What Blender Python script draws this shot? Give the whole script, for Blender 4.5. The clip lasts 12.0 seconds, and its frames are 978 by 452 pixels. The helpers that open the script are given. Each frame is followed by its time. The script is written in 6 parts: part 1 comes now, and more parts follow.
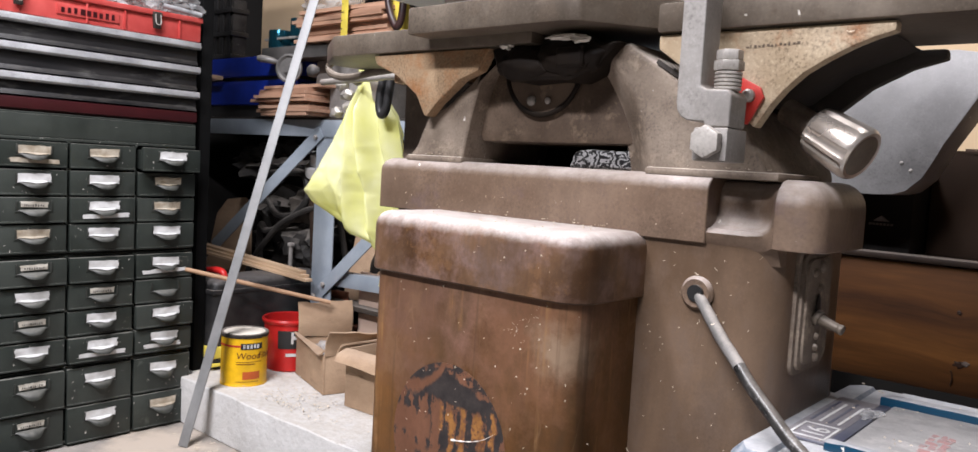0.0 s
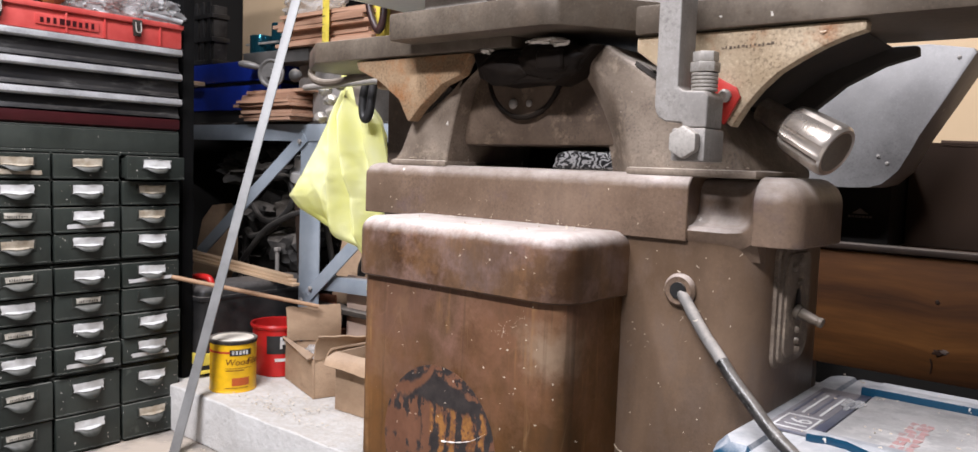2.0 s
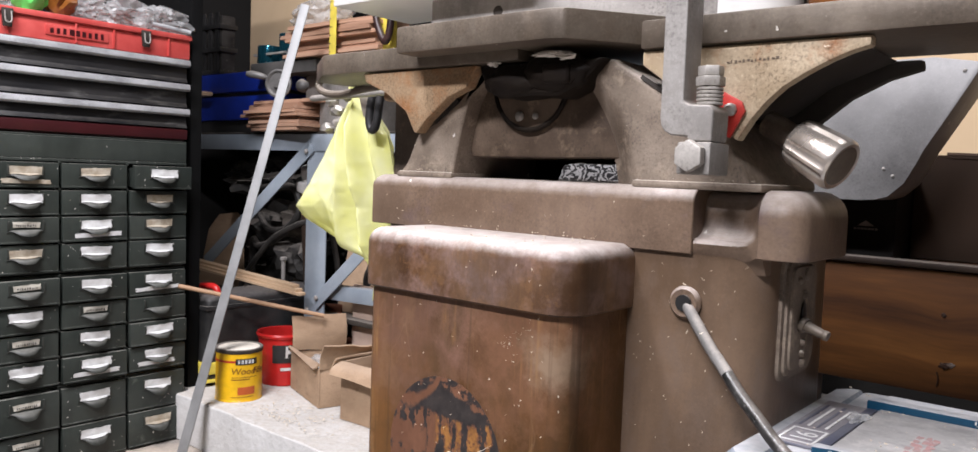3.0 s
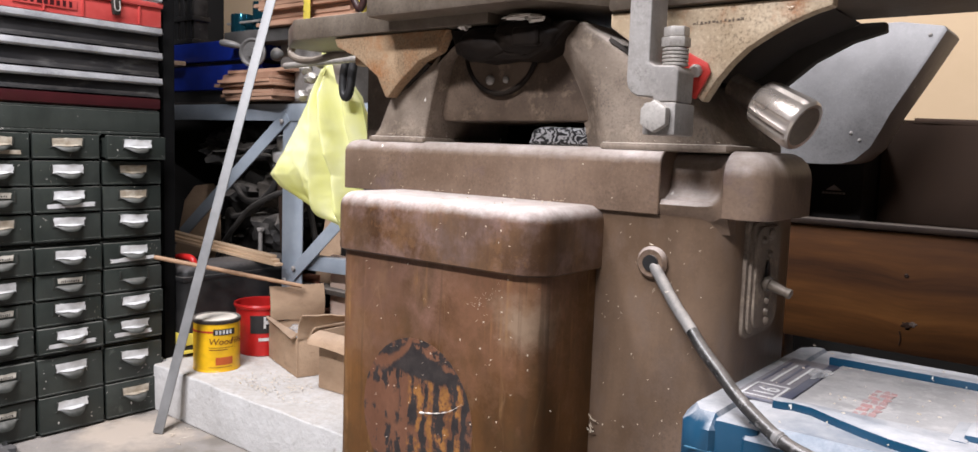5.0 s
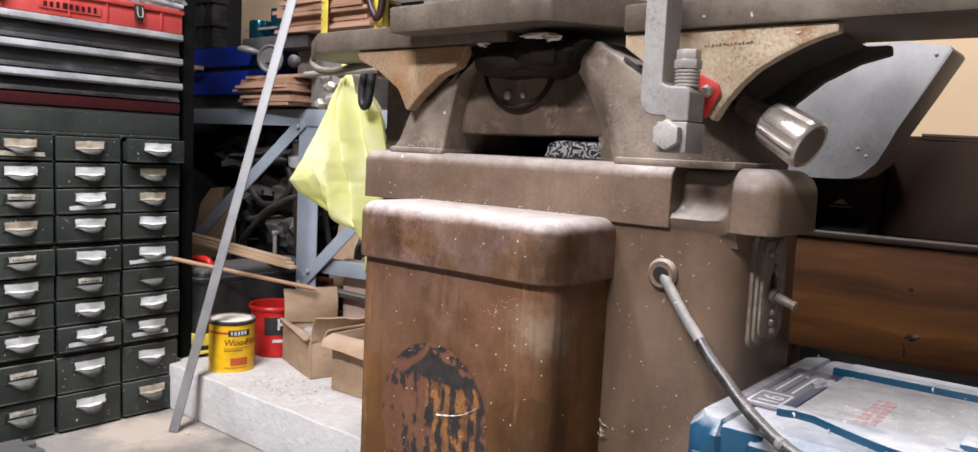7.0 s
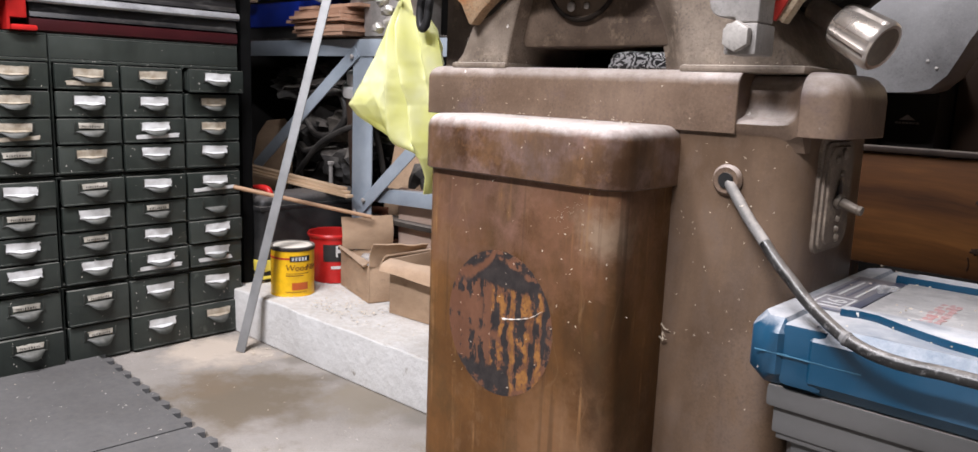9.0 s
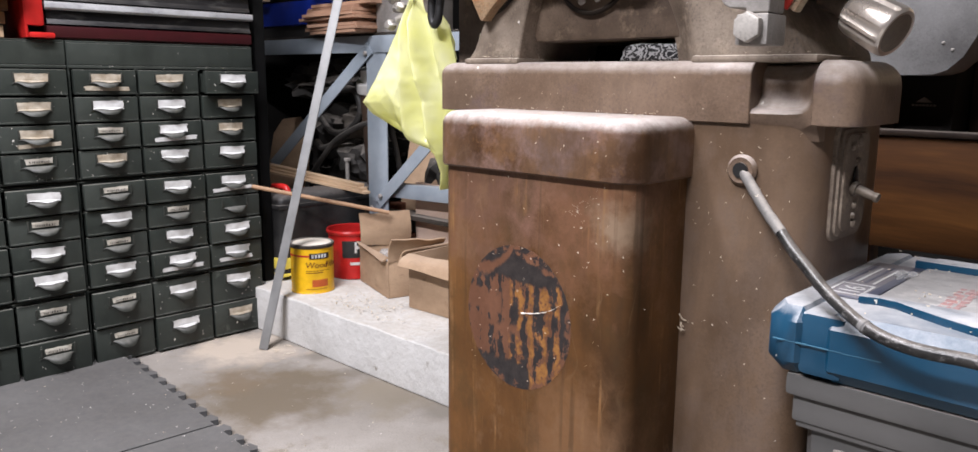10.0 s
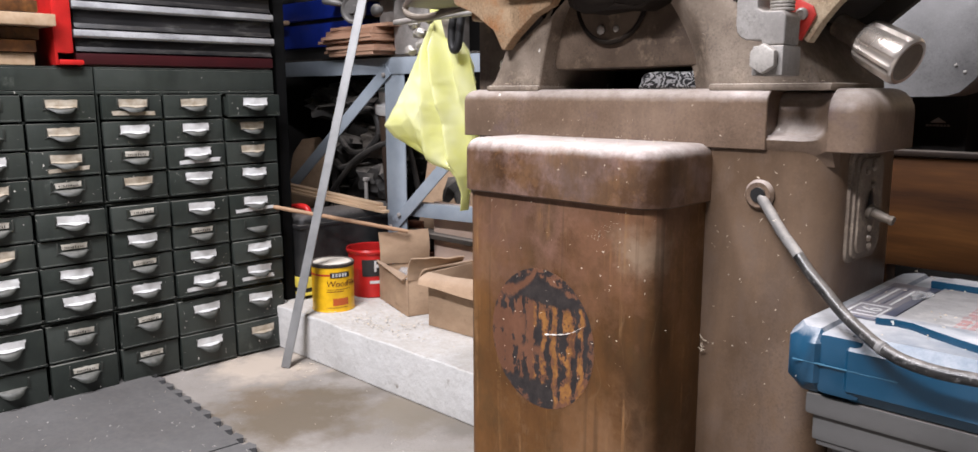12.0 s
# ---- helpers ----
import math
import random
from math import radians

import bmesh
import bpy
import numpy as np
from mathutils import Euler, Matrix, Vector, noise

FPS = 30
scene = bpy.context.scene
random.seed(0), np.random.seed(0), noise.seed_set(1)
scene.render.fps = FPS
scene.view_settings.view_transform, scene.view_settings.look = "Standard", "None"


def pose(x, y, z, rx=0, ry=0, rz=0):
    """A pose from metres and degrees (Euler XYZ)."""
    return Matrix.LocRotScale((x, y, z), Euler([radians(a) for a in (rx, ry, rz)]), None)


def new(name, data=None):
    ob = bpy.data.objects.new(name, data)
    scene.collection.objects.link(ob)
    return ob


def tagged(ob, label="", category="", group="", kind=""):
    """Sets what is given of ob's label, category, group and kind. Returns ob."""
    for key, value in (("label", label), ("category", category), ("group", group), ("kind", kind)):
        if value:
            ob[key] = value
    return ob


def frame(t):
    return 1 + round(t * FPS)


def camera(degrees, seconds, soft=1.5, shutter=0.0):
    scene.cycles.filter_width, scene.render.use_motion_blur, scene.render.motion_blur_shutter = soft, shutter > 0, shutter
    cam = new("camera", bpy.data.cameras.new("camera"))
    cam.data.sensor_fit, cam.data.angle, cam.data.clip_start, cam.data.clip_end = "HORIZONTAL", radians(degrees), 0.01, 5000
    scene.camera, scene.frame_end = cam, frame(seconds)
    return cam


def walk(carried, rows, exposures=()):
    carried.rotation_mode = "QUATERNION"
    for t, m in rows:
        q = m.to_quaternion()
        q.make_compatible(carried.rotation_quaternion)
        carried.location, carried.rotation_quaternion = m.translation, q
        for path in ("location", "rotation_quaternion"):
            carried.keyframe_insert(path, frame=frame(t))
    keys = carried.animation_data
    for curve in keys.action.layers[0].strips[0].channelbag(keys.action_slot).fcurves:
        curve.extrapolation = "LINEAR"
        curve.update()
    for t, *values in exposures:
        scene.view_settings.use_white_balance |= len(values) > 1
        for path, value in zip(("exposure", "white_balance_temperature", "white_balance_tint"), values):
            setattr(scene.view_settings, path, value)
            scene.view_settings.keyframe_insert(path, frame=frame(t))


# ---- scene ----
cam = camera(63.03, 12.0)
# seconds, x, y, z, yaw, pitch, roll
PATH = [
    (0, 1.7609, -0.9714, 0.6551, 40.78, -4.39, -3.34),
    (0.5, 1.7649, -0.9759, 0.6577, 41.40, -4.45, -2.59),
    (1, 1.7642, -0.9740, 0.6603, 41.14, -4.68, -2.46),
    (1.5, 1.7652, -0.9763, 0.6579, 41.11, -4.90, -2.77),
    (2, 1.7672, -0.9769, 0.6594, 39.71, -4.44, -2.04),
    (2.5, 1.7676, -0.9763, 0.6593, 39.00, -4.87, -1.40),
    (3, 1.7688, -0.9799, 0.6621, 40.11, -3.80, -2.18),
    (3.2, 1.7687, -0.9790, 0.6635, 39.44, -3.96, -1.87),
    (4.8, 1.7782, -0.9791, 0.6564, 38.66, -5.17, -2.44),
    (5, 1.7799, -0.9790, 0.6541, 38.70, -5.70, -1.99),
    (5.5, 1.7877, -0.9859, 0.6547, 39.25, -5.17, -2.79),
    (6, 1.7877, -0.9949, 0.6581, 39.71, -5.16, -2.63),
    (6.5, 1.7844, -1.0008, 0.6629, 39.63, -5.46, -2.22),
    (7, 1.7912, -1.0047, 0.6619, 39.41, -5.43, -2.69),
    (7.5, 1.7890, -1.0138, 0.6633, 40.61, -6.14, -2.10),
    (7.7, 1.7863, -1.0163, 0.6513, 41.11, -7.13, -3.17),
    (9.3, 1.7929, -1.0322, 0.6357, 43.01, -10.14, -1.64),
    (9.5, 1.7929, -1.0313, 0.6406, 42.97, -10.13, -1.02),
    (10, 1.7963, -1.0344, 0.6416, 43.65, -10.61, -0.46),
    (10.5, 1.7968, -1.0400, 0.6428, 44.11, -10.06, -0.73),
    (11, 1.8023, -1.0437, 0.6480, 43.45, -9.56, -0.76),
    (11.5, 1.8054, -1.0512, 0.6504, 43.64, -9.49, -0.47),
    (12, 1.8040, -1.0567, 0.6549, 44.56, -9.57, 0.14),
]
walk(cam, [(t, pose(x, y, z, 90 + pitch, roll, yaw)) for t, x, y, z, yaw, pitch, roll in PATH])

# ---- light ----
world = bpy.data.worlds.new("workshop_world")
world.use_nodes = True
world.node_tree.nodes["Background"].inputs[0].default_value = (0.55, 0.6, 0.7, 1)
world.node_tree.nodes["Background"].inputs[1].default_value = 0.002
scene.world = world
scene.view_settings.exposure = 0.0


def tube_lamp(x, y, z, length, width, power, turn=0.0, colour=(0.985, 0.97, 1.045)):
    data = bpy.data.lights.new("ceiling_tube", "AREA")
    data.shape, data.size, data.size_y, data.energy, data.color = "RECTANGLE", length, width, power, colour
    ob = new("ceiling_tube", data)
    ob.matrix_world = pose(x, y, z, 0, 0, turn)
    return ob


tube_lamp(0.85, -0.90, 2.36, 1.2, 0.20, 76, 85)
tube_lamp(1.50, -2.25, 2.36, 1.2, 0.20, 142, 4)


# ---- materials ----
def nodes_of(name):
    m = bpy.data.materials.new(name)
    m.use_nodes = True
    nt = m.node_tree
    return m, nt, nt.nodes["Principled BSDF"]


def add(nt, kind, **kw):
    n = nt.nodes.new(kind)
    for k, v in kw.items():
        n.inputs[k].default_value = v
    return n


def ramp(nt, fac, stops):
    n = nt.nodes.new("ShaderNodeValToRGB")
    cr = n.color_ramp
    while len(cr.elements) < len(stops):
        cr.elements.new(0.5)
    for e, (p, c) in zip(cr.elements, stops):
        e.position = p
        e.color = (*c, 1) if len(c) == 3 else c
    nt.links.new(fac, n.inputs[0])
    return n.outputs[0]


def mixc(nt, fac, a, b):
    n = nt.nodes.new("ShaderNodeMix")
    n.data_type = "RGBA"
    for sock, v in ((n.inputs[0], fac), (n.inputs[6], a), (n.inputs[7], b)):
        if hasattr(v, "links"):
            nt.links.new(v, sock)
        else:
            sock.default_value = v if isinstance(v, float) else (*v, 1)
    return n.outputs[2]


def math_node(nt, op, a, b=0.0):
    n = nt.nodes.new("ShaderNodeMath")
    n.operation = op
    for sock, v in ((n.inputs[0], a), (n.inputs[1], b)):
        if hasattr(v, "links"):
            nt.links.new(v, sock)
        else:
            sock.default_value = v
    return n.outputs[0]


def coords(nt, scale=(1, 1, 1), vary=True):
    tc = nt.nodes.new("ShaderNodeTexCoord")
    mp = nt.nodes.new("ShaderNodeMapping")
    mp.inputs["Scale"].default_value = scale
    nt.links.new(tc.outputs["Object"], mp.inputs[0])
    if vary:
        oi = nt.nodes.new("ShaderNodeObjectInfo")
        cx = nt.nodes.new("ShaderNodeCombineXYZ")
        for k, f in enumerate((3.1, 7.7, 5.3)):
            nt.links.new(math_node(nt, "MULTIPLY", oi.outputs["Random"], f), cx.inputs[k])
        nt.links.new(cx.outputs[0], mp.inputs["Location"])
    return mp.outputs[0]


def noise_out(nt, vec, scale, detail=4.0, rough=0.6):
    n = add(nt, "ShaderNodeTexNoise", Scale=scale, Detail=detail, Roughness=rough)
    nt.links.new(vec, n.inputs["Vector"])
    return n.outputs[0]


def bump(nt, p, height, strength, dist):
    b = add(nt, "ShaderNodeBump", Strength=strength, Distance=dist)
    nt.links.new(height, b.inputs["Height"])
    nt.links.new(b.outputs[0], p.inputs["Normal"])


DUST = (0.50, 0.44, 0.38)


def surface(name, base, dark, rough=0.5, metal=0.0, big=6.0, fine=120.0, dust=0.0, relief=0.15,
            spots=None, stretch=(1, 1, 1), spot_at=(0.62, 0.7), spec=0.4, dist=0.001, dust_colour=DUST, flecks=0.0, streaks=None, grit=0.0, dust_low=0.35, stains=0.0, dust_at=(0.38, 0.95), dust_patch=0.0):
    """Two scales of colour, fine relief, spots of wear and dust on what faces up."""
    m, nt, p = nodes_of(name)
    v = coords(nt, stretch)
    n1, n2 = noise_out(nt, v, big), noise_out(nt, v, fine, 3.0)
    c = ramp(nt, n1, [(0.35, dark), (0.65, base)])
    c = mixc(nt, math_node(nt, "MULTIPLY", n2, 0.35), c, dark)
    if spots:
        n3 = noise_out(nt, v, big * 2.7, 6.0, 0.7)
        c = mixc(nt, ramp(nt, n3, [(spot_at[0], (0, 0, 0)), (spot_at[1], (1, 1, 1))]), c, spots)
    if streaks:
        n5 = noise_out(nt, coords(nt, (1, 1, 0.05)), 70.0, 4.0, 0.6)
        n6 = noise_out(nt, v, 9.0, 4.0, 0.6)
        fs = math_node(nt, "MULTIPLY", ramp(nt, n5, [(0.60, (0, 0, 0)), (0.70, (1, 1, 1))]), ramp(nt, n6, [(0.45, (0, 0, 0)), (0.6, (0.8, 0.8, 0.8))]))
        c = mixc(nt, fs, c, streaks)
    if stains:
        n9 = noise_out(nt, coords(nt, (1, 1, 0.22)), 22.0, 6.0, 0.7)
        n10 = noise_out(nt, coords(nt), 34.0, 6.0, 0.72)
        c = mixc(nt, math_node(nt, "MULTIPLY", ramp(nt, n9, [(0.50, (0, 0, 0)), (0.64, (1, 1, 1))]), stains), c, tuple(0.55 * q for q in dark))
        c = mixc(nt, math_node(nt, "MULTIPLY", ramp(nt, n10, [(0.56, (0, 0, 0)), (0.60, (1, 1, 1))]), stains * 0.5), c, tuple(1.25 * q for q in base))
    if grit:
        n7 = noise_out(nt, coords(nt), 420.0, 3.0, 0.7)
        n8 = noise_out(nt, v, big * 0.9, 5.0, 0.7)
        fg = math_node(nt, "MULTIPLY", ramp(nt, n7, [(0.50, (0, 0, 0)), (0.66, (1, 1, 1))]), ramp(nt, n8, [(0.42, (0.1, 0.1, 0.1)), (0.62, (1, 1, 1))]))
        c = mixc(nt, math_node(nt, "MULTIPLY", fg, grit), c, tuple(0.25 * q for q in dark))
        fl = ramp(nt, n7, [(0.30, (1, 1, 1)), (0.42, (0, 0, 0))])
        c = mixc(nt, math_node(nt, "MULTIPLY", fl, grit * 0.4), c, tuple(min(0.9, 1.5 * q) for q in base))
    r = math_node(nt, "ADD", math_node(nt, "MULTIPLY", n1, 0.25), rough - 0.12)
    if dust:
        g = nt.nodes.new("ShaderNodeNewGeometry")
        s = nt.nodes.new("ShaderNodeSeparateXYZ")
        nt.links.new(g.outputs["Normal"], s.inputs[0])
        n4 = noise_out(nt, v, 70.0, 6.0, 0.75)
        up = ramp(nt, math_node(nt, "ADD", s.outputs[2], math_node(nt, "MULTIPLY", math_node(nt, "SUBTRACT", n4, 0.5), 0.45)), [(dust_at[0], (0, 0, 0)), (dust_at[1], (1, 1, 1))])
        grain = ramp(nt, n4, [(0.25, (dust_low, dust_low, dust_low)), (0.7, (1, 1, 1))])
        f = math_node(nt, "MULTIPLY", math_node(nt, "MULTIPLY", up, grain), dust)
        if dust_patch:
            f = math_node(nt, "MULTIPLY", f, ramp(nt, noise_out(nt, v, dust_patch, 5.0, 0.6), [(0.34, (0.5, 0.5, 0.5)), (0.52, (1, 1, 1))]))
        thin = math_node(nt, "MULTIPLY", ramp(nt, n1, [(0.4, (0, 0, 0)), (0.75, (1, 1, 1))]), 0.08 * dust)
        f = math_node(nt, "MAXIMUM", f, thin)
        c = mixc(nt, f, c, dust_colour)
        r = math_node(nt, "ADD", r, math_node(nt, "MULTIPLY", f, 0.4))
        if metal:
            inv = math_node(nt, "SUBTRACT", 1.0, f)
            nt.links.new(math_node(nt, "MULTIPLY", inv, metal), p.inputs["Metallic"])
    else:
        p.inputs["Metallic"].default_value = metal
    if flecks:
        vo = add(nt, "ShaderNodeTexVoronoi", Scale=210.0)
        wv = nt.nodes.new("ShaderNodeVectorMath")
        wn = add(nt, "ShaderNodeTexNoise", Scale=260.0)
        fv = coords(nt, (1.0, 1.0, 0.7))
        nt.links.new(fv, wn.inputs["Vector"])
        sv = nt.nodes.new("ShaderNodeVectorMath")
        sv.operation = "SCALE"
        sv.inputs["Scale"].default_value = 0.006
        nt.links.new(wn.outputs["Color"], sv.inputs[0])
        nt.links.new(fv, wv.inputs[0])
        nt.links.new(sv.outputs[0], wv.inputs[1])
        nt.links.new(wv.outputs[0], vo.inputs["Vector"])
        sp = nt.nodes.new("ShaderNodeSeparateColor")
        nt.links.new(vo.outputs["Color"], sp.inputs[0])
        cluster = ramp(nt, noise_out(nt, coords(nt), 14.0, 3.0), [(0.45, (0.15, 0.15, 0.15)), (0.62, (1.6, 1.6, 1.6))])
        rare = math_node(nt, "GREATER_THAN", math_node(nt, "MULTIPLY", cluster, flecks), math_node(nt, "SUBTRACT", 1.0, sp.outputs[0]))
        size = math_node(nt, "MULTIPLY", math_node(nt, "POWER", sp.outputs[1], 2.5), 0.3)
        dot = math_node(nt, "LESS_THAN", vo.outputs["Distance"], size)
        c = mixc(nt, math_node(nt, "MULTIPLY", rare, dot), c, (0.62, 0.58, 0.52))
    nt.links.new(c, p.inputs["Base Color"])
    nt.links.new(r, p.inputs["Roughness"])
    p.inputs["Specular IOR Level"].default_value = spec
    if relief:
        bump(nt, p, n2, relief, dist)
    return m


def plain(name, colour, rough=0.5, metal=0.0, spec=0.4):
    m, nt, p = nodes_of(name)
    v = coords(nt)
    n = noise_out(nt, v, 25.0)
    d = tuple(x * 0.72 for x in colour)
    nt.links.new(ramp(nt, n, [(0.3, d), (0.65, colour)]), p.inputs["Base Color"])
    p.inputs["Roughness"].default_value, p.inputs["Metallic"].default_value = rough, metal
    p.inputs["Specular IOR Level"].default_value = spec
    bump(nt, p, noise_out(nt, v, 150.0), 0.08, 0.001)
    return m


def timber(name, light, dark, grain=(2, 40, 40), rough=0.6, knots=False):
    m, nt, p = nodes_of(name)
    v = coords(nt, grain)
    n1 = noise_out(nt, v, 1.6, 6.0, 0.65)
    v2 = coords(nt)
    n2 = noise_out(nt, v2, 9.0)
    c = ramp(nt, n1, [(0.3, dark), (0.7, light)])
    c = mixc(nt, math_node(nt, "MULTIPLY", n2, 0.3), c, dark)
    oi = nt.nodes.new("ShaderNodeObjectInfo")
    hs = add(nt, "ShaderNodeHueSaturation")
    nt.links.new(math_node(nt, "ADD", math_node(nt, "MULTIPLY", oi.outputs["Random"], 0.35), 0.8), hs.inputs["Value"])
    nt.links.new(c, hs.inputs["Color"])
    nt.links.new(hs.outputs[0], p.inputs["Base Color"])
    p.inputs["Roughness"].default_value = rough
    bump(nt, p, n1, 0.25, 0.001)
    return m


M_CONC = surface("concrete_floor_grey", (0.33, 0.30, 0.27), (0.21, 0.187, 0.162), 0.85, big=3.2, fine=90, relief=0.4, spots=(0.20, 0.165, 0.12), spot_at=(0.54, 0.70), flecks=0.06, grit=0.35)


def patch_floor(m, places):
    """Brown stains and other patches with soft, broken edges at places (x, y, radius, colour) on the floor."""
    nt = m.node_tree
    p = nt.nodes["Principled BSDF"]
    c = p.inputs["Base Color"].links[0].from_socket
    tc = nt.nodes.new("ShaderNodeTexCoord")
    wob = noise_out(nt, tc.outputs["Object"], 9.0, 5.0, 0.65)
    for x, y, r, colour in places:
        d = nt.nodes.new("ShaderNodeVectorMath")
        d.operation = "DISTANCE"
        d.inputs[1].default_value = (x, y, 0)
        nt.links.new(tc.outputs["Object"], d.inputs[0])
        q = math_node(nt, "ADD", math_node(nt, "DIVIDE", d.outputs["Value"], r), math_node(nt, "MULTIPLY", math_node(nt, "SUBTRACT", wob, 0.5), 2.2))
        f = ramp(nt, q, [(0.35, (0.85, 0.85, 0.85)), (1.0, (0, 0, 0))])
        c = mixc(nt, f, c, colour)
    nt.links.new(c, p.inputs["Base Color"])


# A darker row along the ledge's foot, the brown stain, and a pale patch.
patch_floor(M_CONC, [(0.30, -0.034, 0.05, (0.17, 0.15, 0.125)), (0.44, -0.036, 0.06, (0.16, 0.14, 0.118)), (0.58, -0.034, 0.06, (0.16, 0.14, 0.118)), (0.73, -0.036, 0.07, (0.17, 0.15, 0.125)), (0.42, -0.22, 0.22, (0.13, 0.10, 0.065)), (0.30, -0.24, 0.10, (0.16, 0.12, 0.08)), (0.12, -0.12, 0.16, (0.50, 0.42, 0.34)), (0.6, -0.07, 0.12, (0.20, 0.17, 0.13))])
M_CURB = surface("whitewashed_concrete", (0.67, 0.665, 0.65), (0.54, 0.527, 0.505), 0.85, big=11, fine=60, relief=0.8, spots=(0.34, 0.315, 0.28), spot_at=(0.62, 0.68), dist=0.004, stretch=(0.9, 1, 0.7), grit=0.35, dust=0.85, dust_at=(0.55, 0.95), dust_colour=(0.40, 0.355, 0.30), dust_low=0.15, dust_patch=9.0)
M_MAT = surface("foam_mat_grey", (0.088, 0.088, 0.089), (0.055, 0.055, 0.056), 0.8, big=5, fine=300, dust=0.12, relief=0.3, flecks=0.1)
M_WALL = surface("dark_board_wall", (0.016, 0.014, 0.012), (0.009, 0.008, 0.007), 0.9, big=2, fine=60, relief=0.2)
# Near-black colour that stands for the deep shade of a gap.
M_GAPSHADE = surface("matt_black_gap_shade", (0.006, 0.006, 0.006), (0.003, 0.003, 0.003), 0.9, big=4, fine=90, relief=0.2, spec=0.1)
M_CEIL = surface("ceiling_board", (0.09, 0.085, 0.08), (0.06, 0.057, 0.053), 0.9, big=2, fine=60)
M_GREEN = surface("olive_green_enamel", (0.037, 0.044, 0.038), (0.022, 0.027, 0.023), 0.40, big=5, fine=60, relief=0.06, spots=(0.080, 0.088, 0.075), spot_at=(0.64, 0.72), dust=0.5, flecks=0.16, grit=0.25, dust_colour=(0.34, 0.33, 0.29), stains=0.35)
M_GREEN2 = surface("olive_green_pull", (0.046, 0.049, 0.042), (0.022, 0.024, 0.020), 0.45, big=40, fine=150, dust=0.5, spec=0.4, dust_at=(0.25, 0.95), dust_colour=(0.30, 0.29, 0.26), grit=0.3)
M_CARD = surface("white_card", (0.66, 0.66, 0.65), (0.50, 0.49, 0.47), 0.8, big=45, fine=200, relief=0.05)
M_CARDB = surface("yellowed_card", (0.48, 0.43, 0.35), (0.30, 0.245, 0.175), 0.8, big=60, fine=200, relief=0.05, grit=0.3)
M_CARDT = surface("aged_tape_card", (0.58, 0.55, 0.48), (0.42, 0.38, 0.31), 0.8, big=60, fine=200, relief=0.05, grit=0.2)
M_INK = plain("ink", (0.06, 0.055, 0.05), 0.8)
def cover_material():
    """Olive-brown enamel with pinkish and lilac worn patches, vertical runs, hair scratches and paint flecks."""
    m, nt, p = nodes_of("brown_enamel")
    M = lambda op, a, b2=0.0: math_node(nt, op, a, b2)
    v = coords(nt, (1, 1, 1), False)
    n1 = noise_out(nt, coords(nt, (1, 1, 0.5), False), 10.0, 6.0, 0.62)
    n2 = noise_out(nt, v, 130.0, 3.0)
    n3 = noise_out(nt, v, 26.0, 6.0, 0.7)
    c = ramp(nt, n1, [(0.34, (0.045, 0.019, 0.0048)), (0.5, (0.101, 0.0425, 0.0108)), (0.66, (0.168, 0.074, 0.021))])
    c = mixc(nt, M("MULTIPLY", n2, 0.3), c, (0.060, 0.032, 0.014))
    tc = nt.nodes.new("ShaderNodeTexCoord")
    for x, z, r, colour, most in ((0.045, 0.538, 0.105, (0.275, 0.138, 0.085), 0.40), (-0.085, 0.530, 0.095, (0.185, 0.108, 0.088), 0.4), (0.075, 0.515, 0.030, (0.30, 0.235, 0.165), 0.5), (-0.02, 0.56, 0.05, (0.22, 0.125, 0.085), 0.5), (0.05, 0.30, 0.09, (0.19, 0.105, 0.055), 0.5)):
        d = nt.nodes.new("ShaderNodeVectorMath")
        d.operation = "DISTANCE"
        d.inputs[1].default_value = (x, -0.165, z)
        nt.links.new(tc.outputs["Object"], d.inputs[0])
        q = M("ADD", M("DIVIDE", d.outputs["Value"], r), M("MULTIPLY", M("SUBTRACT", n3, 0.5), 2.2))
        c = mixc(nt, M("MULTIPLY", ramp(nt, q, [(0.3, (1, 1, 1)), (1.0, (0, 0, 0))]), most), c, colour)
    blot = noise_out(nt, coords(nt, (1, 1, 0.7), False), 19.0, 6.0, 0.7)
    c = mixc(nt, M("MULTIPLY", ramp(nt, blot, [(0.50, (0, 0, 0)), (0.64, (1, 1, 1))]), 0.55), c, (0.062, 0.035, 0.012))
    c = mixc(nt, M("MULTIPLY", ramp(nt, blot, [(0.36, (1, 1, 1)), (0.44, (0, 0, 0))]), 0.35), c, (0.20, 0.115, 0.060))
    runs = noise_out(nt, coords(nt, (1, 1, 0.04), False), 75.0, 4.0, 0.6)
    where = ramp(nt, n3, [(0.44, (0, 0, 0)), (0.60, (1, 1, 1))])
    c = mixc(nt, M("MULTIPLY", M("MULTIPLY", ramp(nt, runs, [(0.60, (0, 0, 0)), (0.68, (1, 1, 1))]), where), 0.65), c, (0.29, 0.155, 0.065))
    c = mixc(nt, M("MULTIPLY", ramp(nt, runs, [(0.30, (1, 1, 1)), (0.40, (0, 0, 0))]), 0.45), c, (0.045, 0.023, 0.010))
    hair = noise_out(nt, coords(nt, (1.0, 1, 0.35), False), 16.0, 3.0, 0.5)
    thin = ramp(nt, M("ABSOLUTE", M("SUBTRACT", hair, 0.5)), [(0.0, (1, 1, 1)), (0.006, (0, 0, 0))])
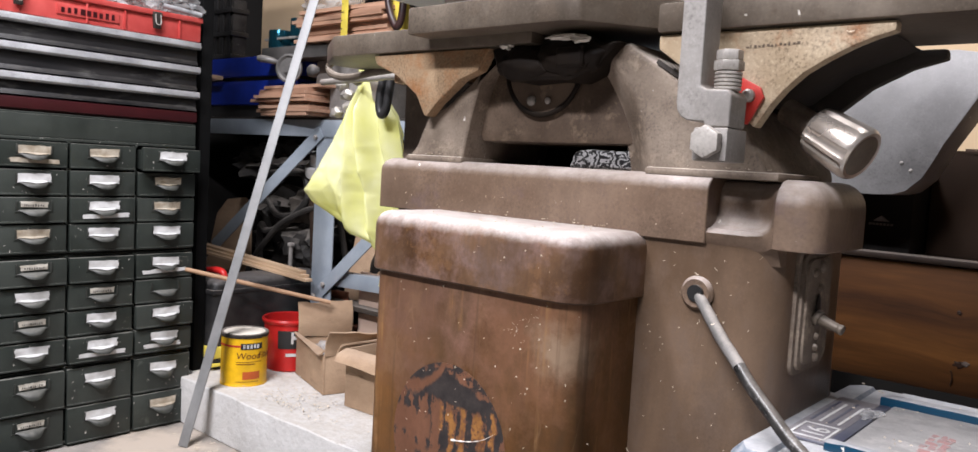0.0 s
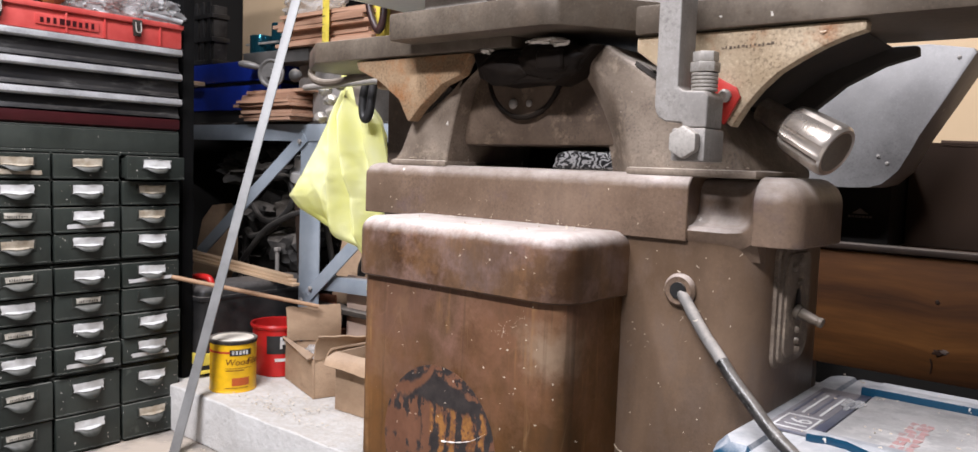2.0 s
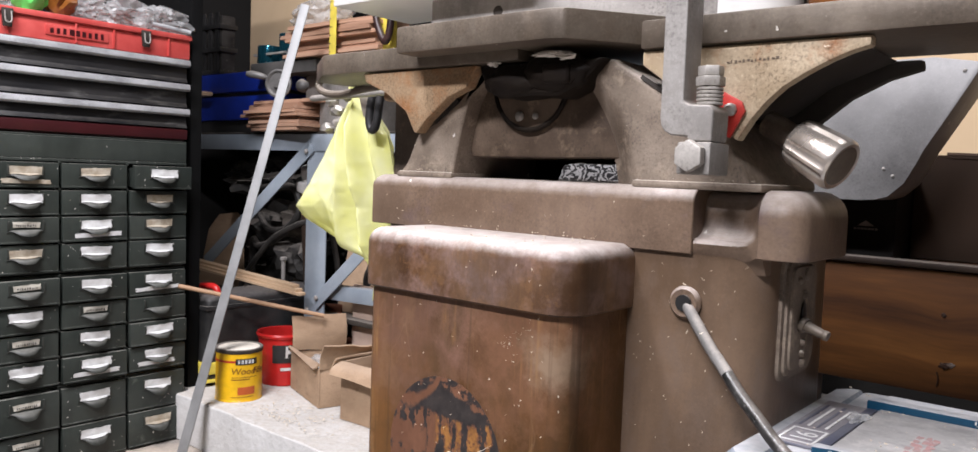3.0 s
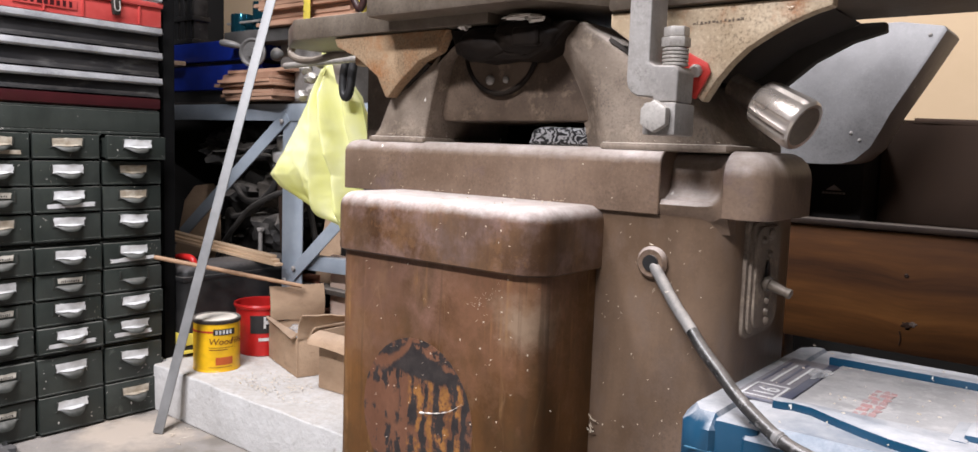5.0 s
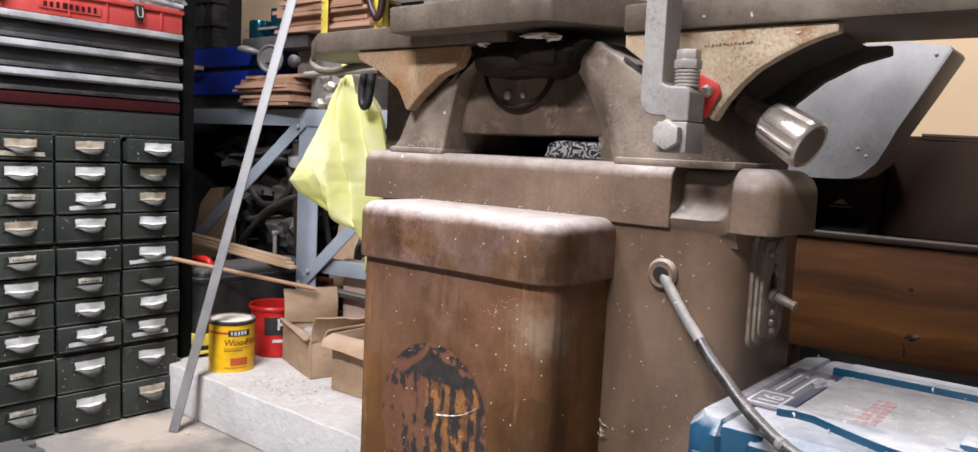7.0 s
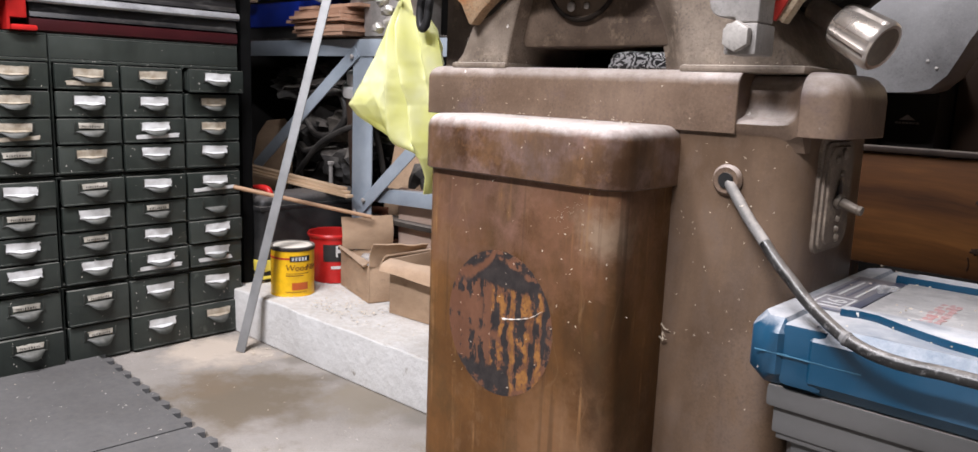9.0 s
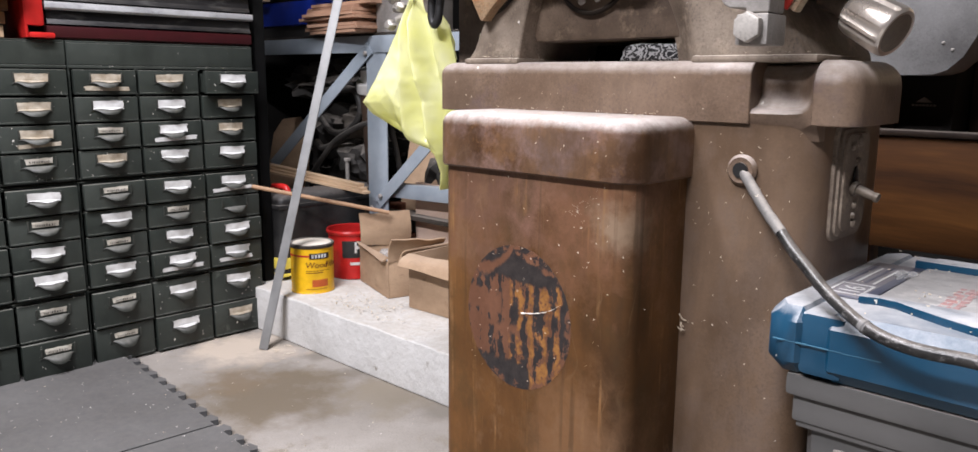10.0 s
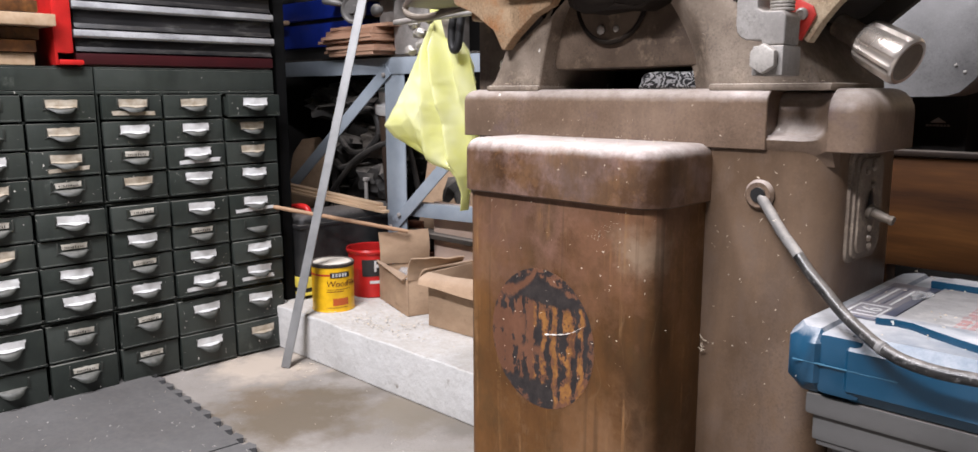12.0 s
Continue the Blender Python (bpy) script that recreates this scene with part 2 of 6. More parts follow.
    c = mixc(nt, M("MULTIPLY", M("MULTIPLY", thin, where), 0.14), c, (0.33, 0.22, 0.13))
    vo = add(nt, "ShaderNodeTexVoronoi", Scale=170.0)
    nt.links.new(coords(nt, (1.2, 1, 0.6), False), vo.inputs["Vector"])
    sp = nt.nodes.new("ShaderNodeSeparateColor")
    nt.links.new(vo.outputs["Color"], sp.inputs[0])
    dot = M("LESS_THAN", vo.outputs["Distance"], M("MULTIPLY", M("POWER", sp.outputs[1], 3.0), 0.20))
    c = mixc(nt, M("MULTIPLY", dot, M("GREATER_THAN", sp.outputs[0], 0.92)), c, (0.50, 0.43, 0.34))
    nt.links.new(c, p.inputs["Base Color"])
    nt.links.new(M("ADD", M("MULTIPLY", n3, 0.40), 0.30), p.inputs["Roughness"])
    p.inputs["Specular IOR Level"].default_value = 0.35
    bump(nt, p, n3, 0.12, 0.002)
    return m


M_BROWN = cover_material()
M_LID = surface("brown_enamel_lid", (0.165, 0.084, 0.036), (0.066, 0.033, 0.017), 0.33, big=11, fine=140, dust=0.95, relief=0.15, spots=(0.175, 0.108, 0.085), spot_at=(0.46, 0.62), dust_colour=(0.50, 0.45, 0.415), flecks=0.012, grit=0.3, stains=0.5, dust_at=(0.13, 0.80), dust_low=0.42)
M_BODY = surface("taupe_machine_paint", (0.148, 0.091, 0.053), (0.070, 0.042, 0.024), 0.40, big=8, fine=180, dust=0.85, relief=0.2, stretch=(1, 1, 0.6), flecks=0.05, spots=(0.125, 0.083, 0.057), spot_at=(0.48, 0.64), grit=0.35, stains=0.25, dust_at=(0.22, 0.90), dust_colour=(0.45, 0.385, 0.34))
M_CAP = surface("dusted_cap_paint", (0.212, 0.143, 0.097), (0.108, 0.071, 0.048), 0.38, big=9, fine=180, dust=0.9, relief=0.3, stretch=(0.7, 1, 0.8), flecks=0.05, spots=(0.130, 0.088, 0.074), spot_at=(0.54, 0.66), grit=0.4, stains=0.25, dust_at=(0.10, 0.86), dust_colour=(0.47, 0.415, 0.375))
M_CAST = surface("dusty_cast_iron_paint", (0.150, 0.114, 0.085), (0.070, 0.050, 0.037), 0.7, big=16, fine=110, dust=0.85, relief=0.55, spots=(0.20, 0.145, 0.095), spot_at=(0.54, 0.66), flecks=0.05, grit=0.55)
M_RUST = surface("rusty_cream_casting", (0.52, 0.43, 0.31), (0.36, 0.27, 0.17), 0.7, big=11, fine=130, relief=0.4, spots=(0.29, 0.13, 0.055), spot_at=(0.53, 0.70), grit=0.75)
# Near-black: oil plus the shade under the ledge, put into the colour.
M_OILSHADE = surface("oily_shade_iron", (0.012, 0.008, 0.005), (0.006, 0.004, 0.003), 0.6, big=16, fine=110, dust=0.05, relief=0.25, spec=0.12)
M_RUST2 = surface("rust_brown_casting", (0.37, 0.265, 0.165), (0.22, 0.135, 0.07), 0.7, big=14, fine=130, relief=0.4, spots=(0.27, 0.12, 0.045), spot_at=(0.50, 0.68), grit=0.7)
# Grime, and the tables' shade on the recessed web, both in the colour.
M_WEB = surface("grimy_shaded_web", (0.112, 0.076, 0.050), (0.046, 0.029, 0.018), 0.65, big=16, fine=110, dust=0.4, relief=0.5, spots=(0.165, 0.12, 0.08), spot_at=(0.55, 0.68), grit=0.5)
M_LEG = surface("dust_coated_casting", (0.230, 0.182, 0.139), (0.112, 0.083, 0.060), 0.7, big=16, fine=110, dust=0.9, relief=0.55, spots=(0.27, 0.215, 0.16), spot_at=(0.54, 0.66), flecks=0.05, grit=0.55)
M_TABLE = surface("worn_iron_table", (0.180, 0.146, 0.112), (0.090, 0.070, 0.052), 0.46, metal=0.25, big=14, fine=160, dust=0.5, relief=0.25, flecks=0.03, grit=0.45, stains=0.3, spots=(0.115, 0.088, 0.064), spot_at=(0.52, 0.66))
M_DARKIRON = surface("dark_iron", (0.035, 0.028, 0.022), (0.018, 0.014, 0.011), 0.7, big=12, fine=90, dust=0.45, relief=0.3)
M_GREYBAR = surface("grey_painted_steel", (0.34, 0.322, 0.30), (0.205, 0.19, 0.175), 0.5, big=16, fine=150, dust=0.6, relief=0.2, grit=0.5, stains=0.35, dust_at=(0.1, 0.9))
M_STEEL = surface("bright_steel", (0.55, 0.52, 0.48), (0.30, 0.275, 0.245), 0.42, metal=0.35, big=26, fine=200, dust=0.4, relief=0.15, grit=0.5, stains=0.3)
M_CHROME = surface("brushed_nickel", (0.74, 0.69, 0.63), (0.52, 0.46, 0.40), 0.30, metal=0.75, big=12, fine=220, relief=0.03, spots=(0.42, 0.34, 0.26), spot_at=(0.60, 0.78))
M_RED = plain("red_paint", (0.50, 0.035, 0.025), 0.45)
M_REDP = plain("red_plastic", (0.55, 0.02, 0.018), 0.35)
M_CHESTRED = surface("chest_red_plastic", (0.58, 0.085, 0.075), (0.42, 0.045, 0.04), 0.4, big=12, fine=100, dust=0.5)
M_MAROON = plain("maroon_steel", (0.045, 0.006, 0.008), 0.4)
M_BLACK = surface("black_plastic", (0.022, 0.022, 0.023), (0.012, 0.012, 0.012), 0.45, big=10, fine=120, dust=0.3)
M_BLACKSTEEL = surface("black_drawer_steel", (0.016, 0.016, 0.017), (0.008, 0.008, 0.009), 0.4, big=10, fine=120, dust=0.35, spec=0.3, spots=(0.075, 0.073, 0.07), spot_at=(0.56, 0.70), stretch=(1, 0.35, 1.6))
M_TRIM = surface("aluminium_trim", (0.50, 0.50, 0.505), (0.27, 0.27, 0.275), 0.42, metal=0.2, big=26, fine=150, dust=0.35, grit=0.6, stretch=(1, 0.5, 1), dust_colour=(0.55, 0.53, 0.50))
M_BLUEP = plain("deep_blue_steel", (0.008, 0.03, 0.30), 0.38)
M_CASE = surface("teal_blue_plastic", (0.003, 0.058, 0.118), (0.002, 0.040, 0.082), 0.36, big=8, fine=160, dust=1.0, relief=0.08, dust_colour=(0.50, 0.49, 0.485), grit=0.25, dust_low=0.6, dust_patch=11.0, dust_at=(0.5, 0.9), spec=0.5, flecks=0.05)
M_CASETOP = surface("dusty_clear_panel", (0.50, 0.485, 0.475), (0.27, 0.265, 0.26), 0.45, big=18, fine=160, dust=0.5, spots=(0.50, 0.48, 0.46), spot_at=(0.50, 0.62), relief=0.35, grit=0.4, stains=0.5, dust_colour=(0.42, 0.40, 0.38), dust_patch=20.0)
M_BIN = surface("grey_translucent_plastic", (0.100, 0.098, 0.095), (0.060, 0.059, 0.057), 0.35, big=6, fine=120, dust=0.45)
M_BENCH = surface("blue_grey_bench_paint", (0.34, 0.385, 0.43), (0.24, 0.28, 0.32), 0.5, big=8, fine=120, dust=0.35, spots=(0.12, 0.13, 0.14), spot_at=(0.68, 0.74))
M_STRIP = surface("grey_aluminium_strip", (0.30, 0.30, 0.295), (0.20, 0.20, 0.198), 0.5, metal=0.2, big=12, fine=150)
M_YELLOW = plain("can_yellow", (0.80, 0.46, 0.012), 0.32)
M_TAPE = plain("tape_yellow", (0.80, 0.64, 0.10), 0.4)
M_OAK = timber("pink_oak", (0.54, 0.34, 0.235), (0.31, 0.165, 0.10))
M_PINE = timber("pale_pine", (0.66, 0.49, 0.33), (0.48, 0.32, 0.19))
def plank_material():
    """Dark stained pine: long wavy grain that bends round two knots."""
    m, nt, p = nodes_of("orange_stained_pine")
    M = lambda op, a, b2=0.0: math_node(nt, op, a, b2)
    tc = nt.nodes.new("ShaderNodeTexCoord")
    sx = nt.nodes.new("ShaderNodeSeparateXYZ")
    nt.links.new(tc.outputs["Object"], sx.inputs[0])
    bend = 0.0
    for x, z in ((-0.296, 0.3615), (-0.30, 0.416)):
        d = nt.nodes.new("ShaderNodeVectorMath")
        d.operation = "DISTANCE"
        d.inputs[1].default_value = (x, -0.262, z)
        nt.links.new(tc.outputs["Object"], d.inputs[0])
        bend = M("ADD", M("MULTIPLY", M("POWER", 2.718, M("MULTIPLY", d.outputs["Value"], -38.0)), 0.009), bend)
    cx = nt.nodes.new("ShaderNodeCombineXYZ")
    nt.links.new(M("MULTIPLY", sx.outputs[0], 1.6), cx.inputs[0])
    nt.links.new(M("MULTIPLY", sx.outputs[1], 20.0), cx.inputs[1])
    nt.links.new(M("MULTIPLY", M("ADD", sx.outputs[2], bend), 17.0), cx.inputs[2])
    n1 = noise_out(nt, cx.outputs[0], 2.0, 6.0, 0.62)
    n2 = noise_out(nt, coords(nt, (0.35, 1, 1.6)), 9.0, 4.0)
    c = ramp(nt, n1, [(0.30, (0.034, 0.012, 0.0034)), (0.50, (0.114, 0.043, 0.010)), (0.70, (0.225, 0.092, 0.023))])
    c = mixc(nt, ramp(nt, n2, [(0.40, (0, 0, 0)), (0.70, (0.7, 0.7, 0.7))]), c, (0.055, 0.020, 0.008))
    nt.links.new(c, p.inputs["Base Color"])
    p.inputs["Roughness"].default_value = 0.5
    bump(nt, p, n1, 0.3, 0.001)
    return m


M_ORANGE = plank_material()
# Dark wood tone holding the shade along the plank's upper edge.
M_RIMSHADE = surface("shade_dark_wood", (0.040, 0.020, 0.010), (0.016, 0.009, 0.006), 0.6, big=14, fine=120, dust=0.25)
M_DOWEL = timber("brown_dowel", (0.46, 0.29, 0.175), (0.30, 0.17, 0.095))
M_CARDBOARD = surface("cardboard", (0.47, 0.325, 0.21), (0.31, 0.205, 0.128), 0.85, big=8, fine=90, relief=0.15, stretch=(1, 1, 2), dust=0.2, grit=0.3, spots=(0.22, 0.14, 0.085), spot_at=(0.58, 0.75))
# Cardboard brown taken very dark, so the jointer's shade sits in the colour.
M_CARDDARK = surface("shade_dark_cardboard", (0.044, 0.023, 0.012), (0.028, 0.0145, 0.0075), 0.85, big=6, fine=90, relief=0.1, grit=0.25)
M_BEIGE = surface("beige_board", (0.62, 0.46, 0.29), (0.52, 0.38, 0.23), 0.8, big=3, fine=90)
M_SHEET = surface("grey_sheet_metal", (0.285, 0.28, 0.277), (0.165, 0.16, 0.157), 0.45, metal=0.2, big=9, fine=120, dust=0.3, flecks=0.03, grit=0.3, spots=(0.215, 0.21, 0.205), spot_at=(0.50, 0.66))
M_RUBBER = surface("dusty_cable_rubber", (0.075, 0.072, 0.069), (0.020, 0.020, 0.019), 0.34, big=45, fine=260, dust=0.5, spec=0.6, flecks=0.35, relief=0.7, grit=0.4, dust_at=(0.45, 1.0), dust_colour=(0.27, 0.26, 0.25))
def foil_material():
    """Black film printed with crowded silver strokes, creased."""
    m, nt, p = nodes_of("silver_printed_foil")
    w = add(nt, "ShaderNodeTexWave", Scale=48.0, Distortion=16.0, Detail=3.0)
    w.inputs["Detail Scale"].default_value = 2.2
    nt.links.new(coords(nt, (0.8, 1, 1.3), False), w.inputs["Vector"])
    f = ramp(nt, w.outputs["Fac"], [(0.56, (0, 0, 0)), (0.62, (1, 1, 1))])
    nt.links.new(mixc(nt, f, (0.012, 0.012, 0.013), (0.30, 0.295, 0.29)), p.inputs["Base Color"])
    p.inputs["Roughness"].default_value = 0.3
    bump(nt, p, noise_out(nt, coords(nt), 90.0, 3.0), 0.6, 0.004)
    return m


M_FOIL = foil_material()
M_WHITE = surface("white_plastic", (0.75, 0.74, 0.72), (0.62, 0.61, 0.58), 0.4, big=10, fine=120)
M_AMBERDARK = surface("maroon_cord", (0.045, 0.016, 0.014), (0.016, 0.008, 0.008), 0.4, big=30, fine=150, dust=0.3)
M_AMBER = plain("amber_brown", (0.20, 0.07, 0.015), 0.2)
M_CLUTTER = surface("dark_cloth", (0.034, 0.031, 0.028), (0.008, 0.007, 0.006), 0.75, big=22, fine=90, dust=0.4, relief=0.6, spots=(0.085, 0.078, 0.07), spot_at=(0.60, 0.72))
M_SACKING = surface("grey_brown_sacking", (0.13, 0.112, 0.094), (0.065, 0.055, 0.045), 0.85, big=18, fine=120, dust=0.3, relief=0.5)
M_HOSE = surface("grey_hose", (0.038, 0.035, 0.032), (0.018, 0.017, 0.016), 0.5, big=14, fine=90, dust=0.35)
M_TERRA = plain("terracotta_brown", (0.26, 0.10, 0.06), 0.8)


def bag_material():
    m, nt, p = nodes_of("yellow_plastic_film")
    v = coords(nt)
    n = noise_out(nt, v, 10.0)
    nt.links.new(ramp(nt, n, [(0.35, (0.80, 0.80, 0.26)), (0.65, (0.90, 0.90, 0.56))]), p.inputs["Base Color"])
    p.inputs["Roughness"].default_value = 0.24
    tr = add(nt, "ShaderNodeBsdfTranslucent", Color=(0.96, 0.95, 0.50, 1))
    mx = add(nt, "ShaderNodeMixShader", Fac=0.36)
    nt.links.new(p.outputs[0], mx.inputs[1])
    nt.links.new(tr.outputs[0], mx.inputs[2])
    nt.links.new(mx.outputs[0], nt.nodes["Material Output"].inputs[0])
    bump(nt, p, noise_out(nt, coords(nt, (1, 1, 0.7)), 45.0, 6.0, 0.6), 0.35, 0.004)
    return m


M_BAG = bag_material()


def film_material():
    m, nt, p = nodes_of("clear_plastic_film")
    p.inputs["Base Color"].default_value = (0.60, 0.60, 0.59, 1)
    p.inputs["Roughness"].default_value = 0.22
    tr = add(nt, "ShaderNodeBsdfTransparent")
    mx = add(nt, "ShaderNodeMixShader", Fac=0.62)
    nt.links.new(p.outputs[0], mx.inputs[1])
    nt.links.new(tr.outputs[0], mx.inputs[2])
    nt.links.new(mx.outputs[0], nt.nodes["Material Output"].inputs[0])
    bump(nt, p, noise_out(nt, coords(nt), 60.0, 4.0), 0.6, 0.004)
    return m


M_FILM = film_material()


# ---- building blocks ----
def merge(b, t, m=None):
    """Adds the temporary bmesh t to b and frees it."""
    if m is not None:
        t.transform(m)
    me = bpy.data.meshes.new("tmp")
    t.to_mesh(me)
    t.free()
    b.from_mesh(me)
    bpy.data.meshes.remove(me)
    return b


def soften(t, w, seg=2, angle=0.5):
    es = [e for e in t.edges if len(e.link_faces) == 2 and e.calc_face_angle(0) > angle]
    if w > 0 and es:
        bmesh.ops.bevel(t, geom=es, offset=w, segments=seg, profile=0.6, affect="EDGES", clamp_overlap=True)


def box(b, x0, x1, y0, y1, z0, z1, bev=0.002, seg=2, m=None):
    t = bmesh.new()
    bmesh.ops.create_cube(t, size=1.0)
    for v in t.verts:
        v.co = Vector(((x0 + x1) / 2 + v.co.x * (x1 - x0), (y0 + y1) / 2 + v.co.y * (y1 - y0), (z0 + z1) / 2 + v.co.z * (z1 - z0)))
    soften(t, bev, seg)
    return merge(b, t, m)


def prism(b, pts, depth, bev=0.002, m=None, seg=2):
    """A polygon in the x-z plane (front at y = 0), depth metres towards +y."""
    t = bmesh.new()
    vs = [t.verts.new((x, 0, z)) for x, z in pts]
    f = t.faces.new(vs)
    r = bmesh.ops.extrude_face_region(t, geom=[f])
    bmesh.ops.translate(t, verts=[v for v in r["geom"] if isinstance(v, bmesh.types.BMVert)], vec=(0, depth, 0))
    bmesh.ops.recalc_face_normals(t, faces=t.faces)
    soften(t, bev, seg)
    return merge(b, t, m)


def slab(b, pts, z0, z1, bev=0.002, m=None, seg=2):
    """A polygon in the x-y plane between two heights."""
    t = bmesh.new()
    f = t.faces.new([t.verts.new((x, y, z0)) for x, y in pts])
    r = bmesh.ops.extrude_face_region(t, geom=[f])
    bmesh.ops.translate(t, verts=[v for v in r["geom"] if isinstance(v, bmesh.types.BMVert)], vec=(0, 0, z1 - z0))
    bmesh.ops.recalc_face_normals(t, faces=t.faces)
    soften(t, bev, seg)
    return merge(b, t, m)


def cyl(b, p, q, r0, r1=None, seg=24, bev=0.0):
    """A cylinder or cone from p to q."""
    p, q = Vector(p), Vector(q)
    t = bmesh.new()
    bmesh.ops.create_cone(t, cap_ends=True, segments=seg, radius1=r0, radius2=r0 if r1 is None else r1, depth=(q - p).length)
    soften(t, bev, 2, 0.9)
    return merge(b, t, Matrix.Translation((p + q) / 2) @ (q - p).to_track_quat("Z", "Y").to_matrix().to_4x4())


def lathe(b, prof, c, seg=32, m=None):
    """A profile of (radius, height) turned round z at c."""
    t = bmesh.new()
    rings = []
    for r, z in prof:
        rings.append([t.verts.new((r * math.cos(2 * math.pi * k / seg), r * math.sin(2 * math.pi * k / seg), z)) for k in range(seg)])
    for a, c2 in zip(rings, rings[1:]):
        for k in range(seg):
            t.faces.new((a[k], a[(k + 1) % seg], c2[(k + 1) % seg], c2[k]))
    t.faces.new(list(reversed(rings[0])))
    t.faces.new(rings[-1])
    bmesh.ops.recalc_face_normals(t, faces=t.faces)
    return merge(b, t, Matrix.Translation(c) @ (m or Matrix()))


def smooth_line(pts, n=8):
    """A Catmull-Rom line through points."""
    P = [Vector(p) for p in pts]
    P = [2 * P[0] - P[1]] + P + [2 * P[-1] - P[-2]]
    out = []
    for i in range(1, len(P) - 2):
        a, b2, c, d = P[i - 1], P[i], P[i + 1], P[i + 2]
        for k in range(n):
            u = k / n
            out.append(0.5 * (2 * b2 + (c - a) * u + (2 * a - 5 * b2 + 4 * c - d) * u * u + (3 * b2 - a - 3 * c + d) * u ** 3))
    return out + [P[-2]]


def tube(b, pts, r, seg=10, n=8, ends=True):
    line = smooth_line(pts, n) if n else [Vector(p) for p in pts]
    t = bmesh.new()
    rings, up = [], Vector((0.13, 0.31, 0.94))
    for i, p in enumerate(line):
        d = (line[min(i + 1, len(line) - 1)] - line[max(i - 1, 0)]).normalized()
        s = d.cross(up).normalized()
        u2 = s.cross(d)
        rr = r(i / (len(line) - 1)) if callable(r) else r
        rings.append([t.verts.new(p + rr * (math.cos(2 * math.pi * k / seg) * s + math.sin(2 * math.pi * k / seg) * u2)) for k in range(seg)])
    for a, c in zip(rings, rings[1:]):
        for k in range(seg):
            t.faces.new((a[k], a[(k + 1) % seg], c[(k + 1) % seg], c[k]))
    if ends:
        t.faces.new(rings[0])
        t.faces.new(rings[-1])
    bmesh.ops.recalc_face_normals(t, faces=t.faces)
    return merge(b, t)


def grid_sheet(b, f, nu, nv, thick=0.0):
    """A sheet f(u, v) with u and v from 0 to 1."""
    t = bmesh.new()
    g = [[t.verts.new(f(i / nu, j / nv)) for j in range(nv + 1)] for i in range(nu + 1)]
    for i in range(nu):
        for j in range(nv):
            t.faces.new((g[i][j], g[i + 1][j], g[i + 1][j + 1], g[i][j + 1]))
    bmesh.ops.recalc_face_normals(t, faces=t.faces)
    if thick:
        bmesh.ops.solidify(t, geom=t.faces[:], thickness=thick)
    return merge(b, t)


def lump(b, c, size, seed=0, rough=0.25, sub=3, m=None):
    """A soft, uneven heap."""
    t = bmesh.new()
    bmesh.ops.create_icosphere(t, subdivisions=sub, radius=1.0)
    for v in t.verts:
        k = 1 + rough * noise.noise(v.co * 1.7 + Vector((seed * 3.7, seed, 0))) + rough * 0.6 * noise.noise(v.co * 4.1 + Vector((0, seed * 2.3, 1)))
        v.co = Vector((v.co.x * size[0], v.co.y * size[1], v.co.z * size[2])) * k
    return merge(b, t, Matrix.Translation(c) @ (m or Matrix()))


def mesh_of(name, b, material, sharp=0.6):
    me = bpy.data.meshes.new(name)
    b.normal_update()
    for f in b.faces:
        f.smooth = True
    for e in b.edges:
        if len(e.link_faces) != 2 or e.calc_face_angle(0) > sharp:
            e.smooth = False
    b.to_mesh(me)
    b.free()
    me.materials.append(material)
    return me


def thing(name, label, category, at=(0, 0, 0), group="", turn=0.0):
    ob = tagged(new(name), label, category, group)
    ob.empty_display_size = 0.05
    ob.matrix_basis = pose(*at, 0, 0, turn)
    return ob


def part(name, b, material, parent, label="", sharp=0.6):
    """One mesh under a thing or a part, given in the room's space."""
    top = parent
    while top.parent:
        top = top.parent
    b.transform(top.matrix_basis.inverted())
    ob = new(name, mesh_of(name, b, material, sharp))
    ob.parent = parent
    if label:
        ob["label"] = label
    return ob


def shared(name, me, parent, m, label=""):
    ob = new(name, me)
    ob.parent = parent
    ob.matrix_basis = m
    if label:
        ob["label"] = label
    return ob


def solo(name, b, material, label, category, group="", kind="", at=(0, 0, 0), sharp=0.6):
    ob = tagged(new(name, mesh_of(name, b, material, sharp)), label, category, group, kind)
    ob.location = at
    return ob


def structure(name, b, material, label):
    return solo(name, b, material, label, name.split("_")[0], kind="structure")


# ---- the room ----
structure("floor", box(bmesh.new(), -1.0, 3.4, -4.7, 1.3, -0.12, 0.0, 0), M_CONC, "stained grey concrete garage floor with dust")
structure("wall_west", box(bmesh.new(), -1.0, -0.88, -4.7, 1.3, 0.0, 2.5, 0), M_WALL, "dark board wall behind the cabinets")
structure("wall_north", box(bmesh.new(), -0.88, 3.3, 1.2, 1.3, 0.0, 2.5, 0), M_WALL, "dark board wall behind the workbench")
structure("wall_east", box(bmesh.new(), 3.3, 3.4, -4.7, 1.2, 0.0, 2.5, 0), M_WALL, "dark board wall")
structure("wall_south", box(bmesh.new(), -0.88, 3.3, -4.7, -4.6, 0.0, 2.5, 0), M_WALL, "dark board wall")
structure("ceiling", box(bmesh.new(), -1.0, 3.4, -4.7, 1.3, 2.5, 2.6, 0), M_CEIL, "pale ceiling boards")


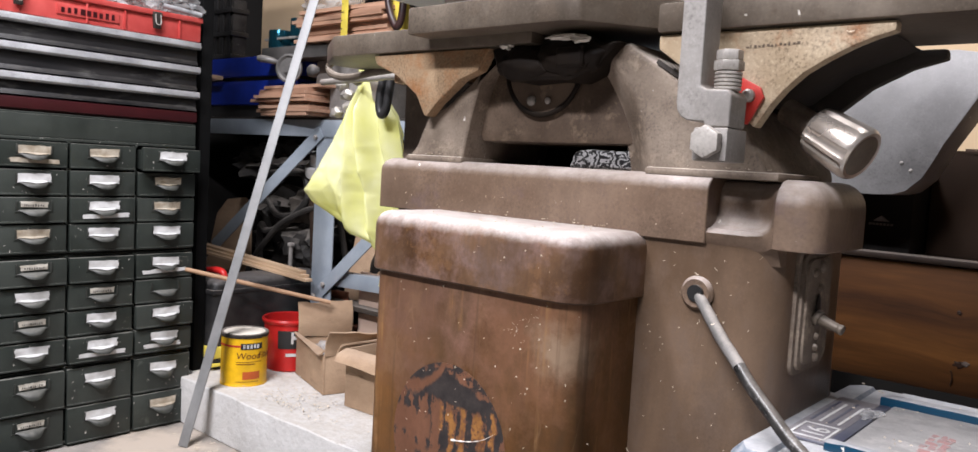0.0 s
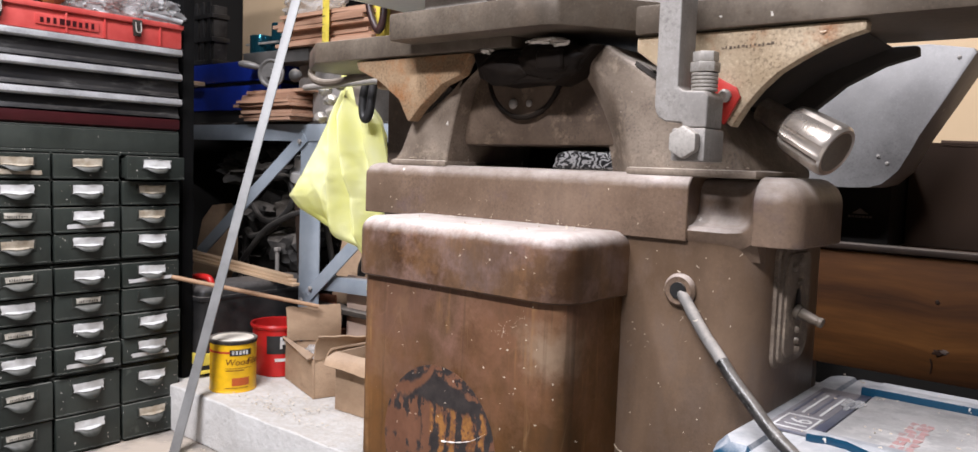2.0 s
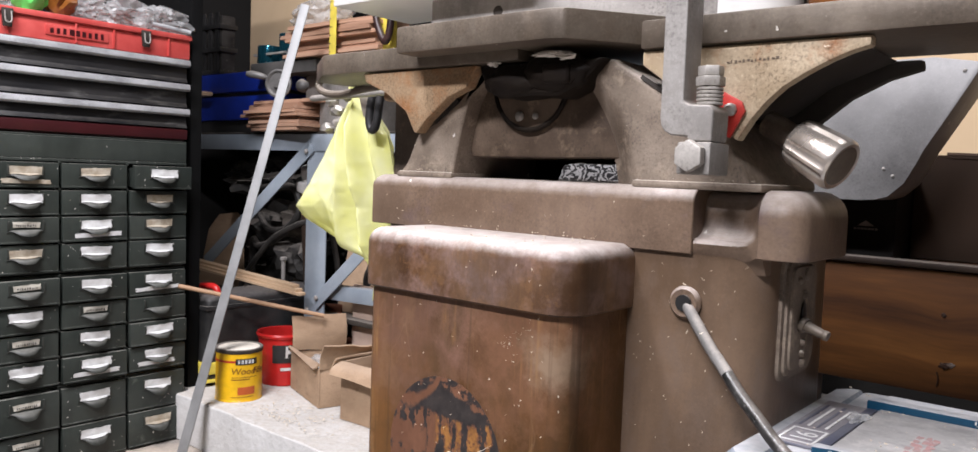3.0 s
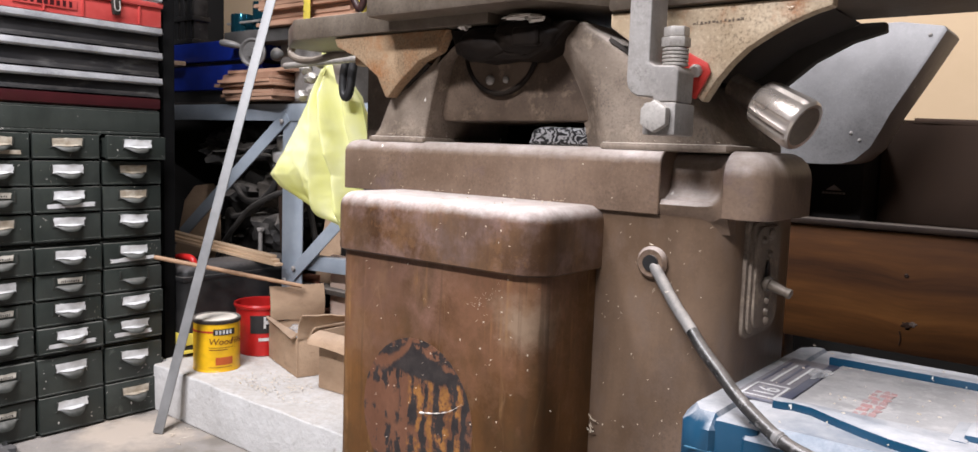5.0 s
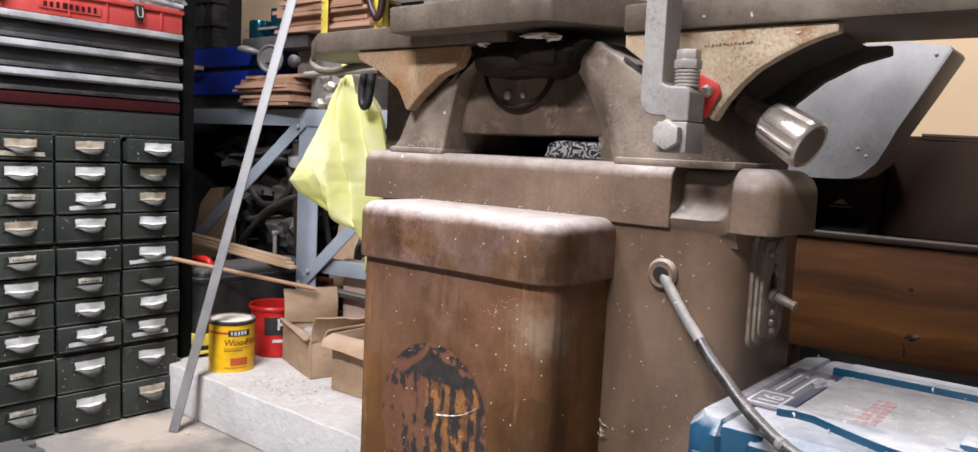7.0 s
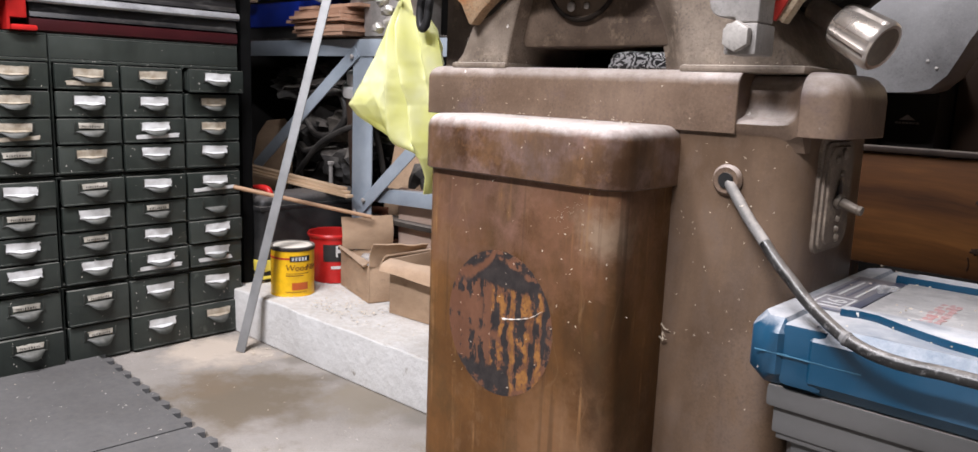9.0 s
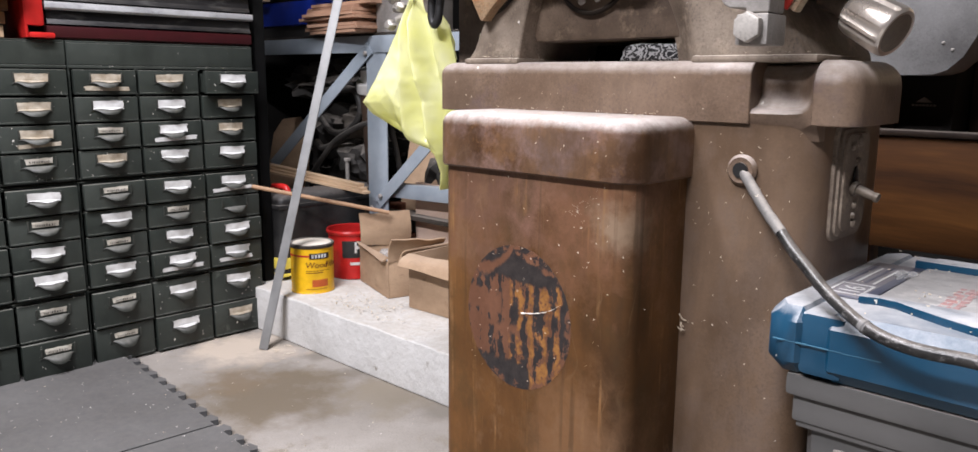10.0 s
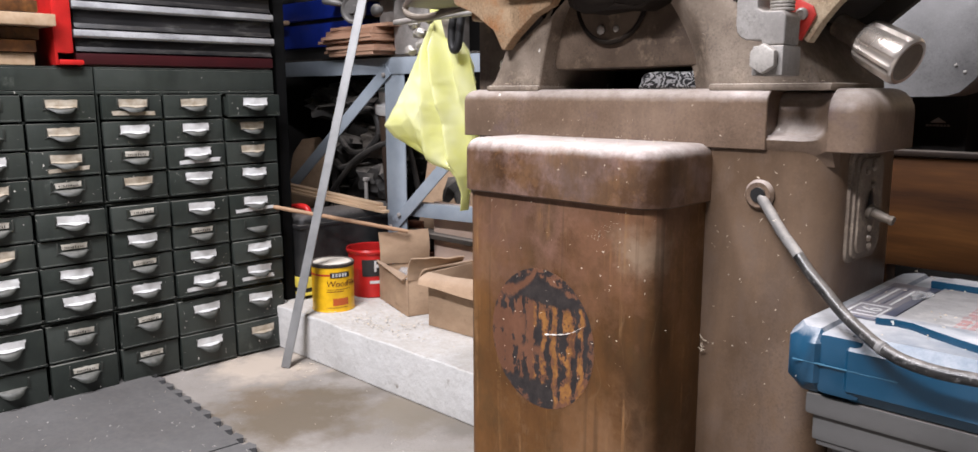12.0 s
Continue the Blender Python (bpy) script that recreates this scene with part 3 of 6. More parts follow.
def curb():
    b = bmesh.new()
    slab(b, [(-0.5, 0.02), (0.002, 0.02), (0.004, -0.018), (0.45, -0.020), (0.9, -0.016), (3.3, -0.018), (3.3, 1.2), (-0.5, 1.2)], 0.0, 0.112, 0.006, seg=3)
    bmesh.ops.subdivide_edges(b, edges=[e for e in b.edges if e.calc_length() > 0.3], cuts=24, use_grid_fill=True)
    for v in b.verts:
        if v.co.z > 0.02:
            v.co += 0.004 * Vector((0, noise.noise(v.co * 9), noise.noise(v.co * 11 + Vector((4, 2, 1)))))
    structure("curb", b, M_CURB, "raised concrete ledge with chipped white paint")


curb()


def foam_mats():
    """Interlocking foam tiles; the free edge has teeth."""
    rnd = random.Random(3)
    for i in range(3):
        for j in range(2):
            x0, y1 = -0.10 + i * 0.62, -0.352 - j * 0.62
            pts = []
            n = 12
            if j == 0:
                for k in range(n):
                    a = x0 + 0.615 * k / n
                    w = 0.615 / n
                    pts += [(a, y1), (a + 0.18 * w, y1), (a + 0.12 * w, y1 + 0.014), (a + 0.5 * w, y1 + 0.019), (a + 0.72 * w, y1 + 0.014), (a + 0.64 * w, y1)]
            else:
                pts += [(x0, y1)]
            pts += [(x0 + 0.615, y1), (x0 + 0.615, y1 - 0.615), (x0, y1 - 0.615)]
            pts.reverse()
            b = slab(bmesh.new(), pts, 0.0, 0.011, 0.0)
            b.transform(Matrix.Translation((0, 0, 0.0)) @ pose(0, 0, 0, 0, 0, -4))
            solo("foam_floor_mat", b, M_MAT, "grey interlocking foam mat with toothed edge on the concrete", "floor mat", "foam mats")


foam_mats()

# ---- drawer cabinets ----
COLS = [(-0.412, -0.283), (-0.277, -0.140), (-0.133, 0.002)]
UNITS = [(0.004, 0.173, [(0.005, 0.084), (0.088, 0.168)], 0.0),
         (0.177, 0.413, [(0.180, 0.235), (0.239, 0.292), (0.296, 0.349), (0.353, 0.408)], 0.0),
         (0.417, 0.708, [(0.421, 0.479), (0.483, 0.536), (0.540, 0.592), (0.597, 0.649)], 0.05)]


def drawer_mesh(w, h):
    b = bmesh.new()
    box(b, -0.26, 0.004, -w / 2 + 0.004, w / 2 - 0.004, -h / 2 + 0.004, h / 2 - 0.006, 0.0)
    box(b, -0.003, 0.010, -w / 2, w / 2, -h / 2, h / 2, 0.0025)
    box(b, 0.008, 0.0115, -w / 2 + 0.001, w / 2 - 0.001, -h / 2 + 0.0005, -h / 2 + 0.004, 0.001)
    return mesh_of("drawer", b, M_GREEN)


def hood_shape(u):
    """Depth of the pressed hood across its width, and the dip of its flared ends."""
    a = abs(u)
    d = max(0.0, 1 - (a / 0.74) ** 2.6)
    return d, -0.0045 * max(0.0, (a - 0.62) / 0.38) ** 1.3


def pull_mesh(w, h):
    """A pressed cup pull with pointed, flared ends under a card frame."""
    b = bmesh.new()

    def sheet(s, t):
        u = 2 * s - 1
        d, dip = hood_shape(u)
        q = t * math.pi / 2
        return Vector((0.002 + (0.003 * (1 - abs(u)) + 0.016 * d) * math.sin(q), u * w / 2, dip - (0.001 * t + 0.0115 * d * (1 - math.cos(q))) * h / 0.02))
    grid_sheet(b, sheet, 18, 5, 0.0012)
    for s in (-1, 1):
        box(b, 0.0, 0.003, s * w * 0.44 - 0.0018, s * w * 0.44 + 0.0018, -0.001, 0.018, 0.0006)
    return mesh_of("pull", b, M_GREEN2)


def card_mesh(w, h, material, hood, seed):
    """A paper card with uneven edges, its foot bent out over the hood."""
    b = bmesh.new()

    def sheet(s, t):
        k = max(0.0, 0.34 - t) / 0.34
        t = max(0.0, t - 0.34) / 0.66
        u = (2 * s - 1) * w / 0.074
        d, dip = hood_shape(u)
        ragged = 0.0016 * noise.noise(Vector((s * 5 + seed * 3.1, seed, 5))) + 0.0007 * noise.noise(Vector((s * 17, seed, 9)))
        if hood and k > 0:
            reach = k * (0.42 + 0.2 * noise.noise(Vector((s * 4, seed * 1.7, 2))))
            q = reach * math.pi / 2
            return Vector((0.0028 + 0.0172 * d * math.sin(q), (s - 0.5) * w, dip + 0.0014 - 0.0115 * d * (1 - math.cos(q))))
        flare = 1 + 0.06 * t ** 2 + 0.03 * noise.noise(Vector((t * 5, seed * 2.3, 0 if s < 0.5 else 4)))
        return Vector((0.0024 + 0.0012 * noise.noise(Vector((s * 3 + seed, t * 2, seed * 0.7))), (s - 0.5) * w * flare, 0.0014 + (dip if hood else 0.0) * (1 - t) + t * (h + ragged)))
    grid_sheet(b, sheet, 14, 8, 0.0006)
    return mesh_of("label_card", b, material)


def strip_mesh(w, h, material, seed):
    """A torn length of paper tape, ragged at both ends."""
    b = bmesh.new()

    def sheet(s, t):
        tear = 0.006 * noise.noise(Vector((t * 3.3 + seed, 1.0 if s < 0.5 else 7.0, seed)))
        return Vector((0.0016 + 0.0008 * noise.noise(Vector((s * 6, t * 2, seed))), (s - 0.5) * w + tear * abs(2 * s - 1), t * h * (1 + 0.3 * noise.noise(Vector((s * 4, seed, 3))))))
    grid_sheet(b, sheet, 12, 4, 0.0005)
    return mesh_of("label_strip", b, material)


def ink_mesh(w, h, seed):
    rnd = random.Random(seed)
    b = bmesh.new()
    y = -w * 0.4
    while y < w * 0.38:
        k = rnd.uniform(0.002, 0.0045)
        box(b, 0.0040, 0.0044, y, y + k * 0.6, h * rnd.uniform(0.25, 0.35), h * rnd.uniform(0.62, 0.75), 0.0)
        y += k + 0.0012
    return mesh_of("writing", b, M_INK)


# w: white card, b: yellowed card, t: yellowed card with writing, s: with a strip below, n: none
RIGHT = [["t", "w", "b"], ["t", "w", "w"],
         ["w", "ws", "ws"], ["t", "w", "w"], ["w", "t", "n"], ["t", "w", "ws"],
         ["b", "w", "w"], ["t", "ws", "b"], ["w", "w", "b"], ["bs", "b", "w"]]
LEFT = [["t", "n", "t"], ["t", "w", "t"],
        ["w", "w", "w"], ["b", "w", "w"], ["w", "b", "t"], ["t", "t", "w"],
        ["b", "b", "t"], ["b", "w", "bs"], ["n", "n", "b"], ["b", "b", "b"]]
CACHE = {}


def cached(key, f, *a):
    if key not in CACHE:
        CACHE[key] = f(*a)
    return CACHE[key]


def drawer_cabinet(y_off, unit, rows, seed, label):
    z0, z1, zs, header = UNITS[unit]
    rnd = random.Random(seed)
    cab = thing("drawer_cabinet", label, "drawer cabinet", (0, y_off, z0 - 0.004), "small parts cabinets")
    y0, y1 = -0.418 + y_off, 0.006 + y_off
    b = bmesh.new()
    t = 0.0035
    top = z1 - header
    box(b, -0.29, 0.0, y0, y0 + t, z0, z1, 0.0008)
    box(b, -0.29, 0.0, y1 - t, y1, z0, z1, 0.0008)
    box(b, -0.29, 0.001, y0 + t, y1 - t, z1 - t, z1, 0.0008)
    box(b, -0.29, 0.0, y0 + t, y1 - t, z0, z0 + t, 0.0008)
    box(b, -0.29, -0.286, y0 + t, y1 - t, z0 + t, z1 - t, 0)
    if header:
        box(b, -0.006, 0.003, y0 + 0.001, y1 - 0.001, top + 0.001, z1 - 0.004, 0.0015)
        box(b, -0.01, 0.005, y0 + 0.001, y1 - 0.001, top - 0.006, top, 0.0012)
    for k in (0, 1):
        yc = (COLS[k][1] + COLS[k + 1][0]) / 2 + y_off
        box(b, -0.286, -0.022, yc - 0.002, yc + 0.002, z0 + t, top - t, 0)
        for za, zb in zs:
            cyl(b, (0.0, yc, zb + 0.002), (0.006, yc, zb + 0.002), 0.003, seg=10)
    part("body", b, M_GREEN, cab)
    for r, (za, zb) in enumerate(zs):
        for c, (ya, yb) in enumerate(COLS):
            w, h = yb - ya, zb - za
            big = h > 0.07
            out = 0.002 + rnd.random() ** 3 * 0.008
            if unit == 2 and r == 3 and c == 2 and y_off == 0:
                out = 0.024
            d = shared("drawer", cached(("d", round(w, 3), round(h, 3)), drawer_mesh, w, h), cab,
                       pose(out, (ya + yb) / 2, (za + zb) / 2 - z0 + 0.004, rnd.uniform(-0.25, 0.25), 0, rnd.uniform(-0.4, 0.4)))
            kind = rows[r][c]
            pw = 0.074
            zc = h / 2 - 0.0245 if not big else 0.010
            pz = pose(0.010, 0, zc)
            shared("pull", cached(("p", big), pull_mesh, pw, 0.02 if not big else 0.027), d, pz)
            s = rnd.randrange(5)
            if kind[0] in "wbt":
                m = {"w": M_CARD, "b": M_CARDB, "t": M_CARDT}[kind[0]]
                cw, ch = {"w": (0.064, 0.0155), "b": (0.060, 0.0145), "t": (0.050, 0.0115)}[kind[0]]
                shared("label_card", cached(("c", kind[0], s), card_mesh, cw, ch, m, kind[0] != "t", s), d, pose(0.0106, 0, zc + (0.003 if kind[0] == "t" else 0.0), 0, 0, 0) @ pose(0, 0, 0, rnd.uniform(-2.2, 2.2)),
                       "white paper card" if kind[0] == "w" else "yellowed paper card")
                if kind[0] == "t":
                    shared("writing", cached(("i", s), ink_mesh, cw, ch, s), d, pose(0.0109, 0, zc + 0.003))
            if kind.endswith("s"):
                shared("label_strip", cached(("st", s, kind[0]), strip_mesh, 0.080 + 0.006 * s, 0.009, M_CARDB if kind[0] == "b" else M_CARD, s + 9), d, pose(0.0095, rnd.uniform(-0.006, 0.006), zc - 0.019, rnd.uniform(-3, 3)), "torn paper strip")
    return cab


for u in range(3):
    rows = (RIGHT[0:2], RIGHT[2:6], RIGHT[6:10])[u]
    lrows = (LEFT[0:2], LEFT[2:6], LEFT[6:10])[u]
    kind_of = ("low two-row", "four-row", "four-row header-topped")[u]
    drawer_cabinet(0.0, u, rows, 11 + u, "dark olive-green steel %s cabinet of small drawers with paper labels" % kind_of)
    drawer_cabinet(-0.427, u, lrows, 31 + u, "dark olive-green steel %s cabinet of labelled drawers, beside its twin" % kind_of)


# ---- tool chest on the cabinets ----
def tool_chest():
    ch = thing("tool_chest", "red and black tool chest with silver trims on cabinets", "tool chest", (-0.14, -0.22, 0.7085))
    y0, y1 = -0.452, 0.008
    b = bmesh.new()
    box(b, -0.28, -0.012, y0, y1, 0.709, 0.90, 0.002)
    part("body", b, M_MAROON, ch)
    part("base_rail", box(bmesh.new(), -0.015, 0.002, y0, y1, 0.713, 0.737, 0.003), M_MAROON, ch, "dark maroon base rail")
    for za, zb in ((0.738, 0.784), (0.786, 0.842), (0.844, 0.898)):
        b = bmesh.new()
        prism(b, [(-0.014, za), (0.004, za + 0.002), (-0.002, za + 0.012), (-0.002, zb - 0.0165), (-0.014, zb - 0.0165)], y1 - y0 - 0.004, 0.0008)
        b.transform(Matrix.Translation((0, y0 + 0.002, 0)) @ Matrix(((1, 0, 0, 0), (0, 1, 0, 0), (0, 0, 1, 0), (0, 0, 0, 1))))
        d = part("drawer", b, M_BLACKSTEEL, ch, "black steel drawer front")
        t = bmesh.new()
        prism(t, [(-0.010, zb - 0.016), (0.006, zb - 0.016), (0.010, zb - 0.012), (0.008, zb), (-0.010, zb)], y1 - y0 + 0.004, 0.001)
        t.transform(Matrix.Translation((0, y0 - 0.002, 0)))
        part("pull_trim", t, M_TRIM, d, "aluminium pull trim")
    b = bmesh.new()
    box(b, -0.28, -0.002, y0, y1 + 0.006, 0.900, 0.952, 0.004)
    box(b, -0.28, 0.004, y0, y1 + 0.008, 0.944, 0.956, 0.003)
    till = part("till", b, M_CHESTRED, ch, "faded red plastic till")
    for yc in (-0.375, -0.245, -0.165, -0.04):
        part("rib", box(bmesh.new(), -0.004, 0.0015, yc - 0.002, yc + 0.002, 0.902, 0.944, 0.001), M_CHESTRED, till)
    b = bmesh.new()
    box(b, -0.003, 0.001, -0.305, -0.178, 0.912, 0.933, 0.001)
    plate = part("nameplate", b, M_CHESTRED, till, "raised nameplate with worn marks")
    b = bmesh.new()
    rnd = random.Random(8)
    for k in range(9):
        ya = -0.297 + k * 0.0128
        box(b, 0.0008, 0.0016, ya, ya + rnd.uniform(0.006, 0.010), 0.916, 0.929 - rnd.uniform(0, 0.003), 0)
    part("worn_mark", b, M_MAROON, plate)
    for yc in (-0.378, -0.096):
        b = bmesh.new()
        prism(b, [(-0.011, 0.0), (0.011, 0.0), (0.008, -0.036), (-0.008, -0.036)], 0.006, 0.0012)
        b.transform(Matrix.Translation((0.008, yc, 0.951)) @ pose(0, 0, 0, 0, 0, 90))
        lt = part("latch", b, M_DARKIRON, ch, "dark steel draw latch")
        part("latch_loop", tube(bmesh.new(), [(0.010, yc - 0.006, 0.945), (0.013, yc - 0.005, 0.925), (0.013, yc + 0.005, 0.925), (0.010, yc + 0.006, 0.945)], 0.0014, 6, 4), M_STEEL, lt)
    b = bmesh.new()
    box(b, -0.28, 0.010, y0 - 0.042, y0 - 0.036, 0.711, 0.96, 0.002)
    box(b, -0.02, 0.012, y0 - 0.040, y0 - 0.006, 0.735, 0.96, 0.004)
    box(b, -0.02, 0.016, y0 - 0.036, y0 + 0.012, 0.711, 0.722, 0.004)
    part("end_frame", b, M_REDP, ch, "bright red end frame")


tool_chest()


# ---- jointer ----
def loaf(b, x0, x1, y0, y1, z0, z1, r, corner, left, right):
    """A block rounded along its top front edge and, where asked, along its top ends and upright front corners."""
    t = bmesh.new()
    bmesh.ops.create_cube(t, size=1.0)
    for v in t.verts:
        v.co = Vector(((x0 + x1) / 2 + v.co.x * (x1 - x0), (y0 + y1) / 2 + v.co.y * (y1 - y0), (z0 + z1) / 2 + v.co.z * (z1 - z0)))
    if corner:
        es = [e for e in t.edges if abs(e.verts[0].co.z - e.verts[1].co.z) > 0.01 and e.verts[0].co.y < y0 + 0.001 and (e.verts[0].co.x > x1 - 0.001 if right else e.verts[0].co.x < x0 + 0.001)]
        bmesh.ops.bevel(t, geom=es, offset=corner, segments=6, profile=0.5, affect="EDGES")
    es = []
    for e in t.edges:
        a, c = e.verts[0].co, e.verts[1].co
        if min(a.z, c.z) > z1 - 0.001 and len(e.link_faces) == 2:
            if max(a.y, c.y) > y1 - 0.001 and min(a.y, c.y) > y1 - 0.001:
                continue
            if max(a.x, c.x) < x0 + 0.001 and not left:
                continue
            if min(a.x, c.x) > x1 - 0.001 and not right:
                continue
            es.append(e)
    bmesh.ops.bevel(t, geom=es, offset=r, segments=5, profile=0.5, affect="EDGES")
    soften(t, 0.0008, 1, 1.2)
    return merge(b, t)


def jointer():
    jt = thing("jointer", "old brown floor-standing jointer covered in sawdust, motor cover in front", "jointer", (1.34, -0.31, 0.0))
    b = bmesh.new()
    t = bmesh.new()
    bmesh.ops.create_cube(t, size=1.0)
    for v in t.verts:
        v.co = Vector((1.3335 + v.co.x * 0.427, -0.3085 + v.co.y * 0.167, 0.306 + v.co.z * 0.612))
    bmesh.ops.bevel(t, geom=[e for e in t.edges if abs((e.verts[0].co - e.verts[1].co).z) > 0.3], offset=0.030, segments=8, profile=0.5, affect="EDGES")
    merge(b, t)
    stand = part("stand", b, M_BODY, jt, "taupe sheet-steel stand dulled by dust")
    b = bmesh.new()
    loaf(b, 1.112, 1.4885, -0.396, -0.226, 0.604, 0.657, 0.013, 0.0, True, False)
    hollow = [(-0.30, 0.6545), (-0.358, 0.6545), (-0.367, 0.652), (-0.3725, 0.646), (-0.3745, 0.636), (-0.3755, 0.626), (-0.379, 0.6205), (-0.386, 0.6175), (-0.3915, 0.6165), (-0.3945, 0.613), (-0.3935, 0.606), (-0.3885, 0.600), (-0.384, 0.592), (-0.30, 0.592)]
    t = prism(bmesh.new(), hollow, 0.058, 0, None)
    merge(b, t, Matrix(((0, 1, 0, 1.4865), (1, 0, 0, 0), (0, 0, 1, 0), (0, 0, 0, 1))))
    loaf(b, 1.5405, 1.5745, -0.396, -0.290, 0.605, 0.657, 0.021, 0.020, False, True)
    lip = [(-0.374, 0.6560), (-0.384, 0.6535), (-0.390, 0.6490), (-0.3940, 0.6430), (-0.3955, 0.6365), (-0.3960, 0.6300), (-0.3960, 0.6250), (-0.3960, 0.6205), (-0.3960, 0.6165), (-0.3960, 0.6125), (-0.396, 0.606)]

    def scoop(u, w):
        """The hollow's end, where it sweeps forward to the face of the cap."""
        k = min(int(w * 9.999), 9)
        f = w * 10 - k
        a = [hollow[1 + k][i] * (1 - f) + hollow[2 + k][i] * f for i in (0, 1)]
        c = [lip[k][i] * (1 - f) + lip[k + 1][i] * f for i in (0, 1)]
        q = u ** 2.2
        return Vector((1.5215 + 0.0195 * u, a[0] * (1 - q) + c[0] * q, a[1] * (1 - q) + c[1] * q + 0.0004))
    grid_sheet(b, scoop, 12, 20, 0)
    part("stand_cap", b, M_CAP, jt, "thick rounded cap with a notch")
    # motor cover
    b = bmesh.new()
    t = bmesh.new()
    bmesh.ops.create_cube(t, size=1.0)
    for v in t.verts:
        v.co = Vector((1.3155 + v.co.x * 0.233, -0.432 + v.co.y * 0.094, 0.290 + v.co.z * 0.54))
    bmesh.ops.bevel(t, geom=[e for e in t.edges if abs((e.verts[0].co - e.verts[1].co).z) > 0.3 and e.verts[0].co.y < -0.45], offset=0.019, segments=6, profile=0.5, affect="EDGES")
    merge(b, t)
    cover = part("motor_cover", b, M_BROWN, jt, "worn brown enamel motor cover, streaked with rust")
    b = bmesh.new()
    t = bmesh.new()
    bmesh.ops.create_cube(t, size=1.0)
    for v in t.verts:
        v.co = Vector((1.3155 + v.co.x * 0.243, -0.4365 + v.co.y * 0.099, 0.581 + v.co.z * 0.054))
    bmesh.ops.bevel(t, geom=[e for e in t.edges if abs((e.verts[0].co - e.verts[1].co).z) > 0.03 and e.verts[0].co.y < -0.45], offset=0.026, segments=8, profile=0.5, affect="EDGES")
    bmesh.ops.bevel(t, geom=[e for e in t.edges if min(e.verts[0].co.z, e.verts[1].co.z) > 0.607 and len(e.link_faces) == 2 and e.calc_face_angle(0) > 0.9], offset=0.014, segments=6, profile=0.5, affect="EDGES", clamp_overlap=True)
    soften(t, 0.0015, 1, 1.0)
    merge(b, t)
    part("cover_lid", b, M_LID, cover, "rounded lid, its top white with sawdust")
    b = bmesh.new()
    prism(b, [(1.306 + 0.066 * math.cos(a), 0.413 + 0.071 * math.sin(a)) for a in [2 * math.pi * k / 40 for k in range(40)]], 0.002, 0, Matrix.Translation((0, -0.4792, 0)))
    emb = part("emblem", b, emblem_material(), cover, "oval dark emblem, scraped and rusted")
    b = tube(bmesh.new(), [(1.312, -0.4796, 0.419), (1.330, -0.4798, 0.4225), (1.346, -0.4797, 0.428), (1.360, -0.4795, 0.437)], lambda u: 0.0007 * (1.1 - u) * (1 + 0.6 * math.sin(u * 37)), 6, 8)
    part("scratch", b, M_DUSTPILE, emb, "pale scratch")
    # power cable
    b = bmesh.new()
    cyl(b, (1.485, -0.3965, 0.565), (1.485, -0.388, 0.565), 0.0130, seg=28, bev=0.003)
    lathe(b, [(0.006, 0), (0.0125, 0), (0.0135, 0.003), (0.011, 0.006), (0.0065, 0.005)], (1.485, -0.3915, 0.565), 28, pose(0, 0, 0, 90))
    gr = part("grommet", b, M_CAP, stand, "round cable grommet")
    part("bore", cyl(bmesh.new(), (1.485, -0.3985, 0.565), (1.485, -0.395, 0.565), 0.0066, seg=24), M_BLACK, gr)
    # switch
    rounded = lambda y0, y1, z0, z1, r: [((y0 + y1) / 2 + s * ((y1 - y0) / 2 - r) + r * math.cos(a), (z0 + z1) / 2 + c * ((z1 - z0) / 2 - r) + r * math.sin(a)) for s, c, q in ((1, 1, 0), (-1, 1, 1), (-1, -1, 2), (1, -1, 3)) for a in [math.pi / 2 * (q + k / 4) for k in range(5)]]
    sw = None
    for x, q, nm in ((1.5405, (-0.3600, -0.2900, 0.5060, 0.6050, 0.010), "switch_plate"), (1.5430, (-0.3550, -0.2930, 0.5100, 0.6010, 0.009), "step"), (1.5452, (-0.3500, -0.2960, 0.5140, 0.5970, 0.010), "step")):
        t = prism(bmesh.new(), rounded(*q), 0.0095, 0.0016, None)
        t = merge(bmesh.new(), t, Matrix(((0, 1, 0, x), (1, 0, 0, 0), (0, 0, 1, 0), (0, 0, 0, 1))))
        if sw is None:
            sw = part(nm, t, M_LEG, stand, "stepped cast switch plate furred with dust")
        else:
            part(nm, t, M_LEG, sw)
    for y, z, r in ((-0.322, 0.5905, 0.0052), (-0.338, 0.5865, 0.0036), (-0.324, 0.574, 0.0032), (-0.325, 0.535, 0.0032), (-0.326, 0.5255, 0.0034), (-0.323, 0.5185, 0.0044)):
        part("screw", lathe(bmesh.new(), [(r, 0), (r * 0.92, 0.0022), (r * 0.5, 0.0036)], (1.5542, y, z), 14, pose(0, 0, 0, 0, 90)), M_LEG, sw)
    part("toggle_slot", lump(bmesh.new(), (1.5558, -0.3265, 0.556), (0.0016, 0.006, 0.014), 4, 0.15, 2), M_BLACK, sw)
    b = bmesh.new()
    cyl(b, (1.556, -0.331, 0.5510), (1.5605, -0.332, 0.5495), 0.0068, 0.0062, seg=18, bev=0.0012)
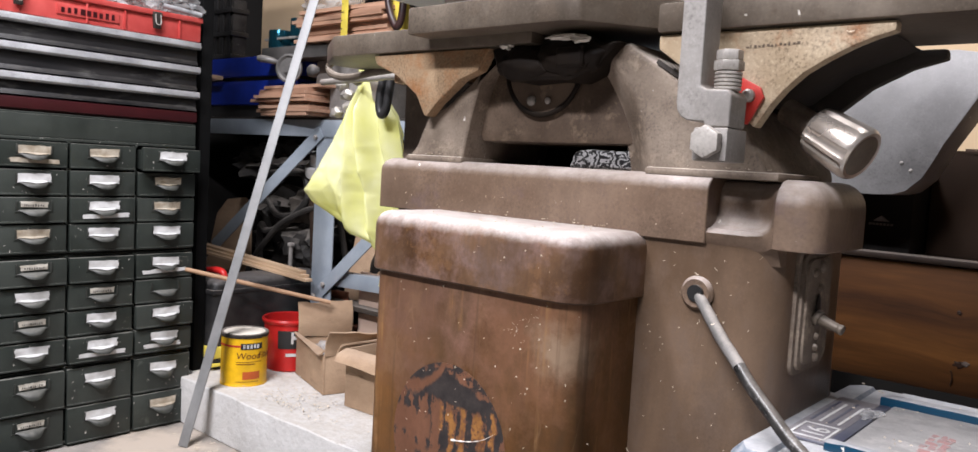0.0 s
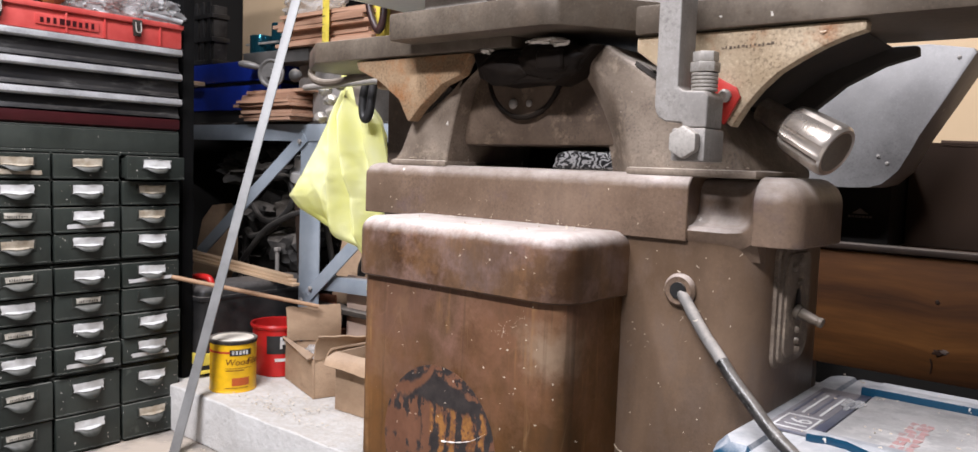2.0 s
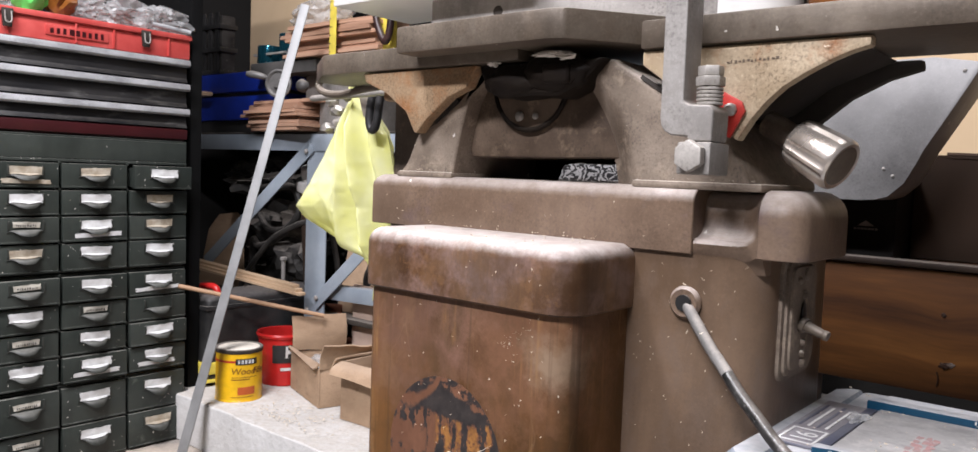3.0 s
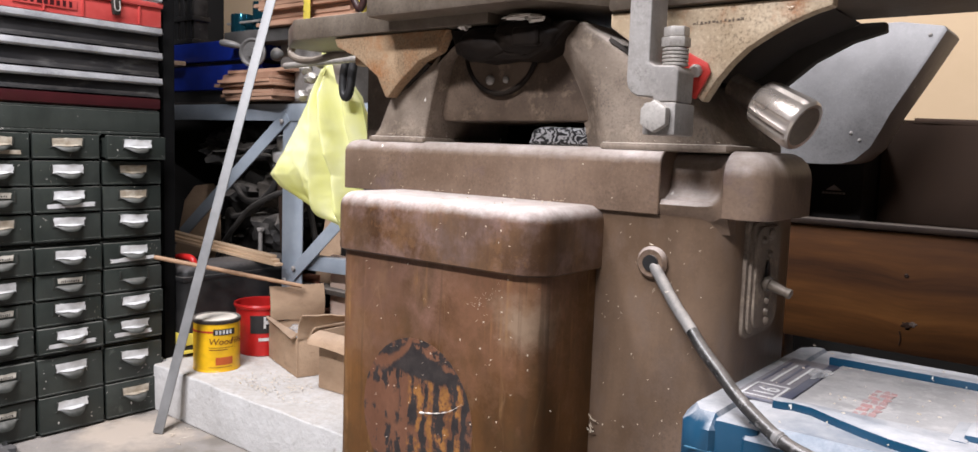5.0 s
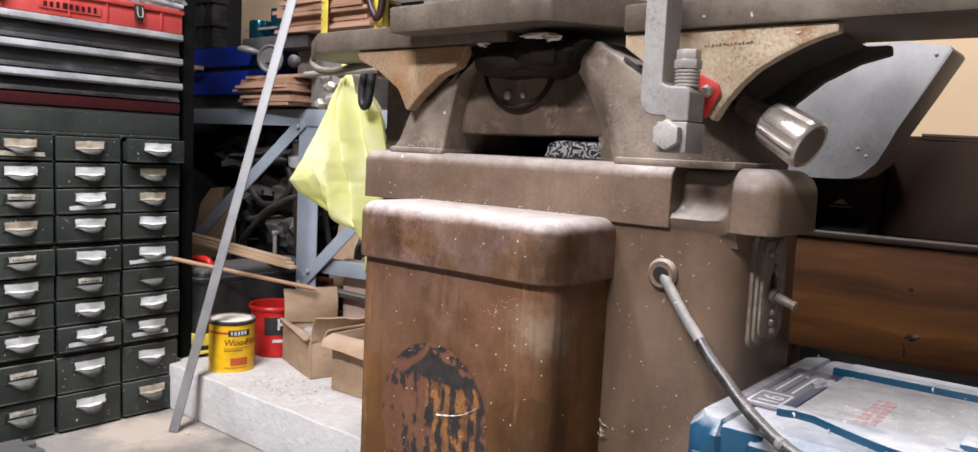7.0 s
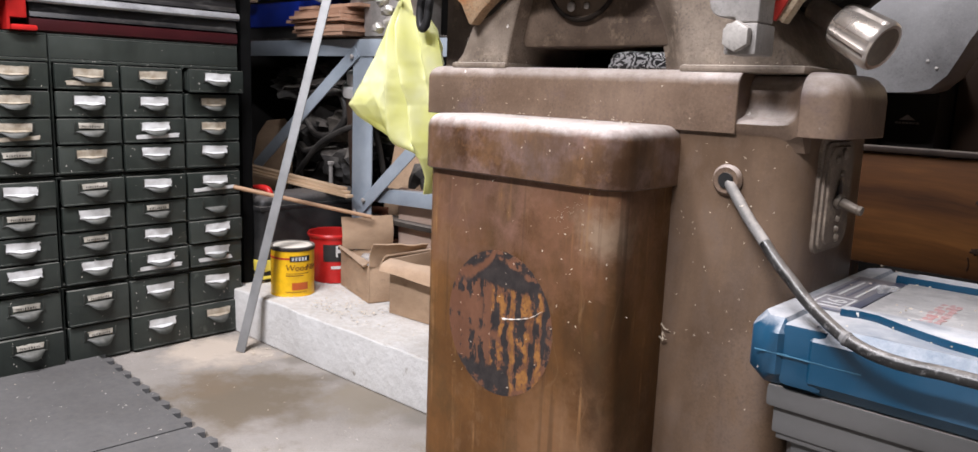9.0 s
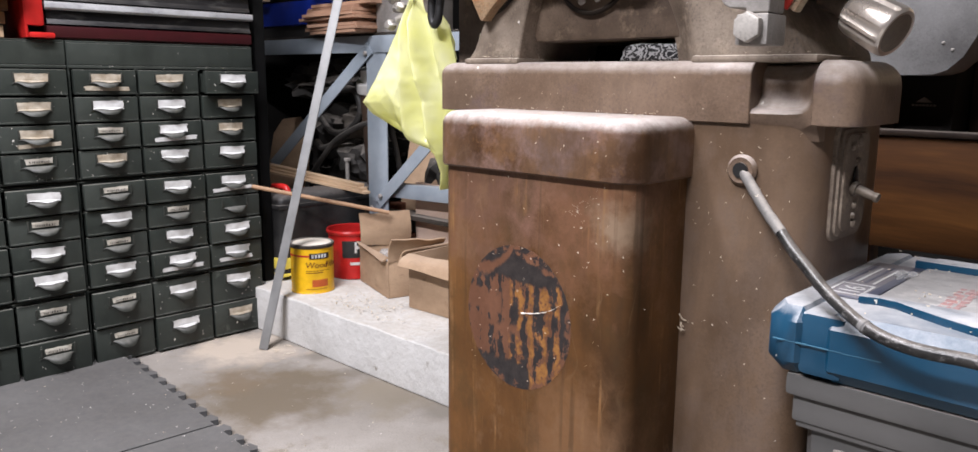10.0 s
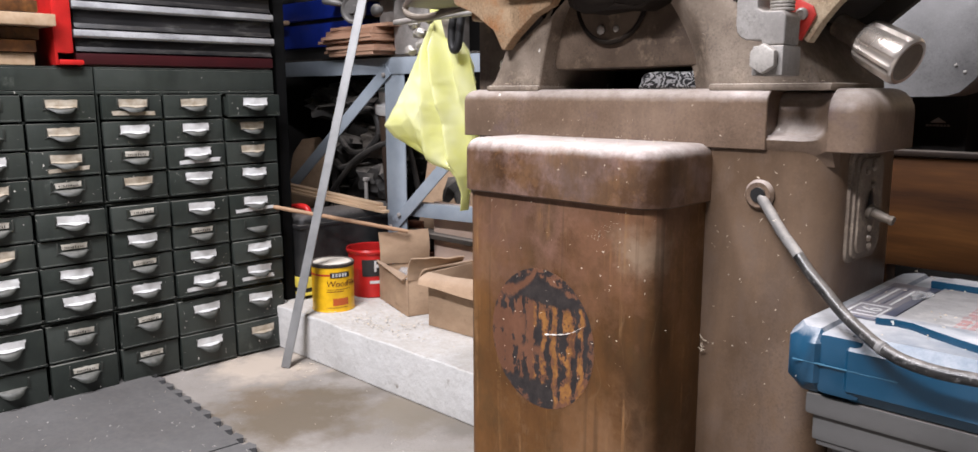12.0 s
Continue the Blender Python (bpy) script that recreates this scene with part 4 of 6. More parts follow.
    cyl(b, (1.560, -0.332, 0.5498), (1.5750, -0.3355, 0.5455), 0.0046, 0.0036, seg=16, bev=0.0008)
    cyl(b, (1.5748, -0.3355, 0.5456), (1.5785, -0.336, 0.5446), 0.0042, 0.0040, seg=16, bev=0.001)
    part("toggle", b, M_TABLE, sw, "steel toggle lever")
    # base casting
    b = bmesh.new()
    at = Matrix.Translation((0, -0.388, 0))
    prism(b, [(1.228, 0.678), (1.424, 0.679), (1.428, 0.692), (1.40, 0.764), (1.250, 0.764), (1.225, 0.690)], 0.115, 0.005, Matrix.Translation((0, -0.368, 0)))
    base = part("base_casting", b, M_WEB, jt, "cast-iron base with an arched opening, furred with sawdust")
    b = bmesh.new()
    prism(b, [(1.145, 0.656), (1.148, 0.662), (1.156, 0.670), (1.171, 0.700), (1.196, 0.7105), (1.228, 0.7325), (1.238, 0.742), (1.256, 0.752), (1.262, 0.764), (1.285, 0.764), (1.262, 0.756), (1.248, 0.745), (1.239, 0.730), (1.230, 0.699), (1.225, 0.676), (1.221, 0.656)], 0.155, 0.005, at, 3)
    box(b, 1.143, 1.223, -0.3905, -0.232, 0.655, 0.6615, 0.003)
    part("leg", b, M_LEG, base, "splayed cast leg coated in dust")
    b = bmesh.new()
    prism(b, [(1.530, 0.656), (1.528, 0.664), (1.521, 0.678), (1.512, 0.692), (1.500, 0.708), (1.452, 0.733), (1.433, 0.745), (1.410, 0.758), (1.405, 0.764), (1.375, 0.764), (1.392, 0.746), (1.408, 0.721), (1.424, 0.690), (1.431, 0.668), (1.434, 0.656)], 0.155, 0.005, at, 3)
    box(b, 1.428, 1.540, -0.3905, -0.300, 0.655, 0.6615, 0.003)

    def shoulder(u, w):
        """The rounded inner flank that runs from the leg's face back to the web."""
        q = w * 0.108
        edge = 1.436 - 0.15 * q - 3.6 * q * q
        k = u * u * (3 - 2 * u)
        return Vector((edge + 0.005 - 0.040 * u, -0.3885 + 0.024 * k - 0.0015 * math.sin(math.pi * u), 0.656 + q))
    grid_sheet(b, shoulder, 14, 16, 0)
    part("leg", b, M_LEG, base, "splayed cast leg coated in dust", 1.0)
    for p, q in (((1.196, 0.712), (1.226, 0.7335)), ((1.452, 0.7345), (1.432, 0.747))):
        d = math.atan2(q[1] - p[1], q[0] - p[0])
        b = box(bmesh.new(), 0, math.hypot(q[0] - p[0], q[1] - p[1]), -0.0006, 0.01, -0.0018, 0.0018, 0.0, m=Matrix.Translation((p[0], -0.388, p[1])) @ pose(0, 0, 0, 0, -math.degrees(d), 0))
        part("gib_slot", b, M_DARKIRON, base)
    b = bmesh.new()
    lathe(b, [(0.0435, 0), (0.0435, 0.004), (0.041, 0.006), (0.0, 0.006)], (1.304, -0.366, 0.747), 40, pose(0, 0, 0, 90))
    disc = part("bearing_cap", b, M_WEB, base, "round bearing cap")
    ring = [(1.304 + 0.0425 * math.cos(a), -0.3715, 0.747 + 0.0425 * math.sin(a)) for a in [math.pi + 0.19 + k * (math.pi - 0.38) / 16 for k in range(17)]]
    part("rim", tube(bmesh.new(), ring, 0.0026, 8, 2), M_OILSHADE, disc, "dark oily rim")
    for dx, r in ((-0.009, 0.0050), (0.010, 0.0034)):
        part("rivet", lump(bmesh.new(), (1.302 + dx, -0.373, 0.7175), (r, r * 0.6, r), 2, 0.08, 2), M_GREYBAR, disc)
    b = bmesh.new()
    prism(b, [(1.262, 0.764), (1.270, 0.746), (1.282, 0.737), (1.300, 0.7315), (1.330, 0.7335), (1.356, 0.7320), (1.380, 0.742), (1.392, 0.753), (1.402, 0.764)], 0.125, 0.007, Matrix.Translation((0, -0.402, 0)), 3)
    lump(b, (1.352, -0.398, 0.753), (0.036, 0.013, 0.017), 3, 0.15, 4)
    lump(b, (1.302, -0.399, 0.747), (0.030, 0.010, 0.015), 6, 0.15, 4)
    box(b, 1.345, 1.374, -0.412, -0.39, 0.742, 0.760, 0.005, 3)
    # The ledge's shadow on the head is carried by this black.
    head = part("cutter_head", b, M_OILSHADE, jt, "cutter head, oil and ledge shade in its black colour")
    for x, z, w, k in ((1.352, 0.7680, 0.017, 9), (1.370, 0.7645, 0.009, 4), (1.284, 0.7640, 0.006, 7)):
        part("dust_smear", lump(bmesh.new(), (x, -0.409 if x > 1.3 else -0.403, z), (w, 0.004, 0.0026), k, 0.7, 3), M_DUSTPILE, head, "little heap of pale dust")
    # tables
    b = bmesh.new()
    slab(b, [(0.966, -0.362), (1.035, -0.407), (1.315, -0.407), (1.315, -0.28), (0.966, -0.28)], 0.765, 0.788, 0.003)
    intab = part("infeed_table", b, M_TABLE, jt, "worn cast-iron infeed table")
    b = bmesh.new()
    prism(b, [(1.100, 0.764), (1.262, 0.764), (1.250, 0.7435), (1.226, 0.735), (1.196, 0.7125), (1.184, 0.700), (1.180, 0.7005), (1.167, 0.722), (1.136, 0.742), (1.104, 0.7545)], 0.014, 0.002, Matrix.Translation((0, -0.403, 0)))
    box(b, 1.12, 1.18, -0.392, -0.29, 0.735, 0.764, 0.004)
    brk = part("infeed_bracket", b, M_RUST2, jt, "cream casting mottled with rust")
    rnd = random.Random(2)
    b = bmesh.new()
    slab(b, [(1.186, -0.437), (1.370, -0.439), (1.384, -0.434), (1.437, -0.362), (1.437, -0.27), (1.186, -0.27)], 0.775, 0.801, 0.003)
    part("rabbet_ledge", b, M_TABLE, jt, "projecting iron ledge, grey and worn")
    b = bmesh.new()
    slab(b, [(1.440, -0.407), (1.84, -0.407), (1.84, -0.28), (1.440, -0.28)], 0.766, 0.789, 0.003)
    part("outfeed_table", b, M_TABLE, jt, "worn cast-iron outfeed table")
    b = bmesh.new()
    arc = [(1.613, 0.758), (1.600, 0.7545), (1.586, 0.749), (1.570, 0.741), (1.555, 0.732), (1.543, 0.721), (1.533, 0.709), (1.523, 0.693)]
    prism(b, [(1.440, 0.765), (1.613, 0.765)] + arc + [(1.500, 0.712), (1.440, 0.754)], 0.013, 0.002, Matrix.Translation((0, -0.402, 0)))
    ob = part("outfeed_bracket", b, M_RUST, jt, "curved cream casting mottled with rust")
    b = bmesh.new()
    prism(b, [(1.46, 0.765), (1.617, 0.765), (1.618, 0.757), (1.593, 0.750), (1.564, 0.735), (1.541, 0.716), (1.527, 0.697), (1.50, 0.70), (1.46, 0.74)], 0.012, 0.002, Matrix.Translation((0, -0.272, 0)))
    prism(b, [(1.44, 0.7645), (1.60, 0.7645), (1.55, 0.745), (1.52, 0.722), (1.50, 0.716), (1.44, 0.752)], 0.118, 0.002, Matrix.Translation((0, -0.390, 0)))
    # Darker than the bracket: the cavity's shade is put into the colour.
    part("bracket_web", b, M_DARKIRON, ob, "inner webs, cavity shade in their dark colour")
    b = bmesh.new()
    prism(b, [(1.507, 0.700), (1.519, 0.695), (1.530, 0.715), (1.527, 0.722), (1.512, 0.730), (1.505, 0.728)], 0.003, 0.0006, Matrix.Translation((0, -0.4065, 0)))
    tag = part("guard_tab", b, M_RED, ob, "small red steel tab")
    part("bolt", lathe(bmesh.new(), [(0.005, 0), (0.005, 0.003), (0.003, 0.005)], (1.519, -0.4065, 0.716), 10, pose(0, 0, 0, 90)), M_STEEL, tag)
    b = bmesh.new()
    for k in range(13):
        x = 1.512 + k * 0.0031
        box(b, x, x + rnd.uniform(0.0008, 0.0024), -0.4026, -0.4022, 0.7505 + rnd.uniform(0, 0.001) + k * 0.0001, 0.7522 + rnd.uniform(0, 0.0012) + k * 0.0001, 0)
    part("pencil_mark", b, M_STENCIL, ob)
    # adjusting knob
    p, q = Vector((1.5525, -0.3565, 0.6960)), Vector((1.5875, -0.3635, 0.6770))
    ax = (q - p).normalized()
    t = bmesh.new()
    seg, prof = 48, [(0.0, -0.001), (0.015, -0.001), (0.0175, 0.001), (0.0188, 0.005), (0.0206, 0.036), (0.0201, 0.0395), (0.0185, 0.0415), (0.0165, 0.0410), (0.0, 0.0400)]
    rings = []
    for r, z in prof:
        ring = []
        for k in range(seg):
            a = 2 * math.pi * k / seg
            g = 0.88 if (k % 12 in (0, 1, 4) and 0.003 < z < 0.039 and r > 0.018) else 1.0
            ring.append(t.verts.new((r * g * math.cos(a), r * g * math.sin(a), z)))
        rings.append(ring)
    for a, c in zip(rings, rings[1:]):
        for k in range(seg):
            t.faces.new((a[k], a[(k + 1) % seg], c[(k + 1) % seg], c[k]))
    bmesh.ops.remove_doubles(t, verts=t.verts, dist=1e-6)
    bmesh.ops.recalc_face_normals(t, faces=t.faces)
    b = merge(bmesh.new(), t, Matrix.Translation(p) @ ax.to_track_quat("Z", "Y").to_matrix().to_4x4())
    knob = part("table_knob", b, M_CHROME, jt, "fluted nickel-plated adjusting knob")
    part("shaft", cyl(bmesh.new(), p - ax * 0.030, p, 0.010, 0.0105, 18, 0.001), M_CAST, knob, "rusty shaft collar")
    # Darker disc over the nickel: the end's turn from the lamps, as colour.
    part("end_cap", cyl(bmesh.new(), p + ax * 0.0395, p + ax * 0.0412, 0.0162, 0.0158, 32, 0.0004), M_TABLE, knob, "added end face with the shade in its darker colour")
    # guide bar and clamp
    b = bmesh.new()
    prism(b, [(1.4865, 1.02), (1.4865, 0.7065), (1.4875, 0.7015), (1.4905, 0.6970), (1.4955, 0.6945), (1.5085, 0.6935), (1.5090, 0.6900), (1.5270, 0.6900), (1.5275, 0.7115), (1.5245, 0.7155), (1.5085, 0.7160), (1.5040, 0.7185), (1.5035, 1.02)], 0.0265, 0.0022, Matrix.Translation((0, -0.4545, 0)), 3)
    bar = part("guide_bar", b, M_GREYBAR, jt, "upright grey steel bar with a foot")
    b = bmesh.new()
    for k in range(5):
        lathe(b, [(0.0085, 0), (0.0095, 0.0006), (0.0095, 0.0018), (0.0085, 0.0024)], (1.518, -0.441, 0.716 + k * 0.0026), 24)
    part("spring_washer", b, M_STEEL, bar, "stack of steel washers")
    for z, r in ((0.7295, 0.0105), (0.7368, 0.0092)):
        part("nut", cyl(bmesh.new(), (1.518, -0.441, z), (1.518, -0.441, z + 0.007), r, None, 6, 0.0008), M_STEEL, bar, "hexagon nut")
    b = box(bmesh.new(), 1.502, 1.5275, -0.456, -0.424, 0.6665, 0.6895, 0.0018)
    blk = part("clamp_block", b, M_GREYBAR, jt, "square clamp block")
    part("hex_bolt", cyl(bmesh.new(), (1.514, -0.456, 0.6795), (1.514, -0.464, 0.6795), 0.0118, None, 6, 0.0022), M_STEEL, blk, "hexagon bolt head")
    # fence and rear parts
    # Beyond x = 1.62 the fence is an unseen addition to block light.
    b = box(bmesh.new(), 1.10, 1.84, -0.302, -0.288, 0.802, 0.861, 0.003)
    fence = part("fence", b, M_GREYBAR, jt, "grey iron fence, its unseen right run added to shade the carton")
    part("hole", cyl(bmesh.new(), (1.202, -0.3026, 0.838), (1.202, -0.2975, 0.838), 0.0065, seg=20), M_DARKIRON, fence)
    b = box(bmesh.new(), 1.030, 1.120, -0.29, -0.255, 0.655, 0.764, 0.004)
    part("rear_web", b, M_CAST, jt)
    # Added sheet: paints the arch opening's shade black from behind.
    part("rear_wall", box(bmesh.new(), 1.215, 1.445, -0.252, -0.240, 0.656, 0.766, 0.002), M_OILSHADE, jt, "added dark wall standing in for the shade inside the arch")
    b = bmesh.new()
    lathe(b, [(0.008, 0), (0.014, 0.004), (0.0155, 0.012), (0.0155, 0.024), (0.011, 0.029)], (1.136, -0.318, 0.695), 18, pose(0, 0, 0, 130, 0, -50))
    part("small_knob", b, M_CHROME, jt, "fluted nickel knob")
    b = tube(bmesh.new(), [(0.905, -0.300, 0.785), (0.890, -0.300, 0.772), (0.905, -0.302, 0.761), (0.94, -0.304, 0.757), (0.985, -0.304, 0.762), (1.04, -0.300, 0.766), (1.10, -0.295, 0.766)], 0.0048, 10, 6)
    part("handle_rod", b, M_TABLE, jt, "bent steel handle rod")
    return jt


def emblem_material():
    """Dark oval print, flaked off in bars across its middle, scraped to brown paint in patches."""
    m, nt, p = nodes_of("scraped_emblem")
    tc = nt.nodes.new("ShaderNodeTexCoord")
    sx = nt.nodes.new("ShaderNodeSeparateXYZ")
    nt.links.new(tc.outputs["Object"], sx.inputs[0])
    M = lambda op, a, b2=0.0: math_node(nt, op, a, b2)
    n1 = noise_out(nt, coords(nt, (1, 1, 0.6), False), 34.0, 6.0, 0.7)
    n2 = noise_out(nt, coords(nt, (1, 1, 1), False), 90.0, 5.0, 0.7)
    n3 = noise_out(nt, coords(nt, (1, 1, 0.12), False), 110.0, 4.0, 0.7)
    wob = M("MULTIPLY", M("SUBTRACT", n1, 0.5), 0.45)
    u = M("ADD", M("DIVIDE", M("ADD", sx.outputs[0], 1.34 - 1.306), 0.066), M("MULTIPLY", wob, 0.4))
    w = M("ADD", M("DIVIDE", M("SUBTRACT", sx.outputs[2], 0.413), 0.071), wob)

    def step(x, a, soft=0.05):
        return ramp(nt, M("ADD", M("MULTIPLY", M("SUBTRACT", x, a), 0.5), 0.5), [(0.5, (0, 0, 0)), (0.5 + soft / 2, (1, 1, 1))])

    def between(x, a, b2):
        return M("MULTIPLY", step(x, a), M("SUBTRACT", 1.0, step(x, b2)))
    navy = ramp(nt, n2, [(0.3, (0.014, 0.012, 0.012)), (0.7, (0.042, 0.034, 0.031))])
    brown = ramp(nt, n1, [(0.3, (0.098, 0.040, 0.020)), (0.7, (0.165, 0.074, 0.041))])
    ochre = ramp(nt, n2, [(0.32, (0.10, 0.042, 0.014)), (0.66, (0.31, 0.138, 0.036))])
    bars = M("SINE", M("ADD", M("MULTIPLY", u, 27.0), M("MULTIPLY", n1, 13.0)))
    rough_bars = M("ADD", M("ADD", M("MULTIPLY", bars, 0.7), M("MULTIPLY", M("SUBTRACT", n3, 0.5), 5.0)), M("MULTIPLY", M("SUBTRACT", n2, 0.5), 3.5))
    c = mixc(nt, step(rough_bars, -0.38, 0.1), navy, brown)
    gold = M("MULTIPLY", step(M("ADD", rough_bars, M("MULTIPLY", M("SUBTRACT", n2, 0.5), 3.0)), 0.18, 0.1), M("MULTIPLY", between(u, -0.16, 0.84), step(n1, 0.36)))
    c = mixc(nt, gold, c, ochre)
    c = mixc(nt, M("MULTIPLY", between(w, -0.02, 0.27), M("SUBTRACT", 1.0, step(u, -0.32))), c, brown)
    c = mixc(nt, M("MULTIPLY", between(w, -0.24, -0.14), M("SUBTRACT", 1.0, step(u, 0.0))), c, brown)
    c = mixc(nt, step(w, 0.50), c, navy)
    c = mixc(nt, M("MULTIPLY", M("SUBTRACT", 1.0, step(w, -0.68)), M("SUBTRACT", 1.0, step(u, 0.25))), c, navy)
    c = mixc(nt, M("MULTIPLY", step(M("ABSOLUTE", u), 0.86), step(n1, 0.52)), c, navy)
    path = M("SUBTRACT", M("SUBTRACT", w, 0.62), M("MULTIPLY", M("POWER", M("MAXIMUM", M("ADD", u, 0.85), 0.0), 3.0), 0.9))
    c = mixc(nt, M("MULTIPLY", between(path, -0.10, 0.03), M("SUBTRACT", 1.0, step(u, 0.1))), c, brown)
    chips = M("MULTIPLY", step(n2, 0.66, 0.04), 0.9)
    c = mixc(nt, chips, c, brown)
    edge = M("ADD", M("MULTIPLY", u, u), M("MULTIPLY", w, w))
    c = mixc(nt, M("MULTIPLY", step(edge, 0.80), step(M("ADD", M("MULTIPLY", n2, 0.6), M("MULTIPLY", n1, 0.4)), 0.51, 0.04)), c, brown)
    nt.links.new(c, p.inputs["Base Color"])
    p.inputs["Roughness"].default_value = 0.42
    bump(nt, p, n3, 0.2, 0.001)
    return m


M_STENCIL = plain("faded_stencil", (0.15, 0.11, 0.08), 0.8)
M_DUSTPILE = surface("pale_dust", (0.72, 0.68, 0.62), (0.55, 0.50, 0.44), 0.9, big=40, fine=300, relief=0.4)
jointer()


CABLE = [(1.480, -0.376, 0.569), (1.486, -0.393, 0.564), (1.499, -0.402, 0.552), (1.517, -0.413, 0.536), (1.532, -0.422, 0.525), (1.550, -0.433, 0.511), (1.568, -0.444, 0.500), (1.584, -0.454, 0.490), (1.602, -0.464, 0.4815), (1.619, -0.473, 0.475), (1.634, -0.478, 0.471), (1.650, -0.481, 0.4690), (1.667, -0.482, 0.4685), (1.690, -0.482, 0.4690), (1.74, -0.483, 0.467), (1.80, -0.484, 0.458), (1.93, -0.48, 0.42), (1.97, -0.48, 0.2), (2.02, -0.5, 0.006)]


def power_cable():
    line = smooth_line(CABLE, 8)
    b = tube(bmesh.new(), line[:35], lambda u: 0.0047 + 0.0001 * math.sin(u * 40), 12, 0)
    c = solo("power_cable", b, M_CABLEGREY, "dusty grey power cable, black and taped below, over the blue case", "cable")
    b = tube(bmesh.new(), line[34:], lambda u: 0.0047 + 0.00025 * noise.noise(Vector((u * 120, 0, 0))), 12, 0)
    part("taped_length", b, M_TAPED, c, "glossy black taped length")
    for k in (73,):
        d = (line[k + 1] - line[k - 1]).normalized()
        w = tube(bmesh.new(), [line[k] - d * 0.0035, line[k], line[k] + d * 0.0025], lambda u: 0.0050 + 0.0004 * math.sin(u * 9 + k), 12, 2)
        part("tape_band", w, M_TAPEBAND, c, "frayed band of tape")
    return c


M_CABLEGREY = surface("dusty_grey_cable", (0.165, 0.157, 0.148), (0.095, 0.09, 0.084), 0.6, big=25, fine=220, dust=0.6, grit=0.3)
M_TAPED = surface("scuffed_black_tape", (0.030, 0.029, 0.028), (0.010, 0.010, 0.010), 0.3, big=60, fine=260, dust=0.3, spots=(0.13, 0.126, 0.122), spot_at=(0.54, 0.64))
M_TAPEBAND = surface("cloth_tape_grey", (0.22, 0.215, 0.21), (0.10, 0.098, 0.095), 0.4, big=60, fine=250, dust=0.3)
power_cable()


# ---- blue case on a bin ----
def tool_case():
    cs = thing("power_tool_case", "blue plastic tool case with dusty lid on a bin", "tool case", (1.70, -0.30, 0.417))
    b = bmesh.new()
    slab(b, [(1.547, -0.452), (1.5755, -0.452), (1.5755, -0.170), (1.552, -0.170), (1.537, -0.19), (1.534, -0.43)], 0.4175, 0.4705, 0.0105, seg=1)
    slab(b, [(1.5800, -0.452), (1.90, -0.452), (1.90, -0.170), (1.5800, -0.170)], 0.4175, 0.4705, 0.0105, seg=1)
    box(b, 1.566, 1.60, -0.4495, -0.172, 0.4195, 0.4690, 0.006)
    lid = part("shell", b, M_CASE, cs, "teal-blue moulded shell")
    for k in range(9):
        x = 1.5475 + k * 0.0088
        part("seam", box(bmesh.new(), x, x + 0.0088, -0.4523, -0.4505, 0.4440 + 0.0002 * (k % 2), 0.4445 + 0.0002 * (k % 3), 0), M_SEAM, lid, "dusty moulding seam")
    b = bmesh.new()
    slab(b, [(1.598, -0.387), (1.88, -0.387), (1.88, -0.243), (1.598, -0.243)], 0.468, 0.4725, 0.001)
    part("window", b, M_CASETOP, cs, "scuffed grey window panel")
    front = [(1.590, -0.388), (1.5905, -0.4005), (1.596, -0.4005), (1.605, -0.3970), (1.618, -0.3985), (1.637, -0.410), (1.657, -0.4205), (1.675, -0.4285), (1.700, -0.4350), (1.76, -0.4385), (1.885, -0.439), (1.885, -0.388)]
    part("front_ledge", slab(bmesh.new(), front, 0.4655, 0.4768, 0.0025), M_CASE, cs, "raised ledge with a swept blue edge")
    part("frame_rib", slab(bmesh.new(), [(1.586, -0.242), (1.886, -0.242), (1.886, -0.226), (1.592, -0.226)], 0.4655, 0.4785, 0.002), M_CASE, cs)
    part("frame_rib", box(bmesh.new(), 1.8805, 1.8865, -0.3875, -0.2425, 0.4655, 0.4765, 0.002), M_CASE, cs)
    rnd = random.Random(6)
    for k in range(7):
        b = bmesh.new()
        y = -0.378 + k * 0.0115
        for q in range(3):
            x = 1.6395 + q * 0.0055 + rnd.uniform(-0.001, 0.001)
            slab(b, [(x, y), (x + rnd.uniform(0.0025, 0.0055), y + rnd.uniform(-0.001, 0.001)), (x + rnd.uniform(0.002, 0.006), y + rnd.uniform(0.005, 0.010)), (x + rnd.uniform(-0.001, 0.001), y + rnd.uniform(0.006, 0.010))], 0.4723, 0.4728 + 0.00008 * (q + k % 2), 0)
        part("red_mark", b, M_PALERED, cs, "faded red print")
    b = box(bmesh.new(), 1.556, 1.588, -0.388, -0.245, 0.4695, 0.4716, 0.0006)
    lab = part("label", b, M_LABELPALE, cs, "dusty printed label")
    part("navy_band", slab(bmesh.new(), [(1.5885, -0.378), (1.5965, -0.373), (1.5965, -0.246), (1.5885, -0.246)], 0.4695, 0.4722, 0.0006), M_LABEL, cs, "navy band of the label")
    part("torn_corner", lump(bmesh.new(), (1.592, -0.290, 0.4735), (0.007, 0.015, 0.0022), 5, 0.6, 3), M_FILM, cs, "curled torn film")
    b = bmesh.new()
